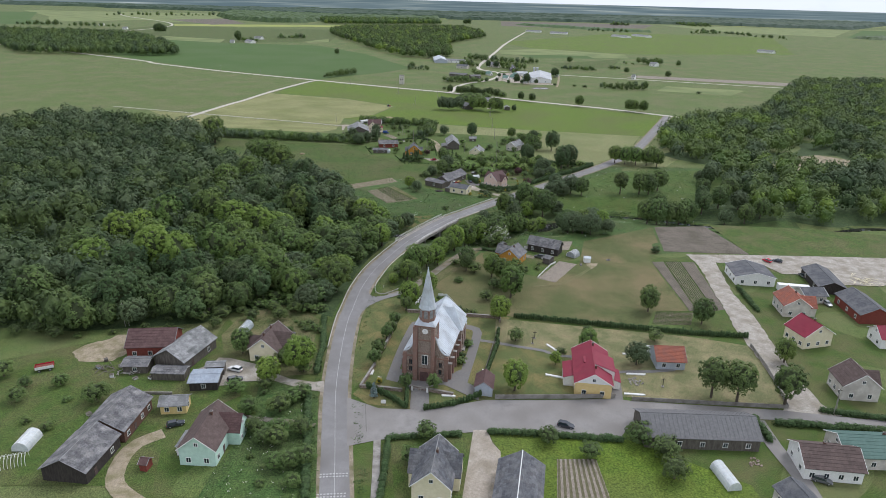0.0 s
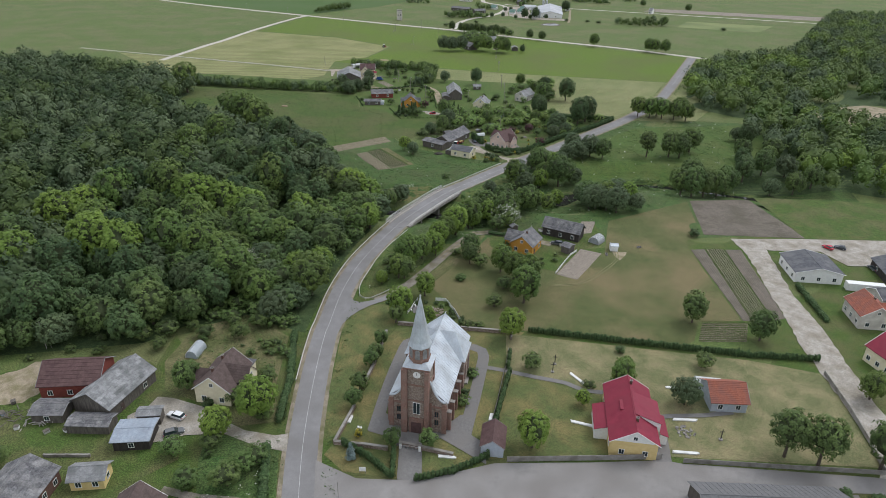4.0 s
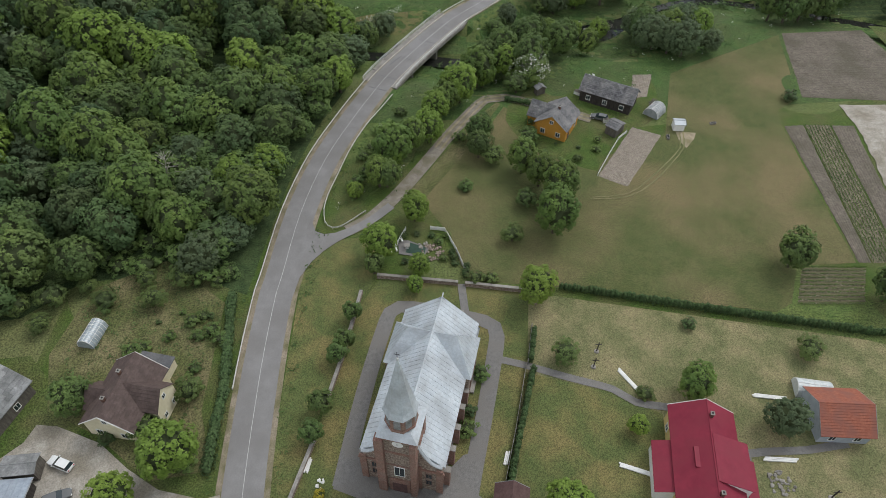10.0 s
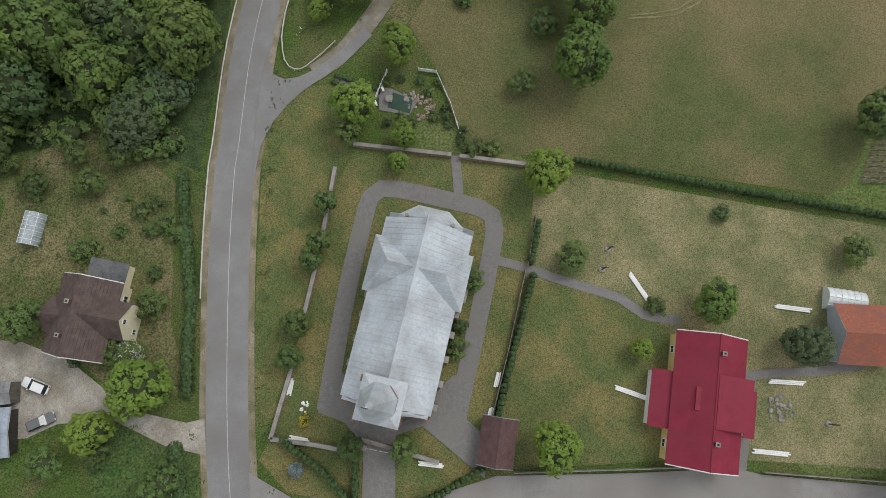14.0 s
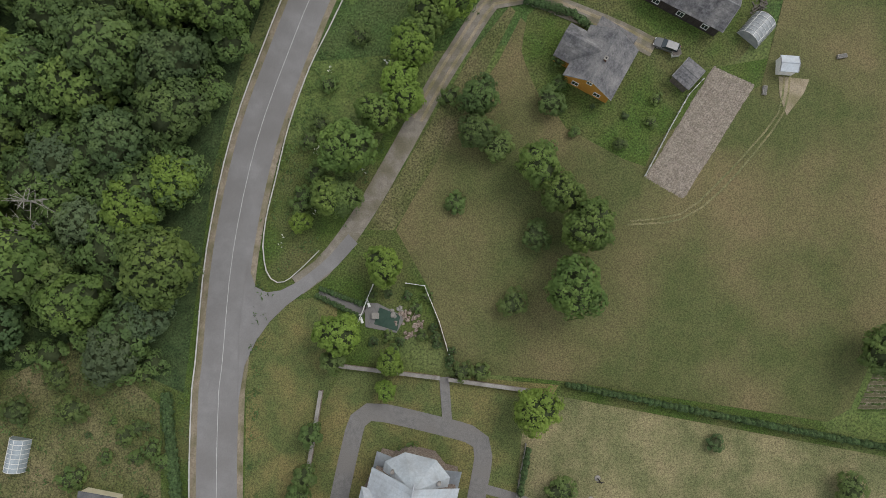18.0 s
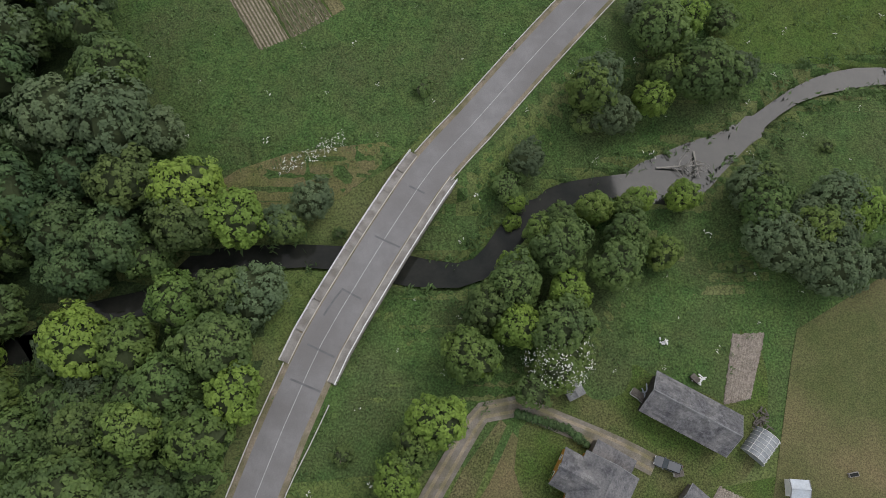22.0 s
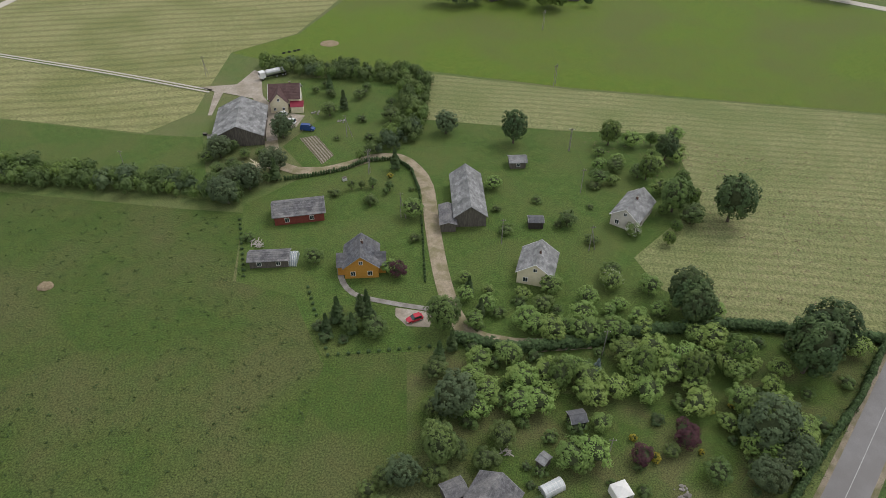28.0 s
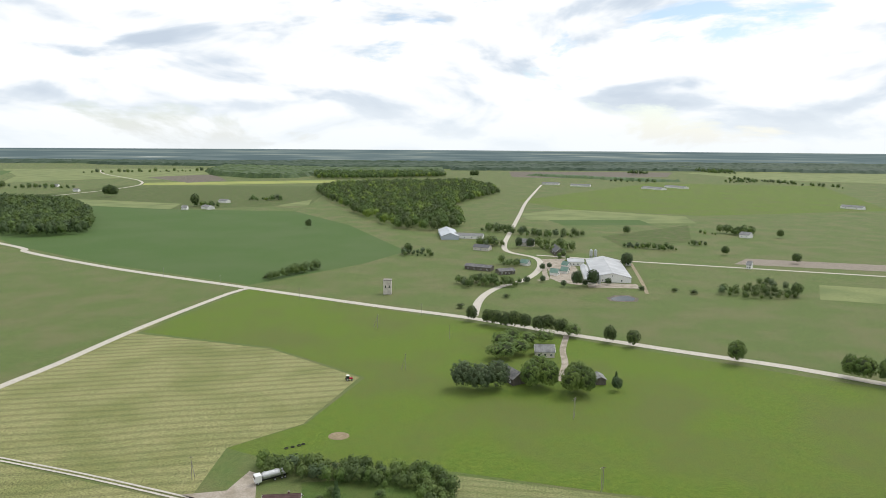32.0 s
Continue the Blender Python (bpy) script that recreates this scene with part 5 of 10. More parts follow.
def tree(key, xy, scale=1.0, group="", label="", z=None, tall=1.0):
    t, c, _, _ = random.choice(TREES[key])
    x, y = xy
    s = scale * random.uniform(0.93, 1.07)
    m = Matrix.Translation((x, y, (hz1(x, y) if z is None else z) - 0.03)) @ Matrix.Rotation(random.uniform(0, 6.28), 4, "Z") @ Matrix.Diagonal((s, s, s * tall, 1))
    shrub = key in ("bush", "bush_dark", "gold", "blossom")
    ob = thing("shrub" if shrub else "tree", m, label or WORDS[key], "shrub" if shrub else "tree", group)
    for nm, me in (("trunk", t), ("crown", c)):
        part_mesh(nm, me, None, ob)
    if key == "blossom":
        part_mesh("blossoms", BLOSSOMS, None, ob, "white blossom clusters")
    return ob


def scatter(poly, spacing, seed, avoid=()):
    """Points spread unevenly but not clumped in an outline, clear of the given lines."""
    r = np.random.default_rng(seed)
    xs, ys = [p[0] for p in poly], [p[1] for p in poly]
    pts = []
    area = (max(xs) - min(xs)) * (max(ys) - min(ys))
    n = int(min(12000, max(300, 9 * area / spacing**2)))
    cand = np.stack([r.uniform(min(xs), max(xs), n), r.uniform(min(ys), max(ys), n)], 1)
    ok = inside(cand[:, 0], cand[:, 1], poly)
    for line, gap in avoid:
        ok[ok] = dist_line(cand[ok, 0], cand[ok, 1], line) > gap
    cells = {}
    for p in cand[ok]:
        i, j = int(p[0] // spacing), int(p[1] // spacing)
        if all((p[0] - q[0]) ** 2 + (p[1] - q[1]) ** 2 > spacing**2 for di in (-1, 0, 1) for dj in (-1, 0, 1) for q in cells.get((i + di, j + dj), ())):
            cells.setdefault((i, j), []).append(p)
            pts.append(p)
    return pts


def wood(name, pts, kinds, label, lo=0.8, hi=1.2, z=None, seed=3, flat=1.0):
    """A wood too dense to count: all its crowns in one mesh."""
    r = np.random.default_rng(seed)
    groups = {}
    for x, y in pts:
        patch = 0.46 + 0.23 * math.sin(x * 0.071 + 1.7 * math.sin(y * 0.043 + seed)) + 0.23 * math.sin(y * 0.083 + 1.3 * math.sin(x * 0.037)) + r.normal() * 0.17
        key = kinds[int(min(0.999, max(0, patch)) * len(kinds))]
        _, _, arr, inner = TREES[key][int(r.integers(len(TREES[key])))]
        a, s = r.uniform(0, 6.28), r.uniform(lo, hi)
        ca, sa = math.cos(a) * s, math.sin(a) * s
        w = np.stack([arr[:, 0] * ca - arr[:, 1] * sa + x, arr[:, 0] * sa + arr[:, 1] * ca + y, arr[:, 2] * s * flat + (hz1(x, y) if z is None else z)], 1)
        groups.setdefault(key, []).append((w, inner))
    for key, ws in groups.items():
        me = quads_mesh(name, np.concatenate([w for w, _ in ws]), 3)
        shade_core(me, TREES[key][0][1].materials[0], [(k, len(w) // 3) for w, k in ws])
        tagged(part_mesh(name, me, None), label, "wood", kind="stuff")


tree_kind("low", "leaf", 4.6, 12.0, 0.6, lumps=26, leaves=8, leaf=0.62, core=1, n=3, seed=110)
tree_kind("low_dark", "leaf_dark", 4.6, 12.5, 0.6, lumps=26, leaves=8, leaf=0.62, core=1, n=3, seed=120)
tree_kind("low_bright", "leaf_bright", 4.6, 12.0, 0.6, lumps=26, leaves=8, leaf=0.62, core=1, n=2, seed=130)
tree_kind("low_fresh", "leaf_fresh", 4.6, 12.0, 0.6, lumps=26, leaves=8, leaf=0.62, core=1, n=2, seed=135)
tree_kind("mid", "leaf", 4.5, 12.0, 1.0, lumps=130, leaves=26, leaf=0.27, lump_r=0.155, n=4, seed=140)
tree_kind("mid_dark", "leaf_dark", 4.5, 12.5, 1.0, lumps=130, leaves=26, leaf=0.27, lump_r=0.155, n=3, seed=150)
tree_kind("mid_fresh", "leaf_fresh", 4.4, 11.8, 1.0, lumps=130, leaves=26, leaf=0.27, lump_r=0.155, n=2, seed=170)
tree_kind("mid_grey", "leaf_grey", 4.4, 10.5, 1.0, lumps=130, leaves=26, leaf=0.23, lump_r=0.14, n=2, seed=175)

for key, lm, sd in (("far", "leaf", 180), ("far_fresh", "leaf_fresh", 184), ("far_dark", "leaf_dark", 187), ("far_grey", "leaf_grey", 190), ("far_bright", "leaf_bright", 193)):
    tree_kind(key, lm, 4.5, 12.0, 0.8, lumps=34, leaves=11, leaf=0.5, n=3, seed=sd, lump_r=0.23, core=1)

WEST_WOOD = [(-39.6, 19.7), (-38.1, 35.9), (-35.9, 57.4), (-31.9, 75.7), (-25.2, 96.0), (-26.7, 106.2), (-22.2, 115.7), (-24.5, 122.2), (-32.3, 121.1), (-42.5, 131.3), (-53.6, 150.2), (-62.0, 166.0), (-67.0, 178.0), (-84.0, 186.0), (-108.0, 203.0), (-132.0, 226.0), (-168.0, 248.0), (-165.0, 304.0), (-200, 330), (-317.9, 375.6), (-340, 330), (-340, 20), (-119.9, 6.2), (-82.2, 13.6), (-73.6, 22.6), (-53.4, 25.5)]
pts = np.array(scatter(WEST_WOOD, 7.6, 11, ((MAIN, 8.2), (RIVER, 5.2))))
order = np.argsort(dist_line(pts[:, 0], pts[:, 1], MAIN))
near_pts = [tuple(pts[k]) for k in order if dist_line(pts[k, 0], pts[k, 1], MAIN) < 95]
for k, (x, y) in enumerate(near_pts[:44]):
    key = random.choices(("broad", "fresh", "dark", "bright", "grey"), (8, 6, 2, 2, 2))[0]
    tree(key, (x, y), random.uniform(1.1, 1.5), "trees of the west wood", tall=0.85)
wood("woodland", near_pts[44:], ("mid_grey", "mid_dark", "mid_dark", "mid", "mid", "mid_fresh"), "dense mixed deciduous wood west of the road", 0.85, 1.35, flat=0.85)
tall_pts = [p for p in scatter(WEST_WOOD, 17.0, 15, ((MAIN, 22), (RIVER, 6.5))) if dist_line(p[0], p[1], MAIN) < 125]
wood("woodland", tall_pts, ("grey", "dark", "broad", "fresh", "broad", "bright"), "tall old trees standing above the west wood", 1.3, 1.8, seed=6, flat=0.92)
deep = [p for p in scatter(WEST_WOOD, 6.4, 14, ((MAIN, 93), (RIVER, 7)))]
wood("woodland", deep, ("far_grey", "far_dark", "far_grey", "far_dark", "far", "far"), "dense young wood west of the road", 0.8, 1.35, seed=4)
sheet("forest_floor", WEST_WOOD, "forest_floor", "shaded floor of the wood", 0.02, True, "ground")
# young growth along the wood's edge
edge = np.array(scatter(WEST_WOOD, 4.3, 12, ((MAIN, 8.0), (RIVER, 5.6))))
edge = edge[dist_line(edge[:, 0], edge[:, 1], MAIN) < 42]
wood("undergrowth", edge, ("fruit", "fruit", "bush"), "tangled green undergrowth at the edge of the wood", 1.15, 1.9, seed=5)


EAST_WOOD = [(158.0, 298.0), (168.0, 277.0), (181.0, 263.0), (196.0, 255.0), (168.0, 228.0), (142.0, 178.0), (129.0, 146.0), (147.0, 139.0), (177.0, 143.0), (230.8, 137.3), (348.6, 141.0), (757.5, 783.8), (519.1, 771.9), (306.4, 459.6), (231.8, 429.2), (186.0, 358.0)]
QUARRY = [(222.0, 256.0), (231.0, 290.0), (288.4, 314.5), (315.4, 283.4), (273.3, 243.7), (244.0, 243.0)]
epts = [p for p in scatter(EAST_WOOD, 7.8, 21, ((MAIN, 9), (RIVER, 5))) if not inside([p[0]], [p[1]], QUARRY)[0]]
epts = sorted(epts, key=lambda p: p[0])
for x, y in epts[:12]:
    tree(random.choices(("broad", "dark", "grey"), (5, 5, 2))[0], (x, y), random.uniform(0.9, 1.25), "trees of the east wood")
wood("woodland_east", epts[12:], ("far_grey", "far_dark", "far", "far", "far_fresh", "far_bright"), "dense deciduous wood east of the road", 0.9, 1.35, seed=8)
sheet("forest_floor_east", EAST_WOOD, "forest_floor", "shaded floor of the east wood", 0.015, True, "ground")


def canopy(name, poly, height, label, step, material="leaf_dark", seed=1):
    """A far wood as one uneven roof of treetops with steep edges."""
    xs, ys = [p[0] for p in poly], [p[1] for p in poly]
    ax, ay = np.arange(min(xs), max(xs) + step, step), np.arange(min(ys), max(ys) + step, step)
    X, Y = np.meshgrid(ax, ay)
    r = np.random.default_rng(seed)
    In = inside(X, Y, poly)
    Z = np.where(In, height * r.uniform(0.62, 1.1, X.shape), -0.5)
    X = X + r.uniform(-0.3, 0.3, X.shape) * step
    Y = Y + r.uniform(-0.3, 0.3, X.shape) * step
    gi2 = np.arange(X.size).reshape(X.shape)
    keep = In[:-1, :-1] | In[1:, :-1] | In[:-1, 1:] | In[1:, 1:]
    fs = np.stack([gi2[:-1, :-1], gi2[:-1, 1:], gi2[1:, 1:], gi2[1:, :-1]], -1)[keep]
    me = raw_mesh(name, np.stack([X, Y, Z], -1).reshape(-1, 3).tolist(), fs.tolist())
    return tagged(part_mesh(name, me, material), label, "wood", kind="stuff")


BIG_WOOD = [(-254, 1581), (-134, 1222), (-69, 1065), (-22, 1050), (20, 1083), (24, 1215), (14, 1438), (128, 1753), (131, 1969), (81, 2246), (-296, 2050), (-315, 1808)]
wood("far_wood", scatter(BIG_WOOD, 12.0, 31), ("low", "low_fresh", "low", "low_bright", "low_fresh"), "rounded mixed wood among the fields", 1.05, 1.8, 0, 9)
LEFT_WOOD = [(-541, 968), (-475, 971), (-450, 1010), (-551, 1195), (-724, 1442), (-872, 1470), (-1173, 1497), (-699, 956)]
wood("far_wood", scatter(LEFT_WOOD, 10.5, 32), ("low", "low_dark", "low", "low_fresh", "low"), "dense wood beside the white road", 1.05, 1.7, 0, 10)
EDGE_WOOD = [(-508, 2785), (-431, 2428), (-279, 2450), (-7, 2619), (14, 2700), (-120, 2790)]
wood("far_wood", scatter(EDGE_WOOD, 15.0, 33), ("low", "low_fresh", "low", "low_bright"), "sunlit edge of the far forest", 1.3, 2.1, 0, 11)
for k, (poly, hh, step) in enumerate((
        ([(-1003, 2990), (-844, 2628), (-645, 2437), (-523, 2497), (-480, 2800), (-173, 2800), (3, 3180), (-8, 3322), (-451, 3234), (-1113, 3593)], 17, 14),
        ([(-2546, 4500), (-1900, 3900), (-1095, 3700), (-551, 3449), (40, 3570), (713, 4017), (-725, 4388), (-1292, 4369)], 16, 20),
        ([(40, 3330), (602, 3400), (1442, 3420), (2080, 3270), (2925, 4300), (1516, 4050), (700, 3850), (60, 3560)], 16, 20),
        ([(331, 2819), (400, 2700), (686, 2393), (802, 2373), (720, 2440), (460, 2740)], 9, 12),
        ([(1500, 2300), (1560, 2200), (2400, 2600), (2380, 2720)], 10, 14))):
    canopy("far_forest", poly, hh, "dark forest belt across the far fields", step, "leaf_dark" if k in (0, 3, 4) else "forest_haze", seed=k)
rf = np.random.default_rng(42)
for k in range(16):
    y = 4080 + 55 * k
    x = rf.uniform(-0.7, 0.7) * y
    w, d = y * rf.uniform(0.12, 0.3), y * rf.uniform(0.006, 0.02)
    canopy("horizon_forest", [(x - w, y), (x - w * 0.5, y - d * rf.uniform(0.3, 1)), (x + w * 0.2, y - d), (x + w, y - d * 0.2), (x + w * 0.7, y + d), (x - w * 0.4, y + d * 0.8)], 15, "long forest belt near the horizon", 30, "forest_haze", seed=100 + k)

Z = 4.0
for key, sc, spots in (
    ("round", 1.12, ((-14.2, 25.7), (-17.5, 13.8), (-18.3, 7.2), (-19.4, 4.4), (-21.1, -5.9), (-22.2, -11.4), (-12.0, -24.7), (-3.9, -25.0))),
):
    for q in spots:
        tree(key, q, sc, "clipped trees round the church")
for key, sc, spots in (
    ("bright", 2.1, ((-84.5, 100.0), (-75.5, 97.5), (-96.5, 104.0), (-115.0, 58.0), (-104.0, 54.0), (-140.0, 84.0), (-134.0, 46.0))),
    ("fresh", 1.9, ((-116.0, 223.0), (-107.0, 217.0), (-99.0, 208.0), (-110.0, 111.0), (-128.0, 104.0), (-92.0, 62.0), (-71.0, 121.0), (-110.0, 179.0), (-168.0, 298.0))),
    ("grey", 2.0, ((-62.0, 163.0), (-69.0, 170.0), (-62.0, 137.0), (-52.0, 137.0), (-76.0, 152.0))),
    ("dark", 1.7, ((-139.0, 156.0), (-90.0, 132.0), (-78.0, 178.0))),
):
    for q in spots:
        tree(key, q, sc, "great trees of the west wood", tall=0.95)
SPOTS = (
    ("fresh", 1.1, ((119.6, 260.1), (125.9, 257.1), (132.8, 255.3), (139.6, 253.5), (145.7, 250.6), (132.0, 263.2), (145.7, 261.8),)),
    ("lime", 1.0, ((102.9, 181.9),)),
    ("broad", 1.15, ((114.3, 182.4), (119.2, 181.2), (127.6, 190.9),)),
    ("broad", 1.2, ((105.2, 135.7), (109.8, 134.2), (116.3, 137.3), (114.2, 150.5), (122.8, 138.7), (128.4, 143.7),)),
    ("grey", 1.1, ((65.8, 177.3), (72.1, 182.1), (61.3, 174.1),)),
    ("grey", 1.05, ((44.9, 159.0), (50.1, 160.6), (36.5, 140.5),)),
    ("grey", 1.25, ((70.3, 110.1), (62.8, 114.7), (60.4, 126.6), (66.5, 111.9),)),
    ("bright", 0.9, ((-4.2, 71.5), (-11.8, 60.0), (11.2, 96.0), (17.5, 110.5))),
    ("fresh", 0.8, ((-14.9, 52.2), (-0.6, 79.5), (1.2, 82.8), (4.5, 85.9), (-7.6, 66.0))),
    ("grey", 1.3, ((2.9, 230.0), (64.0, 223.5), (66.0, 188.0), (33.4, 146.0), (74.0, 181.0), (72.7, 123.1))),
    ("grey", 0.8, ((-6.8, 214.0), (61.0, 213.0), (-15.0, 179.0), (68.0, 218.0), (36.0, 141.0), (69.3, 175.8), (57.8, 168.3), (42.1, 160.9))),
    ("broad", 0.9, ((-0.2, 219.0), (0.8, 253.0), (79.3, 177.0), (62.5, 225.0))),
    ("broad", 1.3, ((52.9, 147.1),)),
    ("broad", 1.1, ((44.4, 155.0), (60.9, 122.1))),
    ("bright", 0.95, ((43.9, 143.7), (77.2, 121.1), (50.5, 158.9))),
    ("fresh", 0.75, ((31.9, 122.6), (37.7, 122.6), (22.1, 118.6))),
    ("fruit", 1.2, ((58.5, 160.1), (32.0, 140.3), (16.9, 127.5), (68.8, 116.5))),
    ("fresh", 0.8, ((43.3, 239.6), (64.2, 242.6), (53.9, 238.0), (25.1, 236.4))),
    ("bright", 0.75, ((-19.3, 185.6), (52.0, 165.0), (48.7, 156.8), (43.0, 143.6), (52.6, 163.0))),
    ("dark", 1.05, ((58.9, 255.5), (58.8, 258.0))),
    ("dark", 1.35, ((84.6, 246.0),)),
    ("orchard", 1.25, ((17.6, 236.5), (23.1, 238.4), (27.2, 239.4), (31.0, 236.5), (16.0, 230.0), (20.0, 230.9), (31.3, 232.8), (40.7, 244.4), (42.2, 240.4), (43.2, 233.5), (46.9, 244.4), (48.7, 238.5), (53.4, 242.4), (52.6, 230.1), (61.4, 248.5), (62.6, 240.5), (66.2, 244.5), (62.0, 231.1), (68.7, 225.7), (62.4, 220.5), (70.4, 222.2), (6.8, 229.1), (9.5, 232.7), (28.7, 218.7), (24.8, 217.9), (25.2, 251.0), (32.8, 250.4))),
    ("grey", 0.75, ((65.6, 229.3), (65.4, 217.1), (59.7, 213.9), (61.2, 224.0))),
    ("dark", 1.3, ((79.0, 240.5),)),
    ("grey", 1.2, ((70.9, 116.9), (60.5, 116.6),)),
    ("bush_dark", 1.5, ((94.6, 88.6),)),
    ("lime", 1.05, ((75.0, -26.0), (81.2, -28.6), (94.2, -29.6))),
    ("bright", 1.05, ((18.5, 18.6), (19.1, -24.2),)),
    ("broad", 1.0, ((12.6, 104.5), (-31.9, 107.2), (66.6, 300.0), (61.9, 126.4),)),
    ("fresh", 0.95, ((18.8, 57.6), (22.6, 53.0))),
    ("fresh", 1.15, ((26.5, 47.6), (24.3, 37.8), (-12.2, 59.8), (9.5, 96.2),)),
    ("broad", 0.75, ((25.6, 120.2), (-13.0, 52.2), (8.8, 63.2), (9.1, 69.0), (-63.4, -5.9),)),
    ("bright", 1.25, ((4.3, 86.0),)),
    ("bright", 1.3, ((-43.7, -16.1),)),
    ("bright", 0.6, ((-4.9, 25.5),)),
    ("bright", 0.95, ((-13.1, 30.1), (-6.1, 41.1), (-2.2, 77.3), (-3.0, 68.7), (-51.2, -22.6), (17.5, 111.6), (75.3, 119.8),)),
    ("bright", 0.5, ((18.3, 124.4), (17.7, 121.4), (31.7, 121.9), (-5.6, 20.9), (33.3, -9.5), (-20.1, 48.2),)),
    ("fruit", 1.0, ((15.1, 35.4), (18.8, 46.4), (12.2, 61.4), (21.1, 69.0), (22.7, 5.1), (68.9, 6.4), (-43.4, -45.1), (-42.3, -31.6), (-46.3, -49.2), (-53.2, -36.6), (-41.4, -58.4), (-34.4, -56.4), (-50.2, -10.3), (-42.6, -16.0), (-51.5, -25.4), (-44.7, -2.9), (35.3, 293.0), (54.5, 321.2), (60.8, 318.0), (48.0, 314.7), (-32.6, 276.6), (24.3, 259.2), (43.0, 271.6), (-5.7, -46.2), (-9.2, -55.9), (25.1, -47.6), (34.5, -53.2),)),
    ("fruit", 1.3, ((20.1, 90.9), (48.1, -47.1), (52.9, -52.8), (52.9, -60.0), (70.3, 294.6),)),
    ("dark", 1.35, ((81.3, 295.4),)),
    ("dark", 1.0, ((58.3, 260.0), (24.3, 338.6),)),
    ("broad", 0.95, ((73.2, 28.4), (89.4, 19.4),)),
    ("fresh", 0.8, ((44.6, -2.3), (105.8, -6.0),)),
    ("grey", 1.0, ((58.5, -8.8),)),
    ("dark", 0.8, ((72.0, 328.2),)),
    ("grey", 1.0, ((67.8, 119.8), (1.9, 344.9), (-23.5, 120.1), (-61.5, 303.1), (-63.2, 303.6), (-56.9, 310.6), (-52.6, 341.4), (-70.1, 328.3),)),
    ("grey", 1.65, ((1.9, 474.0), (9.6, 471.0), (17.8, 474.5))),
    ("fresh", 1.36, ((33.4, 473.0), (41.4, 473.5), (38.0, 480.0))),
    ("fresh", 1.2, ((145.7, 512.2), (191.7, 491.0), (195.8, 486.2), (204.0, 481.6))),
    ("broad", 0.95, ((88.2, 547.0), (99.3, 539.5))),
    ("fresh", 1.3, ((50.6, 466.5), (57.1, 467.0), (54.5, 473.0))),
    ("broad", 0.95, ((11.1, 593.4), (20.8, 585.3), (25.6, 581.4), (30.9, 576.2), (36.9, 576.3), (42.6, 573.8), (50.0, 568.9), (55.8, 567.8), (62.9, 563.0))),
    ("dark", 0.6, ((72.4, 472.0),)),
    ("orchard", 2.0, ((24.7, 538.0), (32.0, 546.5), (40.8, 539.0), (50.5, 543.0), (25.8, 517.0), (34.3, 524.5), (20.4, 517.0), (29.0, 530.0), (68.9, 558.2))),
    ("blossom", 1.0, ((-47.6, -10.9), (52.8, 288.8), (42.5, 268.5))),
    ("blossom", 2.0, ((24.4, 95.8),)),
    ("red", 1.2, ((-10.5, 271.7), (51.1, 197.9), (48.1, 222.2), (48.1, 223.6), (38.5, 218.4))),
    ("gold", 1.0, ((26.9, 205.5), (22.4, 200.7), (41.3, 218.7), (36.2, 183.6), (24.9, 171.1), (15.3, 173.3), (-19.8, -21.2), (-15.5, 317.2))),
    ("bush", 1.0, ((-2.0, 10.8), (4.2, -9.7), (7.1, 1.3), (36.3, -2.6), (5.4, 51.9), (-56.2, 6.2), (-48.6, 12.8), (-44.2, 10.6), (-41.9, 8.5), (-57.8, 5.5), (-19.4, 62.4), (-20.2, 52.9), (-17.6, 65.3), (-18.3, 56.7), (-20.6, 51.0), (-11.2, 80.5), (5.5, 52.1), (-16.3, 72.1), (1.3, 146.2), (26.4, 171.1), (21.2, 170.0), (-13.1, 211.9), (-6.0, 216.7), (-51.7, 286.0), (4.4, 70.2), (13.1, 98.8), (34.7, 123.9), (18.4, 125.0), (6.8, 24.0), (9.8, 24.0), (-66.5, 16.1))),
    ("bush_dark", 1.0, ((4.7, -6.1), (6.6, 1.9), (-56.7, -11.5), (48.0, 12.8), (-19.0, 262.0), (29.0, 185.2), (31.7, 180.3), (34.0, 181.5), (38.5, 182.7), (30.9, 182.1), (26.8, 184.6))),
)
for key, sc, spots in SPOTS:
    far = [q for q in spots if q[1] > 450]
    if far:
        wood("far_trees", far, (key,), "trees of a lonely farmstead among the meadows", sc * 0.93, sc * 1.07, 0, 7)
    for q in [q for q in spots if q not in far]:
        tree(key, q, sc, "garden shrubs" if key in ("bush", "bush_dark", "gold") else "trees among the houses")
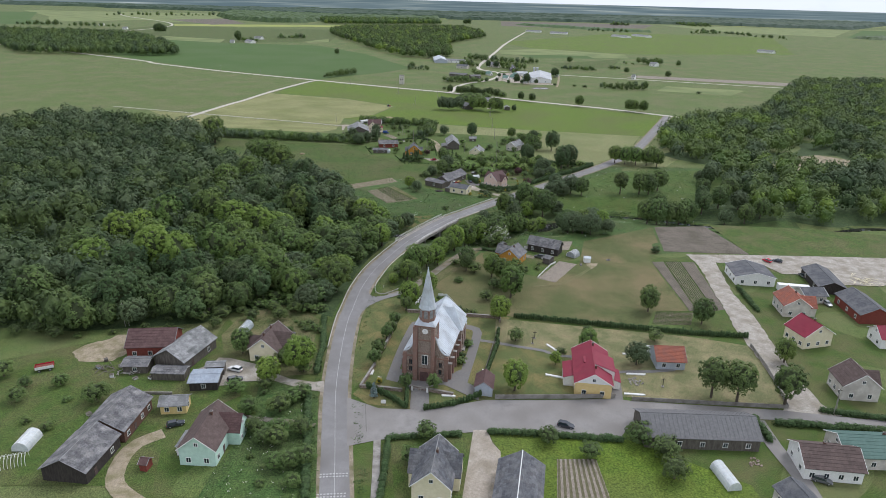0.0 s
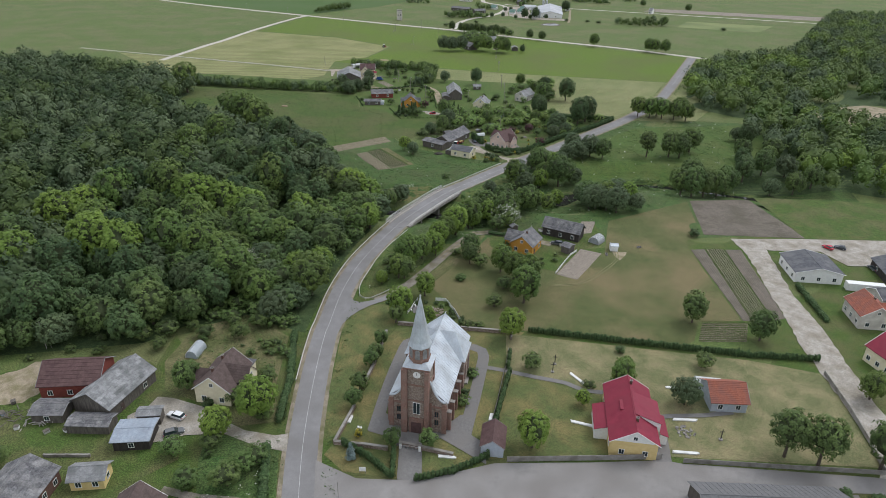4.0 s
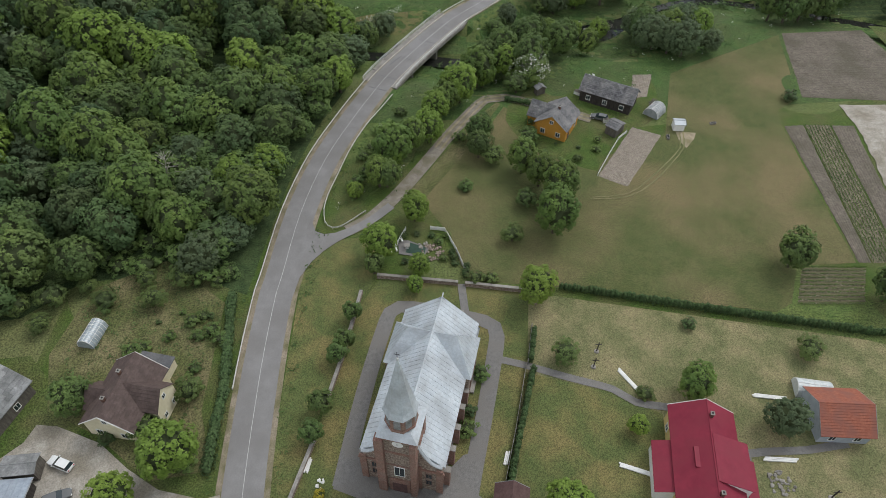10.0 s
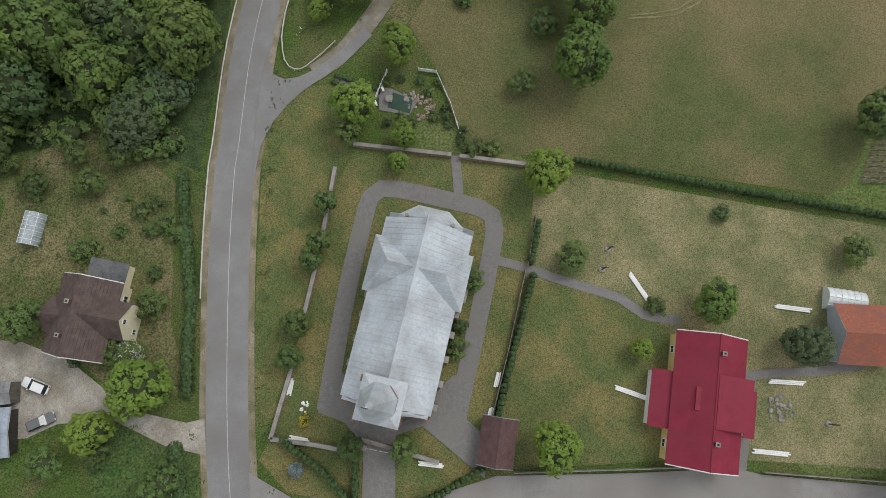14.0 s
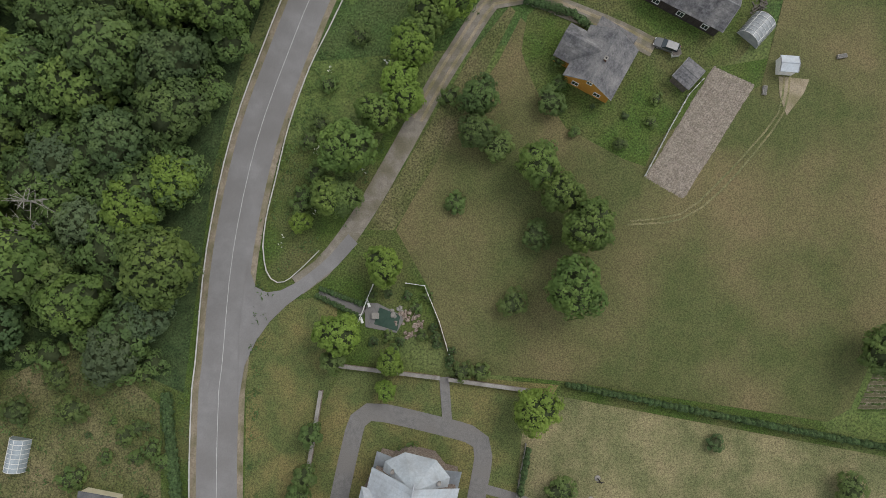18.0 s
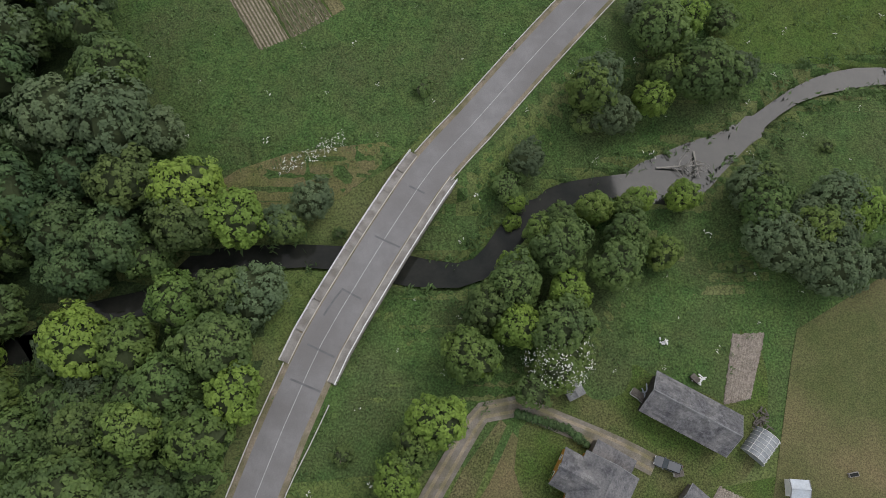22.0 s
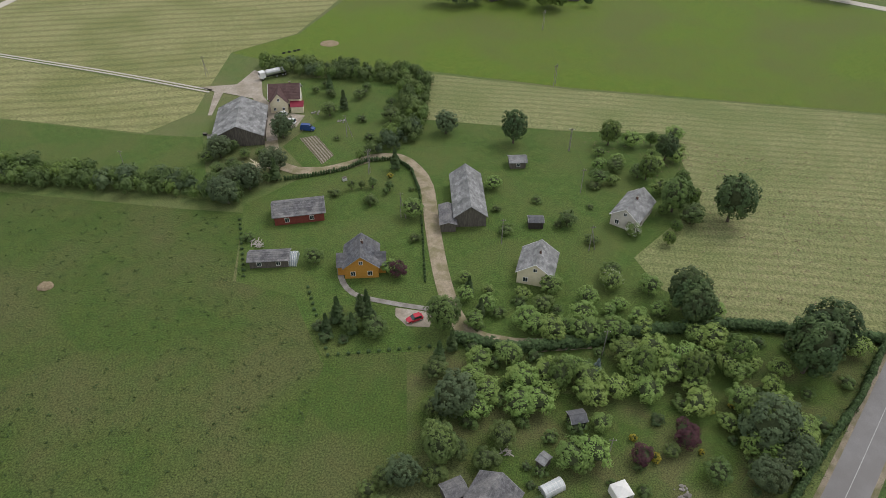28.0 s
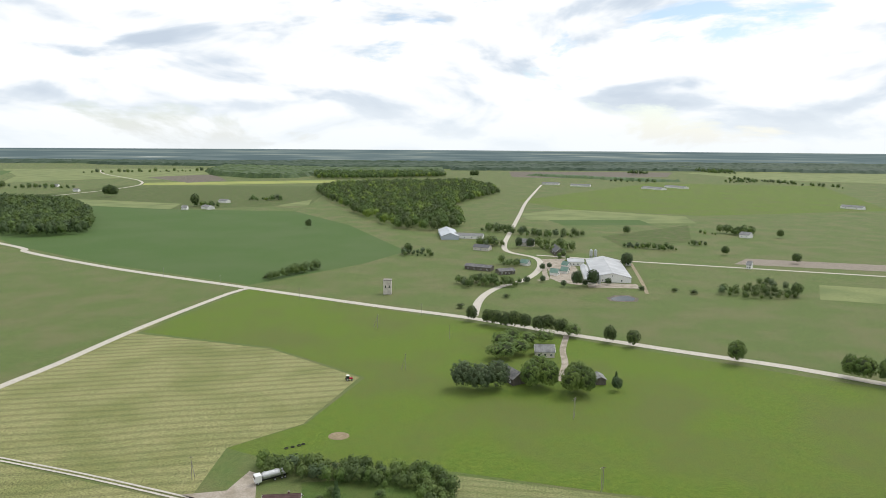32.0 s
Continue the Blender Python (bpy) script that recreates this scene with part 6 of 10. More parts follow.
for poly, gap, seed, keys, grp in (
    ([(3.6, 244.1), (36.3, 246.0), (69.3, 250.7), (96.4, 248.0), (76.3, 224.4), (61.9, 213.5), (54.3, 230.3), (44.7, 236.6), (32.4, 222.8), (21.9, 222.8), (7.0, 230.1)], 5.2, 51, ("orchard", "bush", "orchard"), "orchard trees of the hamlet"),
    ([(3.8, 266.5), (42.9, 260.4), (61.5, 266.8), (67.0, 256.5), (36.0, 252.4), (6.4, 252.3)], 5.6, 52, ("orchard", "bush", "orchard"), "orchard trees of the hamlet"),
    ([(-13.3, 212.7), (-2.3, 217.5), (-1.4, 238.8), (9.8, 250.9), (17.8, 242.8), (12.8, 217.6), (1.5, 215.9), (-11.4, 202.1)], 5.0, 53, ("fruit", "bush"), "trees behind the barn"),
    ([(11.6, 124.9), (28.4, 153.6), (46.1, 167.3), (63.3, 169.9), (63.9, 153.5), (54.3, 139.7), (35.5, 137.5), (26.7, 129.0)], 13.0, 54, ("broad", "grey", "bush", "grey", "fresh", "bright"), "riverside trees"),
    ([(11.2, 105.8), (22.0, 117.0), (36.1, 122.8), (50.5, 126.9), (66.4, 137.4), (86.8, 141.8), (79.4, 111.1), (66.1, 105.6), (49.2, 111.2), (30.2, 111.2), (20.9, 97.0)], 12.0, 55, ("fresh", "bush", "grey", "bright", "grey"), "riverside trees"),
    ([(-14.0, 125.5), (-10.5, 120.0), (-14.1, 115.7), (-24.3, 116.8), (-38.0, 121.0), (-36.0, 125.5), (-25.0, 123.5)], 6.0, 56, ("grey", "broad", "bush"), "riverside trees"),
    ([(27.9, 127.6), (42.7, 124.1), (33.4, 104.7), (26.0, 101.0), (15.7, 98.8), (17.5, 115.7)], 6.5, 60, ("broad", "bright", "grey"), "trees by the farm track"),
    ([(-176.5, -0.8), (-144.2, 4.2), (-108.4, 17.6), (-45.8, 24.5), (-44.0, 13.9), (-100.4, 7.7), (-138.7, -4.8), (-166.1, -14.1)], 6.0, 62, ("bush", "bush", "fruit"), "shrubs below the wood"),
    ([(13.8, 312.7), (48.2, 313.1), (39.8, 276.1), (32.6, 293.1), (15.6, 287.8)], 10, 64, ("orchard", "bush"), "orchard trees of the hamlet"),
    ([(-36.9, 309.2), (-7.7, 318.8), (-5.0, 275.8), (-14.0, 269.2), (-15.6, 292.7)], 11, 65, ("orchard", "bush"), "orchard trees of the hamlet"),
    ([(49.2, 338.4), (79.1, 340.7), (71.5, 288.2), (57.8, 283.2), (66.3, 313.2), (49.9, 313.1)], 6.5, 66, ("orchard", "fresh", "orchard"), "orchard trees of the hamlet"),
    ([(5.9, 273.7), (17.0, 267.3), (40.0, 269.6), (56.1, 265.5), (52.0, 250.3), (5.3, 250.1)], 6.4, 67, ("orchard", "orchard", "bush"), "orchard trees of the hamlet"),
    ([(-76.8, 331.6), (-57.1, 333.6), (-47.6, 312.2), (-63.4, 307.5)], 5.0, 68, ("grey", "bush", "fruit"), "trees behind the farm"),
    ([(-42.1, 372.8), (-16.8, 373.1), (-16.9, 339.6), (-37.6, 339.3)], 10, 69, ("bush", "fruit"), "farm garden shrubs"),
    ([(-129.8, -19.2), (-101.4, -27.2), (-94.0, -29.8), (-97.0, -47.3), (-105.2, -45.2), (-112.2, -47.7)], 7.0, 70, ("bush", "fruit"), "shrubs of the farmyard"),
    ([(-60.9, -26.0), (-40.4, -25.4), (-32.1, -66.1), (-46.6, -66.4), (-52.8, -43.9)], 6.5, 50, ("fruit", "bush", "fruit"), "orchard trees by the road"),
    ([(-29.0, 255.3), (-15.9, 257.2), (-14.0, 250.0), (-26.7, 248.2)], 4.0, 63, ("bush_dark", "bush_dark", "fruit"), "garden shrubs"),
):
    spread = scatter(poly, gap, seed, ((MAIN, 11.0 if seed in (54, 55) else 6.5), (RIVER, 3.6), (HDRIVE, 2.6), (FORK, 2.8)))
    if seed in (51, 52, 53, 54, 55, 56, 57, 58, 59, 60, 62, 68):
        wood("thicket", spread, keys, "loose thicket of trees and bushes in rough grass" if seed > 52 else "crowded old orchard trees of the hamlet gardens", 0.7, 1.15, seed=seed)
        continue
    for x, y in spread:
        key = random.choice(keys)
        tree(key, (x, y), random.uniform(0.55, 1.15) * (0.7 if key in ("broad", "dark", "fresh", "bright", "grey") else 1.1), grp)
for poly, gap, seed, sc in (
    ([(-156, 713), (-150, 720), (-118, 768), (-124, 772)], 3.6, 71, 0.62), ([(200, 676), (222, 690), (262, 680), (264, 664), (235, 655), (208, 664)], 5.5, 72, 0.5), ([(232, 700), (260, 716), (266, 690), (240, 680)], 6.5, 86, 0.45),
    ([(4, 712), (30, 722), (58, 712), (50, 696), (12, 694)], 5.0, 73, 0.55), ([(-48, 866), (-20, 860), (-18, 838), (-46, 842)], 6.0, 74, 0.55), ([(46, 806), (64, 800), (66, 786), (50, 788)], 5.5, 87, 0.6),
    ([(36, 1046), (60, 1072), (120, 1012), (172, 1006), (160, 985), (112, 985), (66, 1030)], 8, 75, 0.75), ([(28, 930), (60, 935), (66, 915), (36, 908)], 6.5, 88, 0.8), ([(96, 905), (124, 915), (134, 880), (112, 868)], 6.5, 89, 0.8),
    ([(196, 915), (215, 918), (228, 900), (206, 898)], 4.6, 76, 0.5), ([(226, 905), (246, 908), (252, 892), (232, 888)], 4.6, 90, 0.5), ([(276, 940), (298, 942), (300, 928), (280, 926)], 5, 91, 0.5),
    ([(-1080, 1850), (-940, 1862), (-930, 1826), (-1085, 1815)], 14, 77, 1.0), ([(-1240, 1880), (-1130, 1900), (-1120, 1850), (-1230, 1840)], 13, 92, 1.0), ([(-470, 1392), (-440, 1400), (-405, 1370), (-425, 1350)], 9, 78, 0.7), ([(-400, 1520), (-340, 1540), (-330, 1515), (-390, 1500)], 10, 93, 0.8),
    ([(356, 1046), (384, 1052), (400, 1030), (372, 1014)], 8, 79, 0.8), ([(330, 1040), (350, 1030), (345, 1018), (326, 1024)], 8, 94, 0.5), ([(112, 870), (122, 866), (114, 800), (108, 802)], 9, 80, 0.5),
    ([(-176.3, 328.1), (-128.4, 321.7), (-81.9, 314.1), (-59.9, 308.1), (-58.6, 302.2), (-79.7, 306.4), (-123.3, 310.6), (-170.2, 318.1)], 2.3, 81, 0.42),
    ([(-73.6, 402.0), (-50.0, 398.0), (-8.9, 393.2), (-4.2, 383.0), (-6.5, 339.7), (-16.4, 332.3), (-28.5, 325.2), (-15.2, 343.4), (-14.0, 382.8), (-48.4, 387.4), (-69.3, 392.3)], 2.5, 82, 0.40),
    ([(1267, 3729), (1377, 3350), (1290, 3080), (1210, 3110)], 22, 83, 1.2), ([(1066, 2590), (1147, 2046), (1120, 2040), (1030, 2560)], 20, 84, 0.9), ([(560, 2380), (700, 2330), (690, 2290), (550, 2340)], 20, 85, 0.9),
    ([(800, 3040), (880, 3050), (880, 2990), (800, 2985)], 16, 95, 1.3), ([(930, 2380), (1040, 2400), (1030, 2330), (930, 2320)], 18, 96, 1.0), ([(-1400, 2750), (-1000, 3010), (-960, 2970), (-1380, 2700)], 26, 97, 1.2),
):
    wood("far_trees", scatter(poly, gap, seed), ("far", "far_fresh", "far", "far_grey"), "clump of trees and bushes among fields", sc * 0.55, sc * 1.45, 0, seed)
for key, sc, spots in (
    ("broad", 1.0, ((231, 1022), (418, 999), (378, 1030), (262, 670), (-43, 860), (-189, 1071), (290, 862), (338, 812))),
    ("dark", 1.1, ((165, 790), (168, 796), (90, 900), (78, 905), (101, 700), (114, 702))),
    ("broad", 2.2, ((-715, 1587), (-724, 1592), (-706, 1583), (-457, 1378), (108, 2637), (124, 2640))),
    ("grey", 0.7, ((62, 712), (76, 718), (90, 700), (108, 704), (128, 708), (84, 772), (92, 782), (64, 800))),
    ("bush", 1.6, ((5, 627), (150, 690), (174, 684), (-156, 726), (320, 640), (186, 676), (40, 660))),
):
    wood("far_trees", spots, (key,), "single trees among the far fields", sc * 0.9, sc * 1.1, 0, 8)


# ---------------------------------------------------------------- houses
def house_frame(a, b, c):
    """Middle, heading, length along the ridge and width of a roof whose eave corners are a, b (along the ridge) and c."""
    a, b, c = Vector((*a, 0)), Vector((*b, 0)), Vector((*c, 0))
    u = (b - a).normalized()
    v = Vector((-u.y, u.x, 0))
    w = (c - b).dot(v)
    mid = a + u * ((b - a).length / 2) + v * (w / 2)
    return mid, math.atan2(u.y, u.x), (b - a).length, abs(w)


def window(parent, m, w=0.9, h=1.2, frame_mat="white", cross=True):
    """A window: frame, panes. m: at the middle of the opening, y out of the wall."""
    bm = bmesh.new()
    t = 0.10
    for x0, x1, z0, z1 in ((-w / 2, w / 2, h / 2 - t, h / 2), (-w / 2, w / 2, -h / 2, -h / 2 + t), (-w / 2, -w / 2 + t, -h / 2 + t, h / 2 - t), (w / 2 - t, w / 2, -h / 2 + t, h / 2 - t)):
        bm_box(bm, x0, -0.04, z0, x1, 0.06, z1)
    if cross:
        bm_box(bm, -0.03, -0.03, -h / 2 + t, 0.03, 0.05, h / 2 - t)
    fr = part("window", bm, frame_mat, parent)
    fr.matrix_parent_inverse = Matrix()
    fr.matrix_basis = m
    pn = part("pane", box(-w / 2 + t, -0.03, -h / 2 + t, w / 2 - t, 0.015, h / 2 - t), "pane", fr)
    return fr


def gable_wall(l, w, h, rise, z0=0.0, half=0.0):
    """Body of a gabled house, ridge along x; half: how far the gable top is cut into a half hip."""
    bm = bmesh.new()
    pr = [(-w / 2, z0), (w / 2, z0), (w / 2, h), (0, h + rise), (-w / 2, h)]
    a = [bm.verts.new((-l / 2, y, z)) for y, z in pr]
    b = [bm.verts.new((l / 2, y, z)) for y, z in pr]
    bm.faces.new(a[::-1])
    bm.faces.new(b)
    for k in range(5):
        bm.faces.new((a[k], a[(k + 1) % 5], b[(k + 1) % 5], b[k]))
    bmesh.ops.recalc_face_normals(bm, faces=bm.faces[:])
    return bm


def roof_slope(l, w, h, rise, side, over, thick=0.14, seams=0.0):
    """One slope of a gabled roof: a slab from the eave to the ridge, overhanging, stepped by its courses or ribbed by its seams."""
    half = w / 2
    slope = rise / half
    y1, z1, zt, L = side * (half + over), h - slope * over, h + rise, l / 2 + over
    run = Vector((0, -y1, zt - z1))
    up = Vector((0, 0, 1))
    bm = bmesh.new()
    if seams:
        prof, n = [(-L, 0.0)], max(2, int(2 * L / seams))
        for k in range(n + 1):
            x = -L + 0.06 + k * (2 * L - 0.12) / n
            prof += [(x - 0.03, thick), (x - 0.02, thick + 0.06), (x + 0.02, thick + 0.06), (x + 0.03, thick)]
        prof.append((L, 0.0))
        a = [bm.verts.new(Vector((x, y1, z1)) + up * d) for x, d in prof]
        b = [bm.verts.new(Vector((x, y1, z1)) + up * d + run) for x, d in prof]
    else:
        prof = ((0.0, 0.0), (0.0, thick), (1.0, thick), (1.0, 0.0))
        a = [bm.verts.new(Vector((-L, y1, z1)) + up * d + run * t) for t, d in prof]
        b = [bm.verts.new(Vector((L, y1, z1)) + up * d + run * t) for t, d in prof]
    bm.faces.new(a)
    bm.faces.new(b)
    m = len(a)
    for k in range(m):
        bm.faces.new((a[k], a[(k + 1) % m], b[(k + 1) % m], b[k]))
    bmesh.ops.recalc_face_normals(bm, faces=bm.faces[:])
    return bm


SHEETED = ("ochre_farmhouse", "farm_barn", "garage", "gate_hut", "tile_shed", "field_barn", "barn_annex", "yellow_house", "red_door_shed", "glass_shed", "cream_cottage", "grey_cottage", "pink_house", "grey_hut", "brown_roof_house")
SHEETS_LEFT = [1000]   # roof sheets that may still become parts of their own


def roof_sheets(l, w, h, rise, side, over, lap, thick=0.14):
    """Corners of the sheets of one slope, laid in courses, each lying on the one below it."""
    half = w / 2
    slope = rise / half
    y1, z1, zt, L = side * (half + over), h - slope * over, h + rise, l / 2 + over
    run, up = Vector((0, -y1, zt - z1)), Vector((0, 0, 1))
    n, cols = max(2, int(run.length / lap)), max(2, int(2 * L / (lap * 1.6)))
    rnd = random.Random(int(l * 100 + w * 10))
    step = 2 * L / cols
    out = []
    for k in range(n):
        for i in range(-1, cols):
            x0, x1 = max(-L, -L + (i + 0.5 * (k % 2)) * step + 0.012), min(L, -L + (i + 1 + 0.5 * (k % 2)) * step - 0.012)
            if x1 - x0 < 0.1:
                continue
            lo, hi = thick + 0.055 + rnd.uniform(0, 0.02), thick + 0.006
            v = [Vector((x, y1, z1)) + run * t + up * d for x, t, d in ((x0, k / n - 0.004, lo), (x1, k / n - 0.004, lo), (x1, (k + 0.985) / n, hi), (x0, (k + 0.985) / n, hi))]
            v += [Vector((x, y1, z1)) + run * (k / n - 0.004) + up * (thick + 0.002) for x in (x0, x1)]
            out.append(v)
    return out


def lay_sheets(sheets, material, roof, singly, m=None):
    """The roof sheets as parts of a roof, or as one covering where they are too many or too small."""
    if m:
        sheets = [[m @ p for p in v] for v in sheets]
    v = sheets[0]
    turn = (v[1] - v[0]).cross(v[3] - v[0]).z < 0
    quads = [(3, 2, 1, 0), (0, 1, 5, 4)] if turn else [(0, 1, 2, 3), (4, 5, 1, 0)]
    if singly and len(sheets) <= min(170, SHEETS_LEFT[0]):
        SHEETS_LEFT[0] -= len(sheets)
        for v in sheets:
            me = bpy.data.meshes.new("roof_sheet")
            me.from_pydata(v, [], quads)
            part_mesh("roof_sheet", me, material, roof)
        return
    me = bpy.data.meshes.new("roof_covering")
    me.from_pydata([p for v in sheets for p in v], [], [tuple(6 * k + q for q in f) for k in range(len(sheets)) for f in quads])
    tagged(part_mesh("roof_covering", me, material, roof), kind="stuff")


def chimney(parent, x, y, z0, z1, s=0.55, material="brown_brick"):
    ch = part("chimney", box(x - s / 2, y - s / 2, z0, x + s / 2, y + s / 2, z1, 0.02), material, parent)
    part("chimney_cap", box(x - s * 0.62, y - s * 0.62, z1 + 0.002, x + s * 0.62, y + s * 0.62, z1 + 0.12, 0.02), "concrete", ch)
    part("flue", box(x - s * 0.25, y - s * 0.25, z1 + 0.122, x + s * 0.25, y + s * 0.25, z1 + 0.2), "black", ch)


def gabled(name, a, b, c, h, rise, wall, roof, label, category="house", over=0.45, chimneys=(), wins=(3, 2), door=True, lap=0.0, seams=0.0, ridge=None, gable=None, base=0.0, group="", gable_mat=None, frame_mat="white", up=True):
    """A gabled building from three eave corners; wins: windows on a long side and on a gable."""
    mid, ang, l, w = house_frame(a, b, c)
    z = min(hz1(mid.x, mid.y), 0)
    ob = thing(name, Matrix.Translation((mid.x, mid.y, z)) @ Matrix.Rotation(ang, 4, "Z"), label, category, group)
    l, w = max(l - 2 * over, 1.5), max(w - 2 * over, 1.2)
    slope = rise / (w / 2 + over)
    rise_in = slope * w / 2
    h_in = h + slope * over
    body = part("wall", gable_wall(l, w, h_in, rise_in, -0.4), wall, ob)
    if gable_mat:
        for s in (-1, 1):
            bm = bmesh.new()
            y, zz = w / 2 - 0.02, h_in
            for dx in (0.0, 0.03):
                pass
            v0 = [bm.verts.new((s * (l / 2 + dx), yy, zv)) for dx in (0.003, 0.05) for yy, zv in ((-y, zz), (y, zz), (0, zz + rise_in - 0.05))]
            bm.faces.new(v0[:3])
            bm.faces.new(v0[3:])
            for k in range(3):
                bm.faces.new((v0[k], v0[(k + 1) % 3], v0[3 + (k + 1) % 3], v0[3 + k]))
            bmesh.ops.recalc_face_normals(bm, faces=bm.faces[:])
            part("gable", bm, gable_mat, ob)
    for s in (-1, 1):
        rf = part("roof", roof_slope(l, w, h_in, rise_in, s, over, seams=seams), roof, ob)
        if lap:
            lay_sheets(roof_sheets(l, w, h_in, rise_in, s, over, lap), roof, rf, name in SHEETED)
    rb = bmesh.new()
    bar(rb, (-l / 2 - over - 0.02, 0, h_in + rise_in + 0.13), (l / 2 + over + 0.02, 0, h_in + rise_in + 0.13), 0.11, seg=8)
    part("ridge_cap", rb, ridge or roof, ob)
    # boards along the gable edges and gutters under the eaves
    for s in (-1, 1):
        for sd in (-1, 1):
            bb = bmesh.new()
            e0 = (s * (l / 2 + over + 0.03), sd * (w / 2 + over), h_in - slope * over + 0.10)
            bar(bb, e0, (e0[0], 0, h_in + rise_in + 0.10), 0.10, seg=4)
            part("bargeboard", bb, "white" if category in ("house", "garage") and wall != "orange_wood" else "slate_pale", ob)
    for cx, cy in chimneys:
        zr = h_in + rise_in * (1 - abs(cy) / (w / 2))
        chimney(ob, cx, cy, zr - 0.4, h_in + rise_in + 0.7)
    nl, ng = wins
    for s in (-1, 1):
        for k in range(nl):
            x = -l / 2 + l * (k + 0.5) / nl
            if door and s > 0 and k == nl // 2:
                dr = part("door", box(x - 0.5, w / 2 + 0.003, 0.05, x + 0.5, w / 2 + 0.07, 2.1, 0.015), "brown_metal", ob)
                part("handle", box(x + 0.34, w / 2 + 0.072, 1.0, x + 0.44, w / 2 + 0.11, 1.06), "steel", dr)
                continue
            window(ob, Matrix.Translation((x, s * (w / 2 + 0.035), min(1.6, h_in * 0.55))) @ Matrix.Rotation(0 if s > 0 else math.pi, 4, "Z"), 1.25, min(1.45, h_in * 0.5), frame_mat)
        for k in range(ng):
            y = -w / 2 + w * (k + 0.5) / ng
            window(ob, Matrix.Translation((s * (l / 2 + (0.035 if not gable_mat else 0.055)), y, min(1.6, h_in * 0.55))) @ Matrix.Rotation(-s * math.pi / 2, 4, "Z"), 1.25, min(1.45, h_in * 0.5), frame_mat)
        if ng and up and rise_in > 2.2:
            window(ob, Matrix.Translation((s * (l / 2 + (0.035 if not gable_mat else 0.085)), 0, h_in + rise_in * 0.35)) @ Matrix.Rotation(-s * math.pi / 2, 4, "Z"), 1.0, 1.1, frame_mat)
    return ob, l, w, h_in, rise_in


def lean_to(parent, x0, x1, y0, y1, h_hi, h_lo, wall, roof, over=0.25):
    """A shed-roofed wing against a house; high along y0, low along y1."""
    s = 1 if y1 > y0 else -1
    bm = bmesh.new()
    pr = [(y0, -0.4), (y1, -0.4), (y1, h_lo), (y0, h_hi)]
    a = [bm.verts.new((x0, y, z)) for y, z in pr]
    b = [bm.verts.new((x1, y, z)) for y, z in pr]
    bm.faces.new(a)
    bm.faces.new(b)
    for k in range(4):
        bm.faces.new((a[k], a[(k + 1) % 4], b[(k + 1) % 4], b[k]))
    bmesh.ops.recalc_face_normals(bm, faces=bm.faces[:])
    wing = part("wing", bm, wall, parent)
    sl = (h_hi - h_lo) / abs(y1 - y0)
    bm = bmesh.new()
    pr = [(y0, h_hi + 0.02), (y1 + s * over, h_lo - sl * over + 0.02), (y1 + s * over, h_lo - sl * over + 0.14), (y0, h_hi + 0.14)]
    a = [bm.verts.new((x0 - over, y, z)) for y, z in pr]
    b = [bm.verts.new((x1 + over, y, z)) for y, z in pr]
    bm.faces.new(a)
    bm.faces.new(b)
    for k in range(4):
        bm.faces.new((a[k], a[(k + 1) % 4], b[(k + 1) % 4], b[k]))
    bmesh.ops.recalc_face_normals(bm, faces=bm.faces[:])
    part("wing_roof", bm, roof, wing)
    return wing


def cross_gable(parent, x, y_end, width, h, rise, w_main, wall, roof, over=0.35, win=True, lap=0.6):
    """A gabled cross wing whose ridge runs along y from the main ridge to y_end."""
    s = 1 if y_end > 0 else -1
    L = abs(y_end)
    m = Matrix.Translation((x, y_end / 2, 0)) @ Matrix.Rotation(s * math.pi / 2, 4, "Z")
    bm = gable_wall(L - 0.1, width, h, rise, -0.4)
    bmesh.ops.transform(bm, matrix=m, verts=bm.verts[:])
    wg = part("cross_wing", bm, wall, parent)
    for sd in (-1, 1):
        bm = roof_slope(L - 0.2, width, h, rise, sd, over)
        bmesh.ops.transform(bm, matrix=m, verts=bm.verts[:])
        part("roof", bm, roof, wg)
        if lap:
            lay_sheets(roof_sheets(L - 0.2, width, h, rise, sd, over, lap), roof, wg, False, m)
    if win:
        mm = Matrix.Translation((x, y_end + s * 0.0, 0)) @ Matrix.Rotation(0 if s > 0 else math.pi, 4, "Z")
        window(parent, mm @ Matrix.Translation((0, -0.02, h + rise * 0.3)), 0.9, 1.1)
        for k in (-1, 1):
            window(parent, mm @ Matrix.Translation((k * width * 0.25, -0.02, 1.6)), 0.9, 1.2)
    return wg


def rg(name, p0, p1, width, h, rise, wall, roof, label, **kw):
    """A gabled building from the two ends of its ridge and its width over the eaves."""
    p0, p1 = Vector((*p0, 0)), Vector((*p1, 0))
    u = (p1 - p0).normalized()
    v = Vector((-u.y, u.x, 0)) * (width / 2)
    return gabled(name, (p0 - v)[:2], (p1 - v)[:2], (p1 + v)[:2], h, rise, wall, roof, label, **kw)


# ---------------------------------------------------------------- houses of the village
rh, l, w, h, r = rg("red_roof_house", (43.8, -7.4), (40.8, -27.4), 11.0, 4.2, 3.4, "yellow_paint", "red_metal", "pale yellow house with a wine-red metal roof", chimneys=((-7.2, 0.5), (6.0, 0.5)), wins=(4, 2), gable_mat="white")
lean_to(rh, -3.5, 4.8, -w / 2, -w / 2 - 3.0, 3.9, 2.9, "white", "red_metal")
lean_to(rh, -3.9, 3.7, 0.3, w / 2 + 1.2, h + r - 0.1, h + 0.9, "white", "red_metal", 0.2)
lean_to(rh, -2.4, 4.4, w / 2 + 1.25, w / 2 + 3.0, 3.1, 2.5, "white", "red_metal", 0.2)
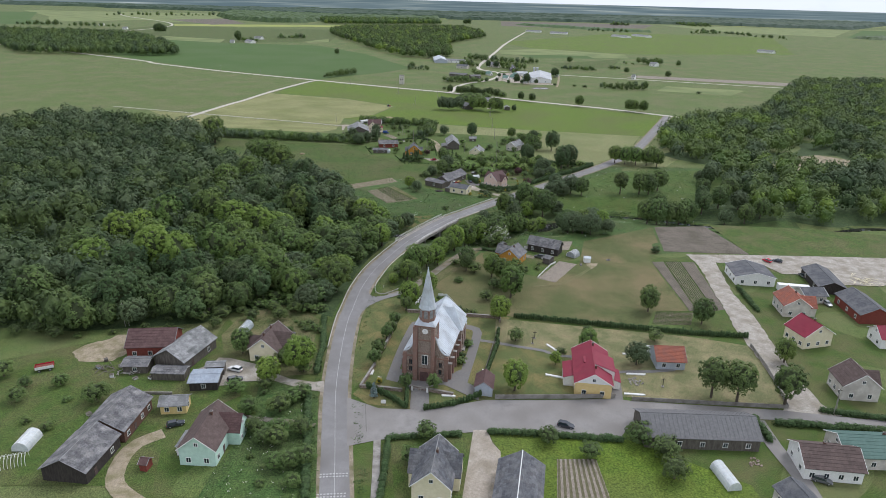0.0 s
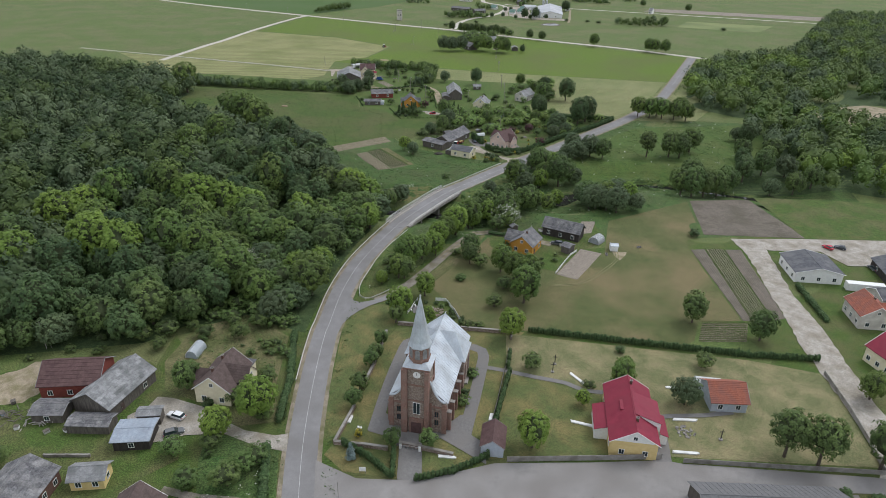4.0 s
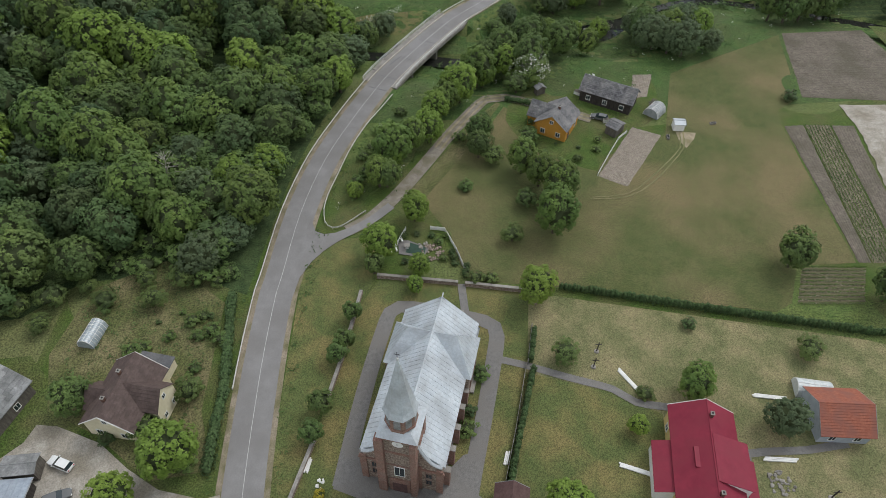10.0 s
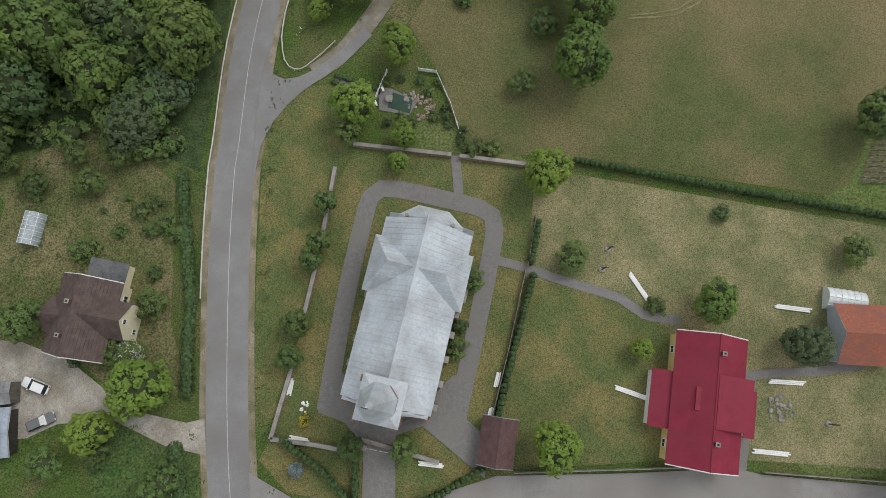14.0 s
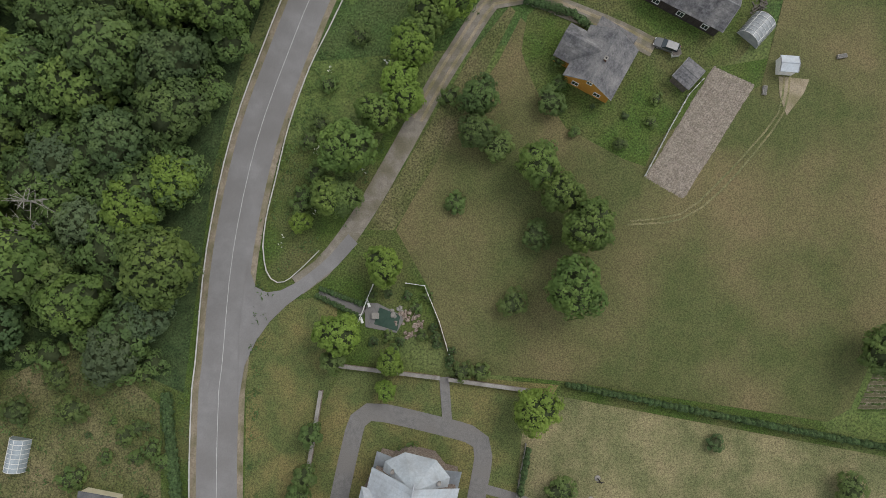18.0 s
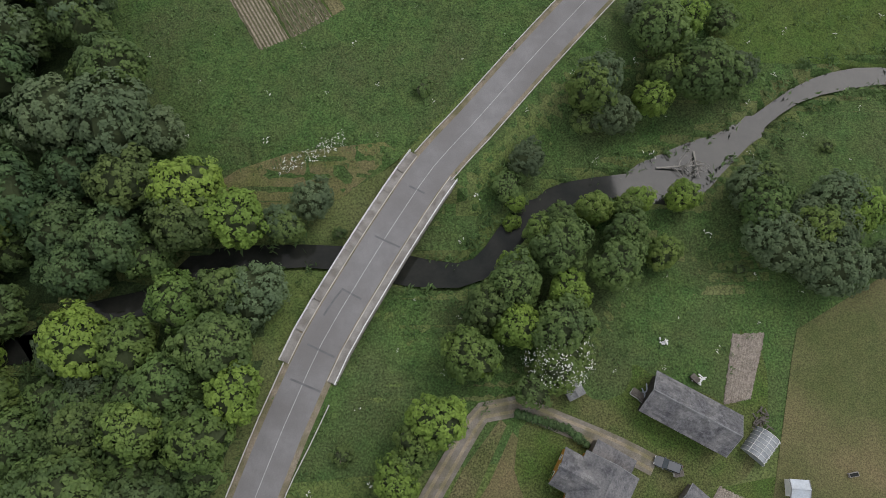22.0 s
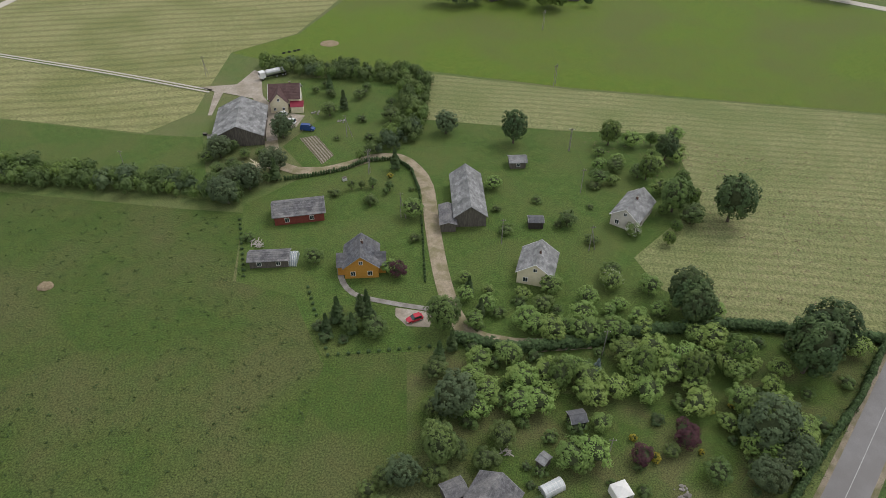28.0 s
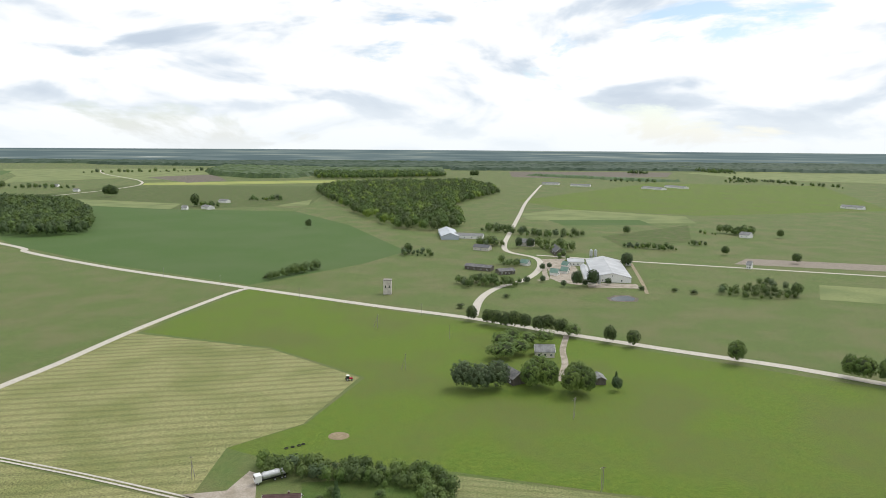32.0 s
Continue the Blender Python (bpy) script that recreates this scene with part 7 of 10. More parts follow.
part("roof_hatch", box(-1.9, -2.6, 6.25, 1.6, -1.5, 6.6, 0.05), "red_metal", rh)

bh, l, w, h, r = rg("brown_roof_house", (-53.4, 0.8), (-55.6, -11.6), 9.8, 4.0, 4.0, "cream", "brown_metal", "cream house with a steep brown metal roof", chimneys=((-2.0, -0.6), (3.2, -0.6)), wins=(3, 2), lap=0.5)
cross_gable(bh, -0.5, w / 2 + 2.8, 5.6, 4.6, 3.0, w, "cream", "brown_metal", over=0.2)
cross_gable(bh, 0.5, -w / 2 - 1.6, 5.0, 3.4, 2.6, w, "cream", "brown_metal", win=False)
lean_to(bh, -l / 2 - 3.5, -l / 2 - 0.02, w / 2 - 6.5, w / 2 - 0.5, 2.9, 2.6, "cream", "slate_dark")

gabled_l = rg("mint_house", (-58.6, -43.1), (-59.4, -58.5), 9.5, 4.4, 3.8, "mint", "brown_metal", "mint-green wooden house with a brown roof", chimneys=((-2.0, 0.5),), wins=(4, 2), lap=0.6)
cross_gable(gabled_l[0], -4.0, gabled_l[2] / 2 + 3.0, 6.0, 4.0, 3.2, gabled_l[2], "mint", "maroon_metal")
lean_to(gabled_l[0], -2.0, 4.0, -gabled_l[2] / 2, -gabled_l[2] / 2 - 2.2, 3.4, 2.6, "white", "slate_pale")
rg("long_barn", (-84.4, -34.9), (-85.3, -50.1), 11.5, 3.4, 3.2, "brown_brick", "slate", "long brick barn with a weathered slate roof", category="barn", wins=(4, 0), lap=0.8)
rg("black_barn", (-85.7, -50.5), (-87.2, -64.8), 11.5, 3.3, 3.1, "dark_wood", "slate", "long black tarred barn with a slate roof", category="barn", wins=(2, 0), lap=0.8, ridge="slate_pale")
rg("maroon_barn", (-98.0, -4.8), (-83.6, -3.4), 11.6, 3.6, 3.6, "red_wood", "maroon_metal", "dark red barn with a maroon metal roof", category="barn", wins=(3, 0), lap=0.9)
rg("grey_shed", (-77.4, -0.6), (-82.2, -16.2), 11.4, 3.2, 3.4, "grey_wood", "slate_pale", "weathered grey barn with a slate roof", category="barn", wins=(2, 0), lap=0.8)
rg("tin_shed", (-73.0, -23.8), (-64.6, -23.0), 7.6, 2.7, 0.6, "dark_wood", "tin_blue", "low shed with pale blue-grey roof sheets", category="shed", wins=(1, 0), door=False, seams=1.0)
gabled("front_shed", (-85.2, -22.0), (-75.4, -22.2), (-75.8, -17.4), 2.2, 0.7, "grey_wood", "slate", "low lean-to shed before the grey barn", category="shed", wins=(0, 0), door=False, over=0.2, lap=0.7)
rg("back_shed", (-70.6, -17.6), (-65.2, -17.0), 3.6, 2.9, 0.5, "grey_wood", "slate_pale", "narrow shed behind the tin roof", category="shed", wins=(0, 0), door=False, over=0.2)
rg("low_shed", (-95.0, -16.0), (-87.2, -15.8), 6.2, 2.5, 0.9, "grey_wood", "slate", "low grey farm shed", category="shed", wins=(1, 0), door=False)
rg("garden_house", (-76.6, -36.0), (-69.2, -35.2), 5.6, 2.6, 1.6, "yellow_paint", "slate_pale", "small cream outbuilding with a pale slate roof", category="shed", wins=(2, 1))
rg("red_hut", (-72.2, -59.0), (-70.0, -59.3), 3.0, 1.9, 1.0, "red_wood", "maroon_metal", "small dark red garden hut", category="hut", wins=(0, 0), door=False, over=0.25)
sh = rg("cream_house", (-2.6, -56.7), (-4.5, -70.2), 9.5, 4.6, 4.4, "cream", "slate_dark", "cream rendered house with a dark slate roof", chimneys=((-0.6, 0.4),), wins=(3, 2), lap=0.6, ridge="slate_pale")
cross_gable(sh[0], -2.2, sh[2] / 2 + 1.6, 7.0, 4.2, 3.6, sh[2], "cream", "slate_dark")
cross_gable(sh[0], -2.2, -sh[2] / 2 - 1.6, 7.0, 4.2, 3.6, sh[2], "cream", "slate_dark")
rg("dark_barn", (16.8, -59.4), (12.3, -82.5), 11.0, 3.4, 3.4, "plaster", "slate_dark", "barn with a dark slate roof and white ridge", category="barn", wins=(3, 0), lap=0.8, ridge="white")
rg("street_barn", (49.0, -43.0), (78.4, -44.0), 12.5, 3.3, 3.1, "grey_wood", "asphalt_dark", "long weathered barn with a smooth dark grey roof", category="barn", wins=(5, 0), seams=1.1)
rg("white_house", (83.9, -54.7), (97.9, -56.3), 11.0, 3.4, 3.2, "white", "brown_metal", "white house with a brown metal roof", chimneys=((-1.0, 0.3),), wins=(4, 2), lap=0.8)
rg("green_roof_house", (95.7, -50.6), (114.6, -51.5), 11.0, 3.4, 3.0, "plaster", "green_metal", "house with a green metal roof", chimneys=((2.0, 0.3),), wins=(4, 2), lap=0.8)
rg("corner_shed", (76.8, -65.2), (78.2, -75.1), 8.0, 3.0, 2.2, "plaster", "slate_dark", "shed with a dark roof beside the lane", category="shed", wins=(2, 1))
rg("flat_white_house", (125.0, 67.6), (123.6, 53.0), 16.0, 3.6, 2.0, "white", "slate_dark", "white house with a low dark roof", wins=(3, 3))
rg("dark_shed", (154.0, 66.0), (150.4, 46.0), 11.0, 3.0, 2.2, "dark_wood", "slate_dark", "dark wooden shed with a slate roof", category="shed", wins=(2, 0))
rg("red_barn", (153.2, 39.6), (152.0, 21.0), 12.0, 3.4, 3.0, "red_wood", "slate_dark", "red wooden barn with a dark slate roof", category="barn", wins=(3, 0))
th = rg("tile_house", (127.3, 37.0), (126.0, 25.5), 10.0, 4.2, 3.4, "plaster", "red_tile", "pale house with an orange tile roof", chimneys=((0.5, 0.3),), wins=(3, 2), lap=0.5)
cross_gable(th[0], 1.0, th[2] / 2 + 2.5, 6.5, 3.8, 3.0, th[2], "plaster", "red_tile")
rg("grey_garage", (134.6, 41.6), (144.0, 42.1), 8.6, 3.0, 2.0, "plaster", "slate_dark", "garage with a dark slate roof", category="garage", wins=(2, 1))
rg("crimson_house", (119.4, 13.0), (121.8, 3.6), 12.0, 4.4, 3.8, "cream", "red_metal", "cream house with a crimson metal roof", chimneys=((1.0, 0.3),), wins=(3, 3))
rg("crimson_shed", (142.6, 8.2), (152.4, 7.4), 9.0, 3.4, 3.0, "white", "red_metal", "white house with a crimson roof", wins=(2, 2))
mh = rg("mansard_house", (118.2, -17.4), (117.2, -27.0), 11.0, 4.4, 4.2, "plaster", "brown_metal", "grey house with a steep brown roof", wins=(3, 2), lap=0.7)
cross_gable(mh[0], -1.0, mh[2] / 2 + 1.2, 5.5, 4.0, 3.2, mh[2], "plaster", "brown_metal")
rg("tile_shed", (63.7, -6.9), (73.1, -7.3), 9.5, 2.8, 3.0, "blue_grey", "red_tile", "blue-grey shed with an old red tile roof", category="shed", wins=(2, 0), lap=0.45)
rg("gate_hut", (11.0, -20.2), (9.9, -27.5), 5.6, 2.6, 2.0, "blue_grey", "maroon_metal", "blue-grey hut with a maroon roof at the church gate", category="hut", wins=(0, 0), lap=0.7, over=0.3)

# ---------------------------------------------------------------- farm by the track
fh, l, w, h, r = rg("ochre_farmhouse", (31.6, 79.4), (27.0, 71.0), 9.0, 3.4, 3.3, "orange_wood", "slate", "ochre wooden farmhouse with a patched slate roof", chimneys=((0.6, 0.3),), wins=(2, 2), lap=0.45, gable_mat="orange_wood", over=0.4)
cross_gable(fh, -0.6, -w / 2 - 3.2, 5.6, 3.4, 2.8, w, "orange_wood", "slate", win=True)
lean_to(fh, -l / 2 - 2.6, -l / 2 - 0.02, -w / 2 + 0.5, w / 2 - 1.0, 3.2, 2.6, "grey_wood", "slate")
gabled("farm_barn", (36.5, 87.6), (49.5, 80.5), (53.2, 86.7), 3.2, 3.0, "dark_wood", "slate", "long low weathered barn with a slate roof", category="barn", wins=(3, 0), lap=0.45, ridge="slate_pale")
gabled("grey_hut", (41.4, 73.3), (44.0, 71.0), (46.6, 74.5), 2.4, 0.8, "grey_wood", "slate", "small hut with grey roof sheets", category="hut", wins=(0, 0), door=False, over=0.2, lap=0.6)
gabled("hay_hut", (59.7, 77.2), (62.7, 77.0), (62.4, 74.2), 2.0, 0.5, "white", "tin", "small pale hut on the pasture", category="hut", wins=(0, 0), door=False, over=0.15)
rg("fruit_hut", (26.2, 91.5), (27.0, 89.9), 3.0, 1.9, 0.8, "grey_wood", "slate_pale", "little grey shed under the trees", category="hut", wins=(0, 0), door=False, over=0.2)

# ---------------------------------------------------------------- farm with the pink house
rg("field_barn", (11.2, 212.2), (-0.6, 192.2), 9.0, 3.0, 2.8, "grey_wood", "slate", "long grey barn with a patched slate roof", category="barn", wins=(3, 0), lap=0.6)
gabled("barn_annex", (-11.0, 192.8), (-0.4, 185.1), (3.3, 191.0), 3.0, 0.9, "grey_wood", "slate", "low slate-roofed barn annex", category="barn", wins=(1, 0), lap=0.6, door=False)
gabled("garage", (3.3, 178.2), (13.2, 172.8), (16.7, 179.6), 3.4, 1.6, "cream", "slate_dark", "cream garage with a dark slate roof", category="garage", wins=(2, 1), lap=0.6)
rg("garage_annex", (2.6, 179.6), (4.9, 183.5), 3.5, 1.9, 0.5, "grey_wood", "slate_pale", "low lean-to beside the garage", category="shed", wins=(0, 0), door=False, over=0.1)
ph, l, w, h, r = rg("pink_house", (28.0, 191.2), (35.3, 199.2), 10.0, 4.4, 4.2, "pink_plaster", "maroon_metal", "pale pink house with a steep maroon roof", chimneys=((-0.5, 0.5), (2.0, 0.8)), wins=(3, 3), lap=0.45)
cross_gable(ph, 0.3, w / 2 + 2.0, 6.4, 4.2, 3.4, w, "pink_plaster", "maroon_metal")
cross_gable(ph, 0.8, -w / 2 - 1.4, 5.4, 4.2, 3.0, w, "pink_plaster", "maroon_metal")
rg("barn_shed", (0.6, 210.3), (4.5, 212.1), 4.0, 2.3, 0.7, "grey_wood", "slate", "low shed behind the barn", category="shed", wins=(0, 0), door=False, over=0.2)
rg("garden_shed", (18.9, 218.3), (20.3, 217.0), 2.8, 2.0, 0.5, "grey_wood", "slate_pale", "little garden shed with pale roof", category="shed", wins=(0, 0), door=False, over=0.15)
rg("orchard_shed", (25.7, 226.7), (29.0, 227.4), 3.4, 2.2, 0.8, "dark_wood", "slate_dark", "dark shed among the orchard trees", category="shed", wins=(0, 0), door=False, over=0.2)

# ---------------------------------------------------------------- hamlet
yh, l, w, h, r = rg("yellow_house", (-20.4, 280.0), (-19.7, 270.3), 9.4, 3.4, 3.8, "orange_wood", "slate_dark", "ochre yellow house with a dark roof", chimneys=((-1.0, 0.3),), wins=(2, 2), lap=0.6)
cross_gable(yh, 0.5, -w / 2 - 1.8, 5.0, 3.0, 2.2, w, "orange_wood", "slate_dark", win=False)
cross_gable(yh, 0.5, w / 2 + 1.8, 4.6, 3.0, 2.2, w, "orange_wood", "slate_dark", win=False)
rg("red_door_shed", (-47.0, 296.0), (-32.8, 298.8), 8.5, 2.8, 2.0, "red_wood", "slate", "long low shed with dark red doors", category="shed", wins=(2, 0), lap=0.7)
rg("glass_shed", (-49.3, 276.2), (-38.7, 277.0), 5.0, 2.3, 1.1, "grey_wood", "slate", "low potting shed with slate roof", category="shed", wins=(2, 0), lap=0.6, door=False)
rg("hamlet_barn", (7.4, 314.1), (8.4, 292.0), 9.6, 3.4, 3.6, "grey_wood", "slate_pale", "tall weathered barn with a pale slate roof", category="barn", wins=(2, 0), lap=0.8)
rg("barn_lean_to", (1.9, 299.2), (2.2, 289.6), 5.0, 2.6, 0.8, "grey_wood", "slate", "low annex beside the barn", category="shed", wins=(0, 0), door=False)
rg("cream_cottage", (26.0, 277.8), (23.2, 267.8), 9.6, 3.6, 3.4, "cream", "slate_pale", "cream cottage with a pale slate roof", chimneys=((0.0, 0.4),), wins=(3, 2), lap=0.7)
rg("grey_cottage", (58.0, 302.4), (50.5, 291.6), 8.6, 3.4, 3.2, "plaster", "slate_pale", "grey rendered cottage with a slate roof", chimneys=((-0.5, 0.4),), wins=(2, 2), lap=0.7)
rg("small_hut", (21.4, 324.6), (27.1, 325.0), 5.0, 2.2, 1.2, "grey_wood", "slate_pale", "small weathered hut in the grass", category="hut", wins=(1, 0), door=False)
rg("black_shed", (24.4, 293.2), (28.7, 293.2), 3.6, 2.1, 0.5, "dark_wood", "slate_dark", "small black garden shed", category="shed", wins=(0, 0), door=False, over=0.15)
rg("truck_barn", (-69.1, 356.8), (-66.0, 335.1), 17.0, 3.4, 4.0, "grey_wood", "slate_pale", "wide grey farm barn with a pale roof", category="barn", wins=(2, 0), lap=0.9)
fm, l, w, h, r = rg("farm_house", (-61.7, 365.5), (-50.4, 366.6), 10.0, 4.2, 3.6, "cream", "maroon_metal", "cream farmhouse with a maroon roof", chimneys=((2.0, 0.3),), wins=(4, 2), lap=0.6)
cross_gable(fm, -1.8, -w / 2 - 2.5, 6.0, 4.0, 3.4, w, "cream", "maroon_metal")
lean_to(fm, 2.2, 6.5, -w / 2, -w / 2 - 3.0, 3.2, 2.5, "cream", "red_metal")

# ---------------------------------------------------------------- far farms
rg("dairy_barn", (147.0, 806.0), (134.0, 718.0), 32.0, 4.2, 3.6, "white", "tin_white", "large low white dairy barn with a metal roof", category="barn", wins=(8, 2), door=True, over=0.6)
rg("dairy_wing", (112.0, 802.0), (128.0, 800.0), 14.0, 3.8, 2.2, "white", "tin_white", "white wing of the dairy farm", category="barn", wins=(4, 0), door=False)
rg("dairy_shed", (122.6, 778.0), (113.0, 709.5), 6.4, 3.6, 1.4, "white", "tin_white", "long white dairy shed", category="barn", wins=(6, 0), door=False)
for a, b, wd in (((68.0, 800.0), (75.0, 794.0), 7.0), ((88.0, 752.0), (95.0, 748.0), 7.0), ((99.0, 760.0), (105.0, 756.0), 6.5), ((106.0, 790.0), (111.0, 784.0), 6.0), ((172.0, 806.0), (170.0, 798.0), 6.0)):
    rg("field_hut", a, b, wd, 2.2, 3.4, "white", "tin_green", "small steep-roofed green hut with white gables", category="hut", wins=(0, 1), door=False, group="green huts of the dairy farm")
for q in ((142.0, 832.0), (146.5, 832.0), (115.5, 704.0), (119.5, 704.0)):
    si = thing("feed_silo", Matrix.Translation((*q, 0)), "tall pale metal feed silo on legs", "silo", "feed silos of the dairy farm")
    part("tank", cone(1.6, 1.6, 5.6, 16, Matrix.Translation((0, 0, 3.702))), "tin_white", si)
    part("hopper", cone(0.4, 1.6, 2.2, 16, Matrix.Translation((0, 0, 1.5))), "tin_white", si)
    part("roof", cone(1.65, 0.3, 0.9, 16, Matrix.Translation((0, 0, 9.304))), "tin", si)
    for k in range(4):
        lb = bm_new()
        ang = math.pi * (0.25 + 0.5 * k)
        bar(lb, (1.5 * math.cos(ang), 1.5 * math.sin(ang), 0), (1.5 * math.cos(ang), 1.5 * math.sin(ang), 3.7), 0.09)
        part("leg", lb, "tin", si)
rg("grain_shed", (-1.6, 1033.8), (2.6, 966.0), 22.0, 4.0, 4.0, "blue_grey", "tin", "grey metal farm shed", category="barn", wins=(2, 0), door=False)
rg("long_shed", (8.5, 986.9), (43.6, 978.0), 14.0, 3.5, 2.5, "white", "slate_pale", "long pale farm shed", category="barn", wins=(4, 0), door=False)
rg("ruined_barn", (28.2, 892.4), (44.9, 884.8), 12.0, 3.5, 2.5, "plaster", "slate_dark", "old dark-roofed farm building", category="barn", wins=(3, 0), door=False)
rg("old_barn", (14.6, 777.8), (38.2, 767.0), 10.0, 3.2, 1.8, "grey_wood", "slate", "ruined grey farm building", category="barn", wins=(4, 0), door=False)
rg("old_barn", (40.9, 750.4), (55.5, 756.3), 10.0, 3.2, 1.8, "grey_wood", "slate", "ruined grey farm building", category="barn", wins=(4, 0), door=False)
rg("far_house", (80.2, 925.3), (97.1, 916.8), 11.0, 4.0, 4.0, "plaster", "slate_pale", "grey house at the far farm", wins=(4, 2), door=False)
rg("far_house", (114.3, 882.7), (114.6, 850.9), 11.0, 3.6, 4.4, "grey_wood", "slate_dark", "dark farmhouse among trees", wins=(3, 2), door=False)
rg("stead_house", (41.7, 524.0), (52.5, 523.5), 9.0, 3.0, 3.0, "plaster", "slate_pale", "farmstead house among trees", wins=(3, 2), door=False)
rg("stead_barn", (24.1, 488.6), (29.0, 479.1), 9.0, 3.0, 3.0, "grey_wood", "slate", "farmstead barn among trees", category="barn", wins=(2, 0), door=False)
rg("stead_shed", (66.6, 486.9), (66.8, 479.1), 6.0, 2.6, 1.4, "grey_wood", "slate_pale", "farmstead shed beside a tree", category="shed", wins=(1, 0), door=False)
for a, b, wd in (((-60.5, 1327.0), (-48.6, 1327.9), 16), ((-9.2, 1508.2), (4.3, 1480.8), 14), ((-458.0, 1319.3), (-448.5, 1320.0), 12), ((-427.7, 1344.2), (-408.4, 1323.0), 14), ((373.1, 1008.7), (381.1, 998.0), 12), ((278.2, 787.7), (282.1, 784.8), 9),
                 ((-441.9, 1471.0), (-422.4, 1458.6), 12), ((759.9, 1434.9), (781.2, 1400.5), 14), ((-1027.0, 1914.3), (-1014.5, 1915.8), 16), ((-879.3, 1741.3), (-866.7, 1742.7), 14), ((557.6, 2012.6), (588.3, 1939.8), 20), ((642.7, 2077.2), (671.0, 1999.3), 20), ((370.2, 2102.2), (423.0, 2079.5), 16), ((300.5, 2185.8), (347.6, 2160.1), 16)):
    rg("distant_house", a, b, wd, 3.6, 3.4, "white", "slate_pale", "distant pale farm building among fields", wins=(2, 0), door=False)
tw = thing("water_tower", Matrix.Translation((*(-49.1, 671.2), 0)), "square grey brick water tower in a field", "tower")
part("shaft", box(-3, -3, 0, 3, 3, 10.5, 0.1), "plaster", tw)
part("cap", box(-3.3, -3.3, 10.502, 3.3, 3.3, 11.1, 0.1), "concrete", tw)
for k in (-1, 1):
    part("window", box(k * 1.4 - 0.4, -3.06, 5, k * 1.4 + 0.4, -3.002, 7), "pane", tw)


# ---------------------------------------------------------------- church
ch = thing("church", Matrix.Translation((-6.5, -18.7, 0)) @ Matrix.Rotation(radians(-12.8), 4, "Z"), "fieldstone and red brick church with a pale tin roof and spire", "church")
NAVE_L, NAVE_W, EAVE, RIDGE = 28.0, 12.7, 8.6, 14.1


def turned(bm, m):
    bmesh.ops.transform(bm, matrix=m, verts=bm.verts[:])
    return bm


ALONG = Matrix.Translation((0, NAVE_L / 2 + 0.25, 0)) @ Matrix.Rotation(math.pi / 2, 4, "Z")
part("nave_wall", turned(gable_wall(NAVE_L - 1.2, NAVE_W, EAVE, RIDGE - EAVE - 0.1, -0.4), ALONG), "fieldstone", ch, "rough fieldstone wall")
for s in (-1, 1):
    part("roof", turned(roof_slope(NAVE_L - 1.3, NAVE_W, EAVE, RIDGE - EAVE, s, 0.5, seams=0.85), ALONG), "tin", ch, "pale standing-seam tin roof")
rb = bmesh.new()
bar(rb, (0, 1.0, RIDGE + 0.16), (0, NAVE_L + 0.9, RIDGE + 0.16), 0.12, seg=8)
part("ridge_cap", rb, "tin", ch)
part("plinth", box(-NAVE_W / 2 - 0.15, 0.9, -0.4, NAVE_W / 2 + 0.15, NAVE_L, 0.7, 0.05), "concrete", ch)
# transepts: shallow gabled arms with hipped tin roofs
for s in (-1, 1):
    m = Matrix.Translation((0, 20.6, 0)) @ Matrix.Rotation(0 if s > 0 else math.pi, 4, "Z")
    part("transept", turned(box(4.0, -4.2, -0.4, NAVE_W / 2 + 1.0, 4.2, EAVE, 0.03), m), "fieldstone", ch)
    bm = bmesh.new()
    e, z0, zr = NAVE_W / 2 + 1.35, EAVE - 0.1, RIDGE - 0.05
    vs = [bm.verts.new(p) for p in ((e, -4.4, z0), (e, 4.4, z0), (e - 3.5, 0, zr), (0.1, 0, zr), (0.1, -4.4, z0), (0.1, 4.4, z0))]
    for f in ((0, 1, 2), (0, 2, 3, 4), (1, 5, 3, 2), (3, 5, 4), (0, 4, 5, 1)):
        bm.faces.new([vs[k] for k in f])
    bmesh.ops.recalc_face_normals(bm, faces=bm.faces[:])
    tr = part("transept_roof", turned(bm, m), "tin", ch)
    for k in range(-5, 6):
        bm = bmesh.new()
        y = k * 0.8
        t = abs(y) / 4.4
        bar(bm, (e, y, z0 + 0.02), (e - 3.5 * (1 - t), y, z0 + 0.02 + (zr - z0) * (1 - t)), 0.035, seg=4)
        if 1 - t > 0.05:
            part("seam", turned(bm, m), "tin", tr)
    for side in (-1, 1):
        for k in range(1, 7):
            u = k / 7
            bm = bmesh.new()
            bar(bm, (e - 3.5 * u if u < 1 else e - 3.5, side * 4.4 * (1 - u), z0 + 0.02 + (zr - z0) * u), (max(0.1, e - 0.9 - (e - 1.0) * u), side * 4.4 * (1 - u), z0 + 0.02 + (zr - z0) * u), 0.03, seg=4)
            part("seam", turned(bm, m), "tin", tr)
    for k in (-2.0, 2.0):
        w2 = window(ch, m @ Matrix.Translation((NAVE_W / 2 + 1.03, k, 4.2)) @ Matrix.Rotation(-math.pi / 2, 4, "Z"), 1.2, 4.2, "brick")
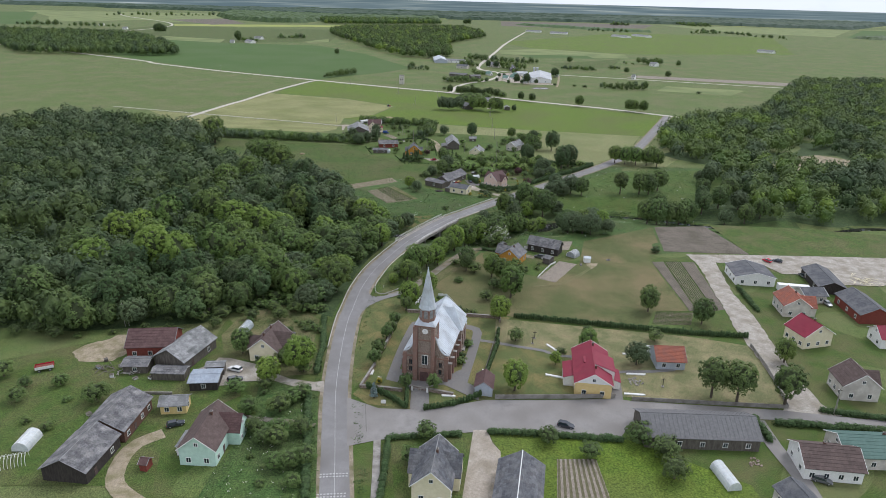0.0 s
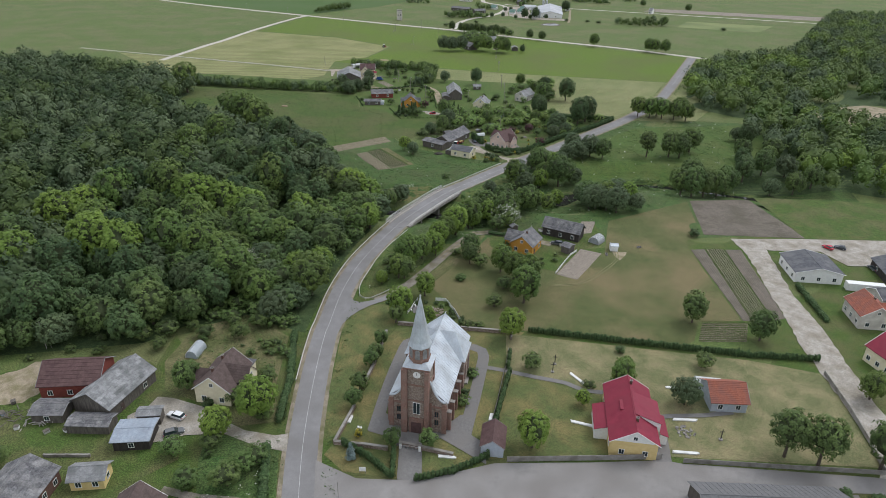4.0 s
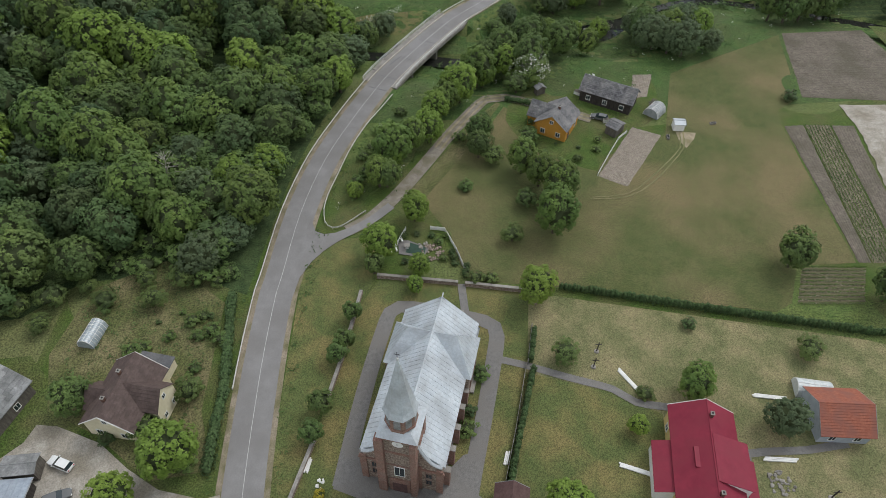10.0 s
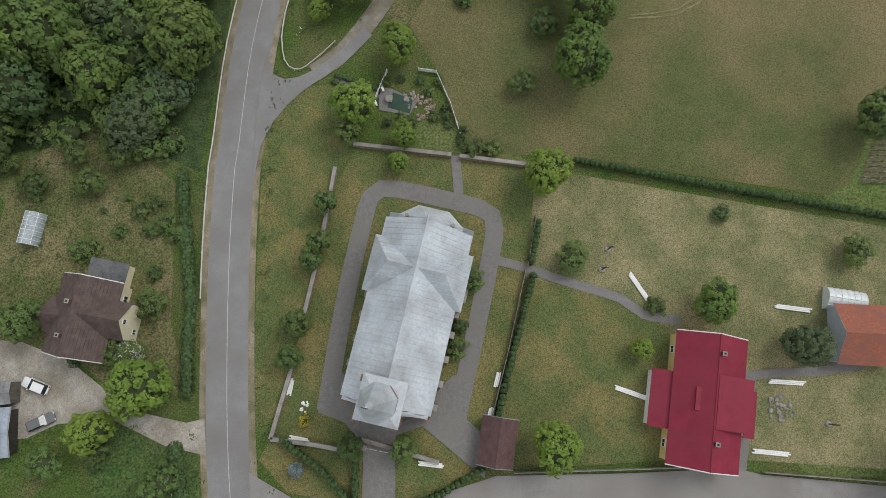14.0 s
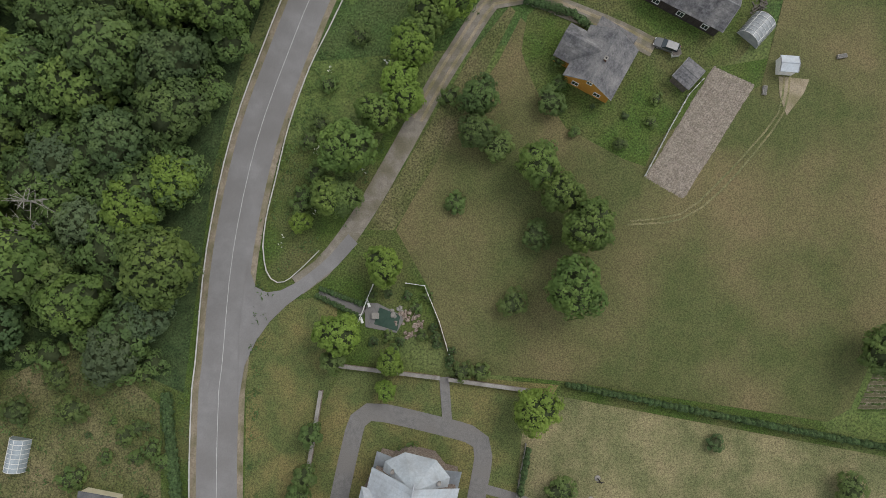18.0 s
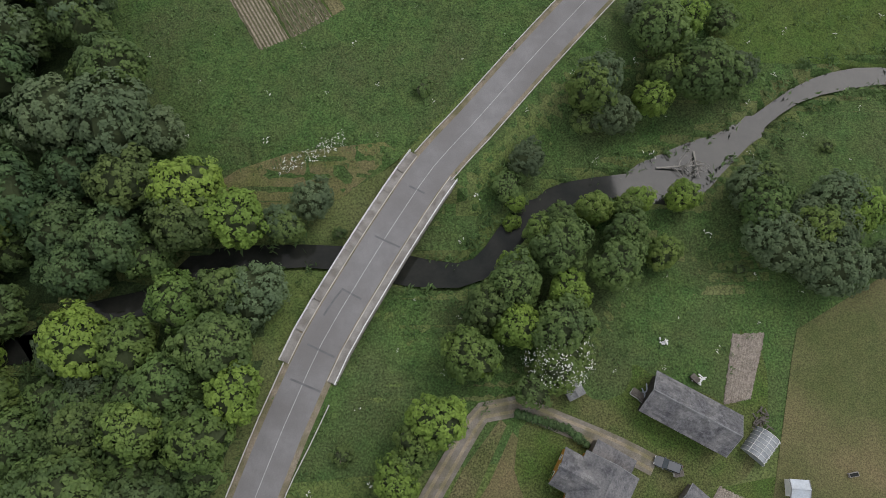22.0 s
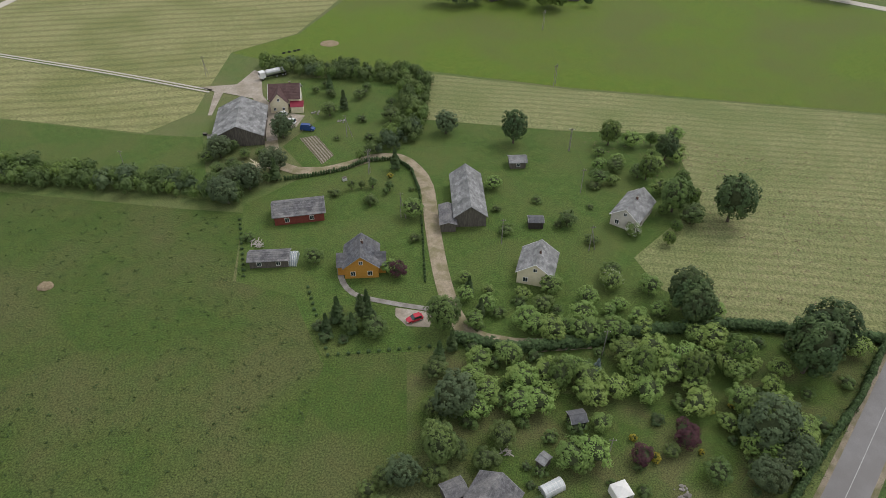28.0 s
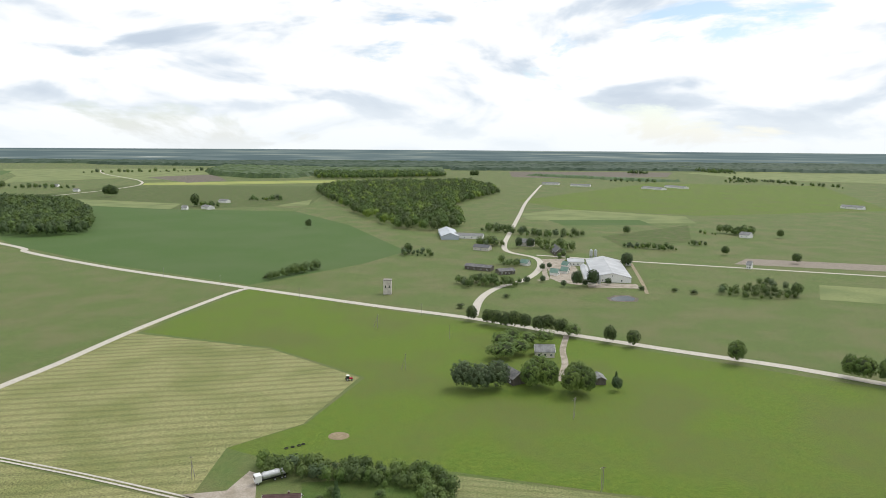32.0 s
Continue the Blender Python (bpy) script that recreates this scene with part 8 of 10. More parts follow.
# apse with a many-sided roof
ap = [(-4.6, NAVE_L - 0.2), (4.6, NAVE_L - 0.2), (4.6, NAVE_L + 1.0), (2.2, NAVE_L + 2.8), (-2.2, NAVE_L + 2.8), (-4.6, NAVE_L + 1.0)]
part("apse", prism(ap, -0.4, EAVE - 1.2), "fieldstone", ch)
bm = bmesh.new()
top = bm.verts.new((0, NAVE_L - 0.1, RIDGE + 0.12))
ring = [bm.verts.new((x * 1.1, NAVE_L + (y - NAVE_L) * 1.12, EAVE - 1.3)) for x, y in ap]
for k in range(6):
    bm.faces.new((ring[k], ring[(k + 1) % 6], top))
bmesh.ops.recalc_face_normals(bm, faces=bm.faces[:])
bmesh.ops.solidify(bm, geom=bm.faces[:], thickness=-0.1)
part("apse_roof", bm, "tin", ch)
for s in (-1, 1):
    part("sacristy", box(s * 6.4 if s < 0 else 4.0, NAVE_L - 3.0, -0.4, -4.0 if s < 0 else 6.4, NAVE_L + 1.2, 4.6, 0.03), "fieldstone", ch)
    bm = bmesh.new()
    x0, x1 = s * 3.8, s * 6.9
    vs = [bm.verts.new(p) for p in ((x0, NAVE_L - 3.4, 6.4), (x1, NAVE_L - 3.4, 4.7), (x1, NAVE_L + 1.7, 4.7), (x0, NAVE_L + 1.7, 6.4))]
    bm.faces.new(vs)
    bmesh.ops.solidify(bm, geom=bm.faces[:], thickness=0.14)
    bmesh.ops.recalc_face_normals(bm, faces=bm.faces[:])
    part("sacristy_roof", bm, "tin", ch)
    part("roof_pot", cone(0.25, 0.3, 1.2, 8, Matrix.Translation((s * 3.6, NAVE_L + 0.6, 9.2))), "concrete", ch)
# buttresses with pale stone caps, windows between them
for s in (-1, 1):
    for k, y in enumerate((1.6, 5.2, 9.0, 12.8, 16.0)):
        b1 = part("buttress", box(s * (NAVE_W / 2) - 0.05 if s > 0 else -NAVE_W / 2 - 1.1, y - 0.45, -0.4, NAVE_W / 2 + 1.1 if s > 0 else -NAVE_W / 2 + 0.05, y + 0.45, 5.2, 0.03), "brick", ch)
        part("buttress_cap", box(s * (NAVE_W / 2 + 0.6) - 0.6, y - 0.52, 5.202, s * (NAVE_W / 2 + 0.6) + 0.6, y + 0.52, 5.42, 0.04), "concrete", b1)
    for y in (3.4, 7.1, 10.9, 14.4):
        window(ch, Matrix.Translation((s * (NAVE_W / 2 + 0.035), y, 4.4)) @ Matrix.Rotation(-s * math.pi / 2, 4, "Z"), 1.2, 4.0, "brick")
    part("side_step", box(s * 7.2 - 0.9, 18.6, -0.1, s * 7.2 + 0.9, 22.4, 0.5, 0.03), "concrete", ch)
# street front: curved gable walls rising to the tower
for s in (-1, 1):
    prof = [(2.4, -0.4), (6.5, -0.4), (6.5, 8.3)]
    for k in range(13):
        t = k / 12
        prof.append((6.45 - 3.75 * t, 8.6 + 5.2 * t**2.4))
    bm = bmesh.new()
    a = [bm.verts.new((s * x, -0.15, z)) for x, z in prof]
    b = [bm.verts.new((s * x, 0.55, z)) for x, z in prof]
    n = len(prof)
    bm.faces.new(a)
    bm.faces.new(b)
    for k in range(n):
        bm.faces.new((a[k], a[(k + 1) % n], b[(k + 1) % n], b[k]))
    bmesh.ops.recalc_face_normals(bm, faces=bm.faces[:])
    part("front_gable", bm, "fieldstone", ch)
    for x0, x1 in ((5.6, 6.7), (2.5, 3.3)):
        part("pilaster", box(s * x0 if s > 0 else -x1, -0.4, -0.4, s * x1 if s > 0 else -x0, -0.152, 8.3, 0.02), "brick", ch)
    part("cornice", box(2.5 if s > 0 else -6.9, -0.46, 7.2, 6.9 if s > 0 else -2.5, -0.153, 7.6, 0.03), "brick", ch)
    for z in (3.0, 5.3):
        window(ch, Matrix.Translation((s * 4.4, -0.185, z)) @ Matrix.Rotation(math.pi, 4, "Z"), 1.1, 1.7, "brick")
    # coping on the curve
    for k in range(12):
        t0, t1 = k / 12, (k + 1) / 12
        bm = bmesh.new()
        bar(bm, (s * (6.45 - 3.75 * t0), 0.2, 8.66 + 5.2 * t0**2.4), (s * (6.45 - 3.75 * t1), 0.2, 8.66 + 5.2 * t1**2.4), 0.36, seg=6)
        part("coping", bm, "tin", ch)
# tower
TX, TY, TW, TZ = 0.0, 1.5, 5.3, 17.6
tower = part("tower", box(TX - TW / 2, TY - TW / 2, -0.4, TX + TW / 2, TY + TW / 2, TZ, 0.04), "fieldstone", ch, "square fieldstone tower with brick corners")
for sx in (-1, 1):
    for sy in (-1, 1):
        part("corner", box(TX + sx * TW / 2 - 0.75, TY + sy * TW / 2 - 0.75, -0.4, TX + sx * TW / 2 + (0.75 if sx * 0 else 0.0) + 0.18 * (1 if sx > 0 else 0) + (0.57 if sx < 0 else 0), TY + sy * TW / 2 + 0.18 * (1 if sy > 0 else 0) + (0.57 if sy < 0 else 0), TZ + 0.01, 0.02), "brick", tower)
for z0, z1, o in ((TZ + 0.012, TZ + 0.5, 0.35), (13.2, 13.6, 0.22), (9.0, 9.3, 0.2)):
    part("cornice", box(TX - TW / 2 - o, TY - TW / 2 - o, z0, TX + TW / 2 + o, TY + TW / 2 + o, z1, 0.05), "brick", tower)
# pale shoulder roof up to the eight-sided belfry
bm = bmesh.new()
bmesh.ops.create_cone(bm, cap_ends=True, segments=4, radius1=(TW / 2 + 0.45) * math.sqrt(2), radius2=1.9 * math.sqrt(2), depth=0.9, matrix=Matrix.Translation((TX, TY, TZ + 0.955)) @ Matrix.Rotation(math.pi / 4, 4, "Z"))
part("shoulder", bm, "tin", tower)
OCT = Matrix.Translation((TX, TY, TZ + 1.0)) @ Matrix.Rotation(math.pi / 8, 4, "Z")
belfry = part("belfry", cone(2.3, 2.3, 3.9, 8, OCT), "brick", tower)
part("belfry_sill", cone(2.5, 2.45, 0.3, 8, Matrix.Translation((TX, TY, TZ + 1.9)) @ Matrix.Rotation(math.pi / 8, 4, "Z")), "brick", belfry)
for k in range(8):
    a = k * math.pi / 4
    m = Matrix.Translation((TX, TY, TZ + 3.35)) @ Matrix.Rotation(a, 4, "Z") @ Matrix.Translation((2.13, 0, 0))
    part("opening", turned(box(-0.05, -0.5, -1.0, 0.06, 0.5, 0.9, 0.03), m), "slate_pale", belfry)
    bm = bmesh.new()
    bmesh.ops.create_circle(bm, cap_ends=True, segments=14, radius=0.5)
    bmesh.ops.solidify(bm, geom=bm.faces[:], thickness=0.08)
    part("arch", turned(bm, m @ Matrix.Translation((0.06, 0, 0.9)) @ Matrix.Rotation(math.pi / 2, 4, "Y")), "slate_pale", belfry)
part("belfry_cornice", cone(2.4, 2.55, 0.3, 8, Matrix.Translation((TX, TY, TZ + 4.88)) @ Matrix.Rotation(math.pi / 8, 4, "Z")), "tin", tower)
spire = bmesh.new()
rot8 = Matrix.Rotation(math.pi / 8, 4, "Z")
cone(2.62, 2.2, 1.1, 8, Matrix.Translation((TX, TY, TZ + 5.19)) @ rot8, spire)
sp = part("spire", spire, "tin", tower, "slender eight-sided tin spire")
part("spire_top", cone(2.2, 0.06, 10.9, 8, Matrix.Translation((TX, TY, TZ + 6.292)) @ rot8), "tin", tower)
bm = bmesh.new()
bar(bm, (TX, TY, TZ + 17.1), (TX, TY, TZ + 18.7), 0.05)
bar(bm, (TX - 0.4, TY, TZ + 18.2), (TX + 0.4, TY, TZ + 18.2), 0.05)
part("cross", bm, "black", tower, "black iron cross")
bm = bmesh.new()
bmesh.ops.create_uvsphere(bm, u_segments=10, v_segments=6, radius=0.22, matrix=Matrix.Translation((TX, TY, TZ + 17.2)))
part("ball", bm, "steel", tower)
bm = bmesh.new()
bmesh.ops.create_circle(bm, cap_ends=True, segments=24, radius=0.85)
bmesh.ops.solidify(bm, geom=bm.faces[:], thickness=0.12)
fy = TY - TW / 2
ck = part("clock", turned(bm, Matrix.Translation((TX, fy - 0.02, 16.2)) @ Matrix.Rotation(math.pi / 2, 4, "X")), "white", tower, "round white clock face")
part("clock_pointer", box(TX - 0.04, fy - 0.2, 16.2, TX + 0.04, fy - 0.17, 16.8), "black", ck)
window(ch, Matrix.Translation((TX, fy - 0.035, 7.0)) @ Matrix.Rotation(math.pi, 4, "Z"), 1.7, 3.2, "white")
part("portal", box(TX - 1.7, fy - 0.35, -0.2, TX + 1.7, fy - 0.002, 4.3, 0.04), "brick", ch)
part("door", box(TX - 1.2, fy - 0.42, 0.0, TX + 1.2, fy - 0.352, 3.2, 0.02), "maroon_metal", ch, "dark red double door")
part("step", box(TX - 2.2, fy - 1.8, -0.1, TX + 2.2, fy - 0.43, 0.16, 0.03), "concrete", ch)

# paved way round the church
loop = [(-16.5, -19.5), (-15.0, -8.0), (-13.4, 2.0), (-11.6, 11.0), (-10.4, 15.6), (-8.6, 17.0), (-6.0, 16.9), (2.0, 15.2), (8.0, 13.7), (10.0, 12.4), (10.4, 10.0), (9.6, 5.0), (7.4, -6.0), (5.0, -17.0), (4.2, -21.0)]
ribbon("church_path", smooth_line(loop, 2), 3.0, "paving", "grey paved path around the church", 0.16, "path")
fr = [(-17.8, -19.8), (-16.2, -12.5), (-13.6, -14.0), (0.3, -17.2), (3.4, -14.0), (6.6, -13.0), (5.6, -20.6), (9.0, -23.4), (8.6, -29.6), (-1.2, -21.8), (-5.4, -23.2), (-5.2, -34.6), (-10.4, -34.2), (-10.4, -24.8), (-13.4, -21.4)]
sheet("church_forecourt", fr, "paving", "grey paved forecourt of the church", 0.19, category="forecourt")
ribbon("church_walk", [(4.6, 13.6), (4.1, 19.4), (3.8, 22.9)], 1.6, "paving", "narrow paved walk behind the church", 0.18, "path")
ribbon("garden_walk", smooth_line([(10.9, 4.8), (15.4, 3.6), (23.0, 1.1), (30.8, -1.3), (34.5, -3.9), (40.5, -4.9)], 2), 1.5, "paving", "narrow paved garden walk", 0.18, "path")
ribbon("parish_walk", [(49.7, -13.7), (54.8, -13.1), (61.8, -12.8), (69.4, -11.6)], 1.4, "paving", "paved walk behind the red-roofed house", 0.18, "path")


# ---------------------------------------------------------------- walls, fences, hedges
def solid_strip(line, o0, o1, z0, z1, follow=False):
    """A solid along a line between two offsets to its right and two heights."""
    nn = normals2(line)
    bm = bmesh.new()
    rows = []
    for (x, y), (ux, uy) in zip(line, nn):
        hh = hz1(x, y) if follow else 0
        rows.append([bm.verts.new((x + ux * o, y + uy * o, z + hh)) for o, z in ((o0, z0), (o1, z0), (o1, z1), (o0, z1))])
    for a, b in zip(rows, rows[1:]):
        for k in range(4):
            bm.faces.new((a[k], a[(k + 1) % 4], b[(k + 1) % 4], b[k]))
    bm.faces.new(rows[0])
    bm.faces.new(rows[-1][::-1])
    bmesh.ops.recalc_face_normals(bm, faces=bm.faces[:])
    return bm


def resample(points, step):
    out = [points[0]]
    for (ax, ay), (bx, by) in zip(points, points[1:]):
        n = max(1, round(math.hypot(bx - ax, by - ay) / step))
        out += [(ax + (bx - ax) * k / n, ay + (by - ay) * k / n) for k in range(1, n + 1)]
    return out


def stone_wall(points, h, wd, material, label, piece=2.4):
    ob = thing("stone_wall", Matrix.Translation((*points[0], 0)), label, "wall")
    inv = ob.matrix_world.inverted()
    pts2 = resample(points, piece)
    for a, b in zip(pts2, pts2[1:]):
        bm = solid_strip([a, b], -wd / 2, wd / 2, -0.2, h + random.uniform(-0.06, 0.06))
        seg = part("wall_section", turned(bm, inv), material, ob)
        bm = solid_strip([a, b], -wd / 2 - 0.02, wd / 2 + 0.02, h + 0.07, h + 0.15)
        part("coping", turned(bm, inv), "concrete", seg)
    return ob


stone_wall([(-13.6, 24.6), (-5.3, 23.7), (3.1, 22.8)], 1.0, 0.6, "fieldstone", "low fieldstone wall with pale coping behind the church")
stone_wall([(4.5, 22.6), (11.7, 21.7), (19.0, 20.8)], 1.0, 0.6, "fieldstone", "low fieldstone wall with pale coping behind the church")
stone_wall([(19.0, 20.8), (18.6, 17.7)], 1.0, 0.5, "fieldstone", "short fieldstone wall at the corner")
stone_wall([(-16.5, 20.5), (-18.6, 5.5), (-20.7, -5.1)], 0.9, 0.6, "fieldstone", "low fieldstone wall along the church lawn")
stone_wall([(-21.8, -11.5), (-24.9, -23.9)], 0.9, 0.6, "fieldstone", "low fieldstone wall along the church lawn")
stone_wall([(-24.9, -23.9), (-18.0, -24.7), (-12.9, -25.6)], 0.9, 0.6, "fieldstone", "low fieldstone wall beside the church gate")
stone_wall([(-10.7, -23.8), (1.5, -27.2)], 0.9, 0.6, "fieldstone", "low fieldstone wall beside the church gate")


def panel_fence(points, h, panel, label, material="concrete", th=0.1, gap=0.0, post=0.16, category="fence"):
    ob = thing("fence", Matrix.Translation((*points[0], 0)), label, category)
    inv = ob.matrix_world.inverted()
    pts2 = resample(points, panel)
    for k, (a, b) in enumerate(zip(pts2, pts2[1:])):
        z = hz1(*a)
        part("panel", turned(solid_strip([a, b], -th / 2, th / 2, z + 0.1, z + h), inv), material, ob)
    for x, y in pts2:
        z = hz1(x, y)
        part("post", turned(box(x - post / 2, y - post / 2, z - 0.3, x + post / 2, y + post / 2, z + h + 0.08), inv), material, ob)
    return ob


panel_fence([(13.2, -28.6), (31.6, -27.9), (47.2, -27.2)], 1.5, 2.4, "pale concrete panel fence along the street")
panel_fence([(51.8, -28.2), (69.4, -29.4), (94.6, -31.0), (96.6, -22.0), (98.5, -10.0), (99.8, 4.0)], 1.3, 2.4, "pale concrete panel fence along the street")
panel_fence([(-86.3, -29.0), (-76.7, -28.8)], 0.8, 2.4, "low pale concrete wall in the farmyard", th=0.4, post=0.3)
panel_fence([(17.3, 12.3), (15.8, 4.0)], 1.2, 2.2, "thin pale fence beside the thuja hedge", th=0.06)
panel_fence([(15.4, 3.2), (12.5, -9.6), (9.5, -21.4)], 1.2, 2.2, "thin pale fence beside the thuja hedge", th=0.06)
panel_fence([(-8.2, 38.1), (-11.0, 30.7)], 1.1, 1.8, "white garden fence of the grotto", "white", 0.06)
panel_fence([(-2.7, 38.4), (0.4, 38.0), (2.9, 32.1), (4.6, 26.6)], 1.1, 1.8, "white garden fence of the grotto", "white", 0.06)
panel_fence([(47.3, 73.5), (44.8, 70.8), (41.5, 64.9), (37.3, 56.9)], 0.9, 1.8, "low white garden fence by the potato plot", "white", 0.05)


PLANT = {}
for key, mk in (("thuja", dict(radius=0.55, height=1.9, base=0.02, lumps=7, leaves=22, leaf=0.2, spread=0.35, lump_r=0.62)), ("box", dict(radius=0.75, height=1.3, base=0.02, lumps=7, leaves=22, leaf=0.2, spread=0.5, lump_r=0.6))):
    PLANT[key] = []
    for k in range(3):
        me = quads_mesh("plant", crown_arrays(200 + k, **mk), 3)
        me.materials.append(M["hedge_leaf"])
        PLANT[key].append(me)


def hedge(points, label, key="thuja", gap=0.85, scale=1.0, tall=1.0):
    ob = thing("hedge", Matrix.Translation((*points[0], 0)), label, "hedge")
    for x, y in resample(points, gap):
        me = random.choice(PLANT[key])
        p = part_mesh("plant", me, None, ob)
        s = scale * random.uniform(0.88, 1.12)
        p.matrix_basis = Matrix.Translation((x - points[0][0], y - points[0][1], hz1(x, y))) @ Matrix.Rotation(random.uniform(0, 6), 4, "Z") @ Matrix.Diagonal((s, s, s * tall * random.uniform(0.92, 1.08), 1))
    return ob


hedge([(24.2, 22.0), (50.7, 17.0), (82.6, 11.4), (101.2, 9.9)], "long clipped dark green hedge across the gardens")
hedge([(16.6, 2.2), (13.4, -9.5), (10.4, -21.4)], "row of small conical thujas beside the church fence", scale=1.0)
hedge([(17.6, 11.2), (16.4, 4.7)], "row of small conical thujas beside the church fence")
hedge([(-22.9, -24.1), (-16.4, -28.7), (-12.0, -33.4)], "clipped green hedge before the church")
hedge([(-11.4, -33.4), (-11.5, -26.1)], "clipped green hedge at the church gate")
hedge([(-6.3, -34.4), (1.4, -32.1), (9.0, -27.5)], "clipped green hedge along the street")
hedge([(-14.9, -47.1), (2.6, -45.3)], "clipped hedge in front of the cream house", "box", 1.0, 1.1)
hedge([(-15.3, -47.6), (-15.4, -60.1), (-15.8, -71.0)], "clipped hedge beside the footpath", "box", 1.0, 1.1)
hedge([(10.5, -44.2), (24.1, -44.8), (44.0, -46.6)], "clipped hedge along the street", "box", 1.0, 1.2)
hedge([(88.0, -38.4), (97.5, -39.1), (102.0, -40.5)], "thick hedge of the corner garden", "box", 1.0, 1.3)
hedge([(82.6, -36.8), (82.5, -45.7)], "thick hedge beside the long barn", "box", 1.0, 1.3)
hedge([(103.1, -40.0), (115.7, -41.1)], "thick hedge of the corner garden", "box", 1.0, 1.3)
hedge([(103.5, -32.3), (119.1, -35.8)], "hedge below the brown-roofed house", "box", 1.0, 1.2)
hedge([(115.6, 50.6), (114.2, 30.0)], "dark hedge along the gravel lane", "box", 1.0, 1.2)
hedge([(-42.2, 19.3), (-39.1, -2.4), (-39.1, -9.8), (-38.6, -16.9)], "broad unclipped roadside hedge", "box", 0.9, 1.25)
hedge([(-39.6, -25.4), (-36.3, -43.5), (-32.4, -67.9)], "hedge between orchard and road", "box", 1.0, 1.3)
hedge([(-47.3, 315.3), (-38.2, 317.9), (-29.9, 321.2), (-23.3, 326.3), (-14.3, 327.4), (-9.0, 321.1), (-6.3, 309.5)], "thuja hedge along the hamlet drive", scale=0.75)
hedge([(-6.2, 308.0), (-4.8, 287.7), (-3.8, 269.3)], "low young hedge along the drive", gap=1.6, scale=0.6)
hedge([(3.6, 249.5), (16.7, 246.4), (35.4, 248.7), (38.5, 250.9), (69.1, 254.1), (101.2, 249.7)], "thick dark hedge at the foot of the hamlet", "box", 1.0, 1.8)
hedge([(22.3, 189.9), (27.1, 186.0), (32.0, 184.0), (35.8, 183.5), (39.9, 185.2), (46.5, 190.5), (53.9, 199.0), (63.4, 209.6), (75.0, 221.1), (87.4, 232.8), (101.6, 249.2)], "tall thuja hedge around the pink house", scale=1.35)
hedge([(16.0, 206.6), (18.7, 202.1), (20.8, 197.8)], "tall dark hedge beside the drive", scale=1.5, tall=1.2)
hedge([(17.3, 87.2), (25.4, 84.8), (28.2, 82.4)], "clipped hedge beside the farm track", "box", 0.9, 1.0)
hedge([(-56.3, 295.0), (-49.6, 271.1)], "line of low shrubs by the pasture", "box", 2.2, 0.55)
hedge([(-32.8, 267.0), (-29.3, 257.2), (-24.9, 244.8), (-2.4, 247.5)], "line of low shrubs by the pasture", "box", 2.2, 0.55)


# ---------------------------------------------------------------- bridge and guard rails
def nearest_index(p):
    return int(np.argmin(np.hypot(MAIN_A[:, 0] - p[0], MAIN_A[:, 1] - p[1])))


i0, i1 = nearest_index(BRIDGE_S), nearest_index(BRIDGE_N)
DECK = resample(MAIN[i0:i1 + 1], 2.0)
bridge = thing("bridge", Matrix(), "curved concrete road bridge with narrow walkways", "bridge")
part("deck", solid_strip(DECK, -5.3, 5.3, -0.75, 0.06), "concrete", bridge)
for s in (-1, 1):
    a, b = (3.75, 5.25) if s > 0 else (-5.25, -3.75)
    pieces = resample(MAIN[i0:i1 + 1], 2.6)
    for p, q in zip(pieces, pieces[1:]):
        sl = part("walkway_slab", solid_strip([p, q], a, b, 0.062, 0.30 + random.uniform(-0.01, 0.01)), "concrete", bridge)
    part("kerb", solid_strip(DECK, 3.6 if s > 0 else -3.74, 3.74 if s > 0 else -3.6, 0.062, 0.26), "plaster", bridge)
    nn = normals2(DECK)
    rail = part("railing", solid_strip(DECK, s * 5.15 - 0.06, s * 5.15 + 0.06, 1.28, 1.38), "white", bridge, "pale painted railing")
    part("lower_bar", solid_strip(DECK, s * 5.15 - 0.03, s * 5.15 + 0.03, 0.75, 0.82), "white", rail)
    for (x, y), (ux, uy) in list(zip(DECK, nn)):
        px, py = x + ux * s * 5.15, y + uy * s * 5.15
        part("rail_post", box(px - 0.06, py - 0.06, 0.302, px + 0.06, py + 0.06, 1.28), "white", rail)
for t in (0.33, 0.66):
    k = int(t * (len(DECK) - 1))
    (x, y), (ux, uy) = DECK[k], normals2(DECK)[k]
    m = Matrix.Translation((x, y, 0)) @ Matrix.Rotation(math.atan2(uy, ux), 4, "Z")
    part("pier", turned(box(-4.6, -0.5, -7.0, 4.6, 0.5, -0.752, 0.1), m), "concrete", bridge)
for k in (0, len(DECK) - 1):
    (x, y), (ux, uy) = DECK[k], normals2(DECK)[k]
    m = Matrix.Translation((x, y, 0)) @ Matrix.Rotation(math.atan2(uy, ux), 4, "Z")
    part("abutment", turned(box(-5.2, -0.7, -6.5, 5.2, 0.7, -0.76, 0.05), m), "concrete", bridge)
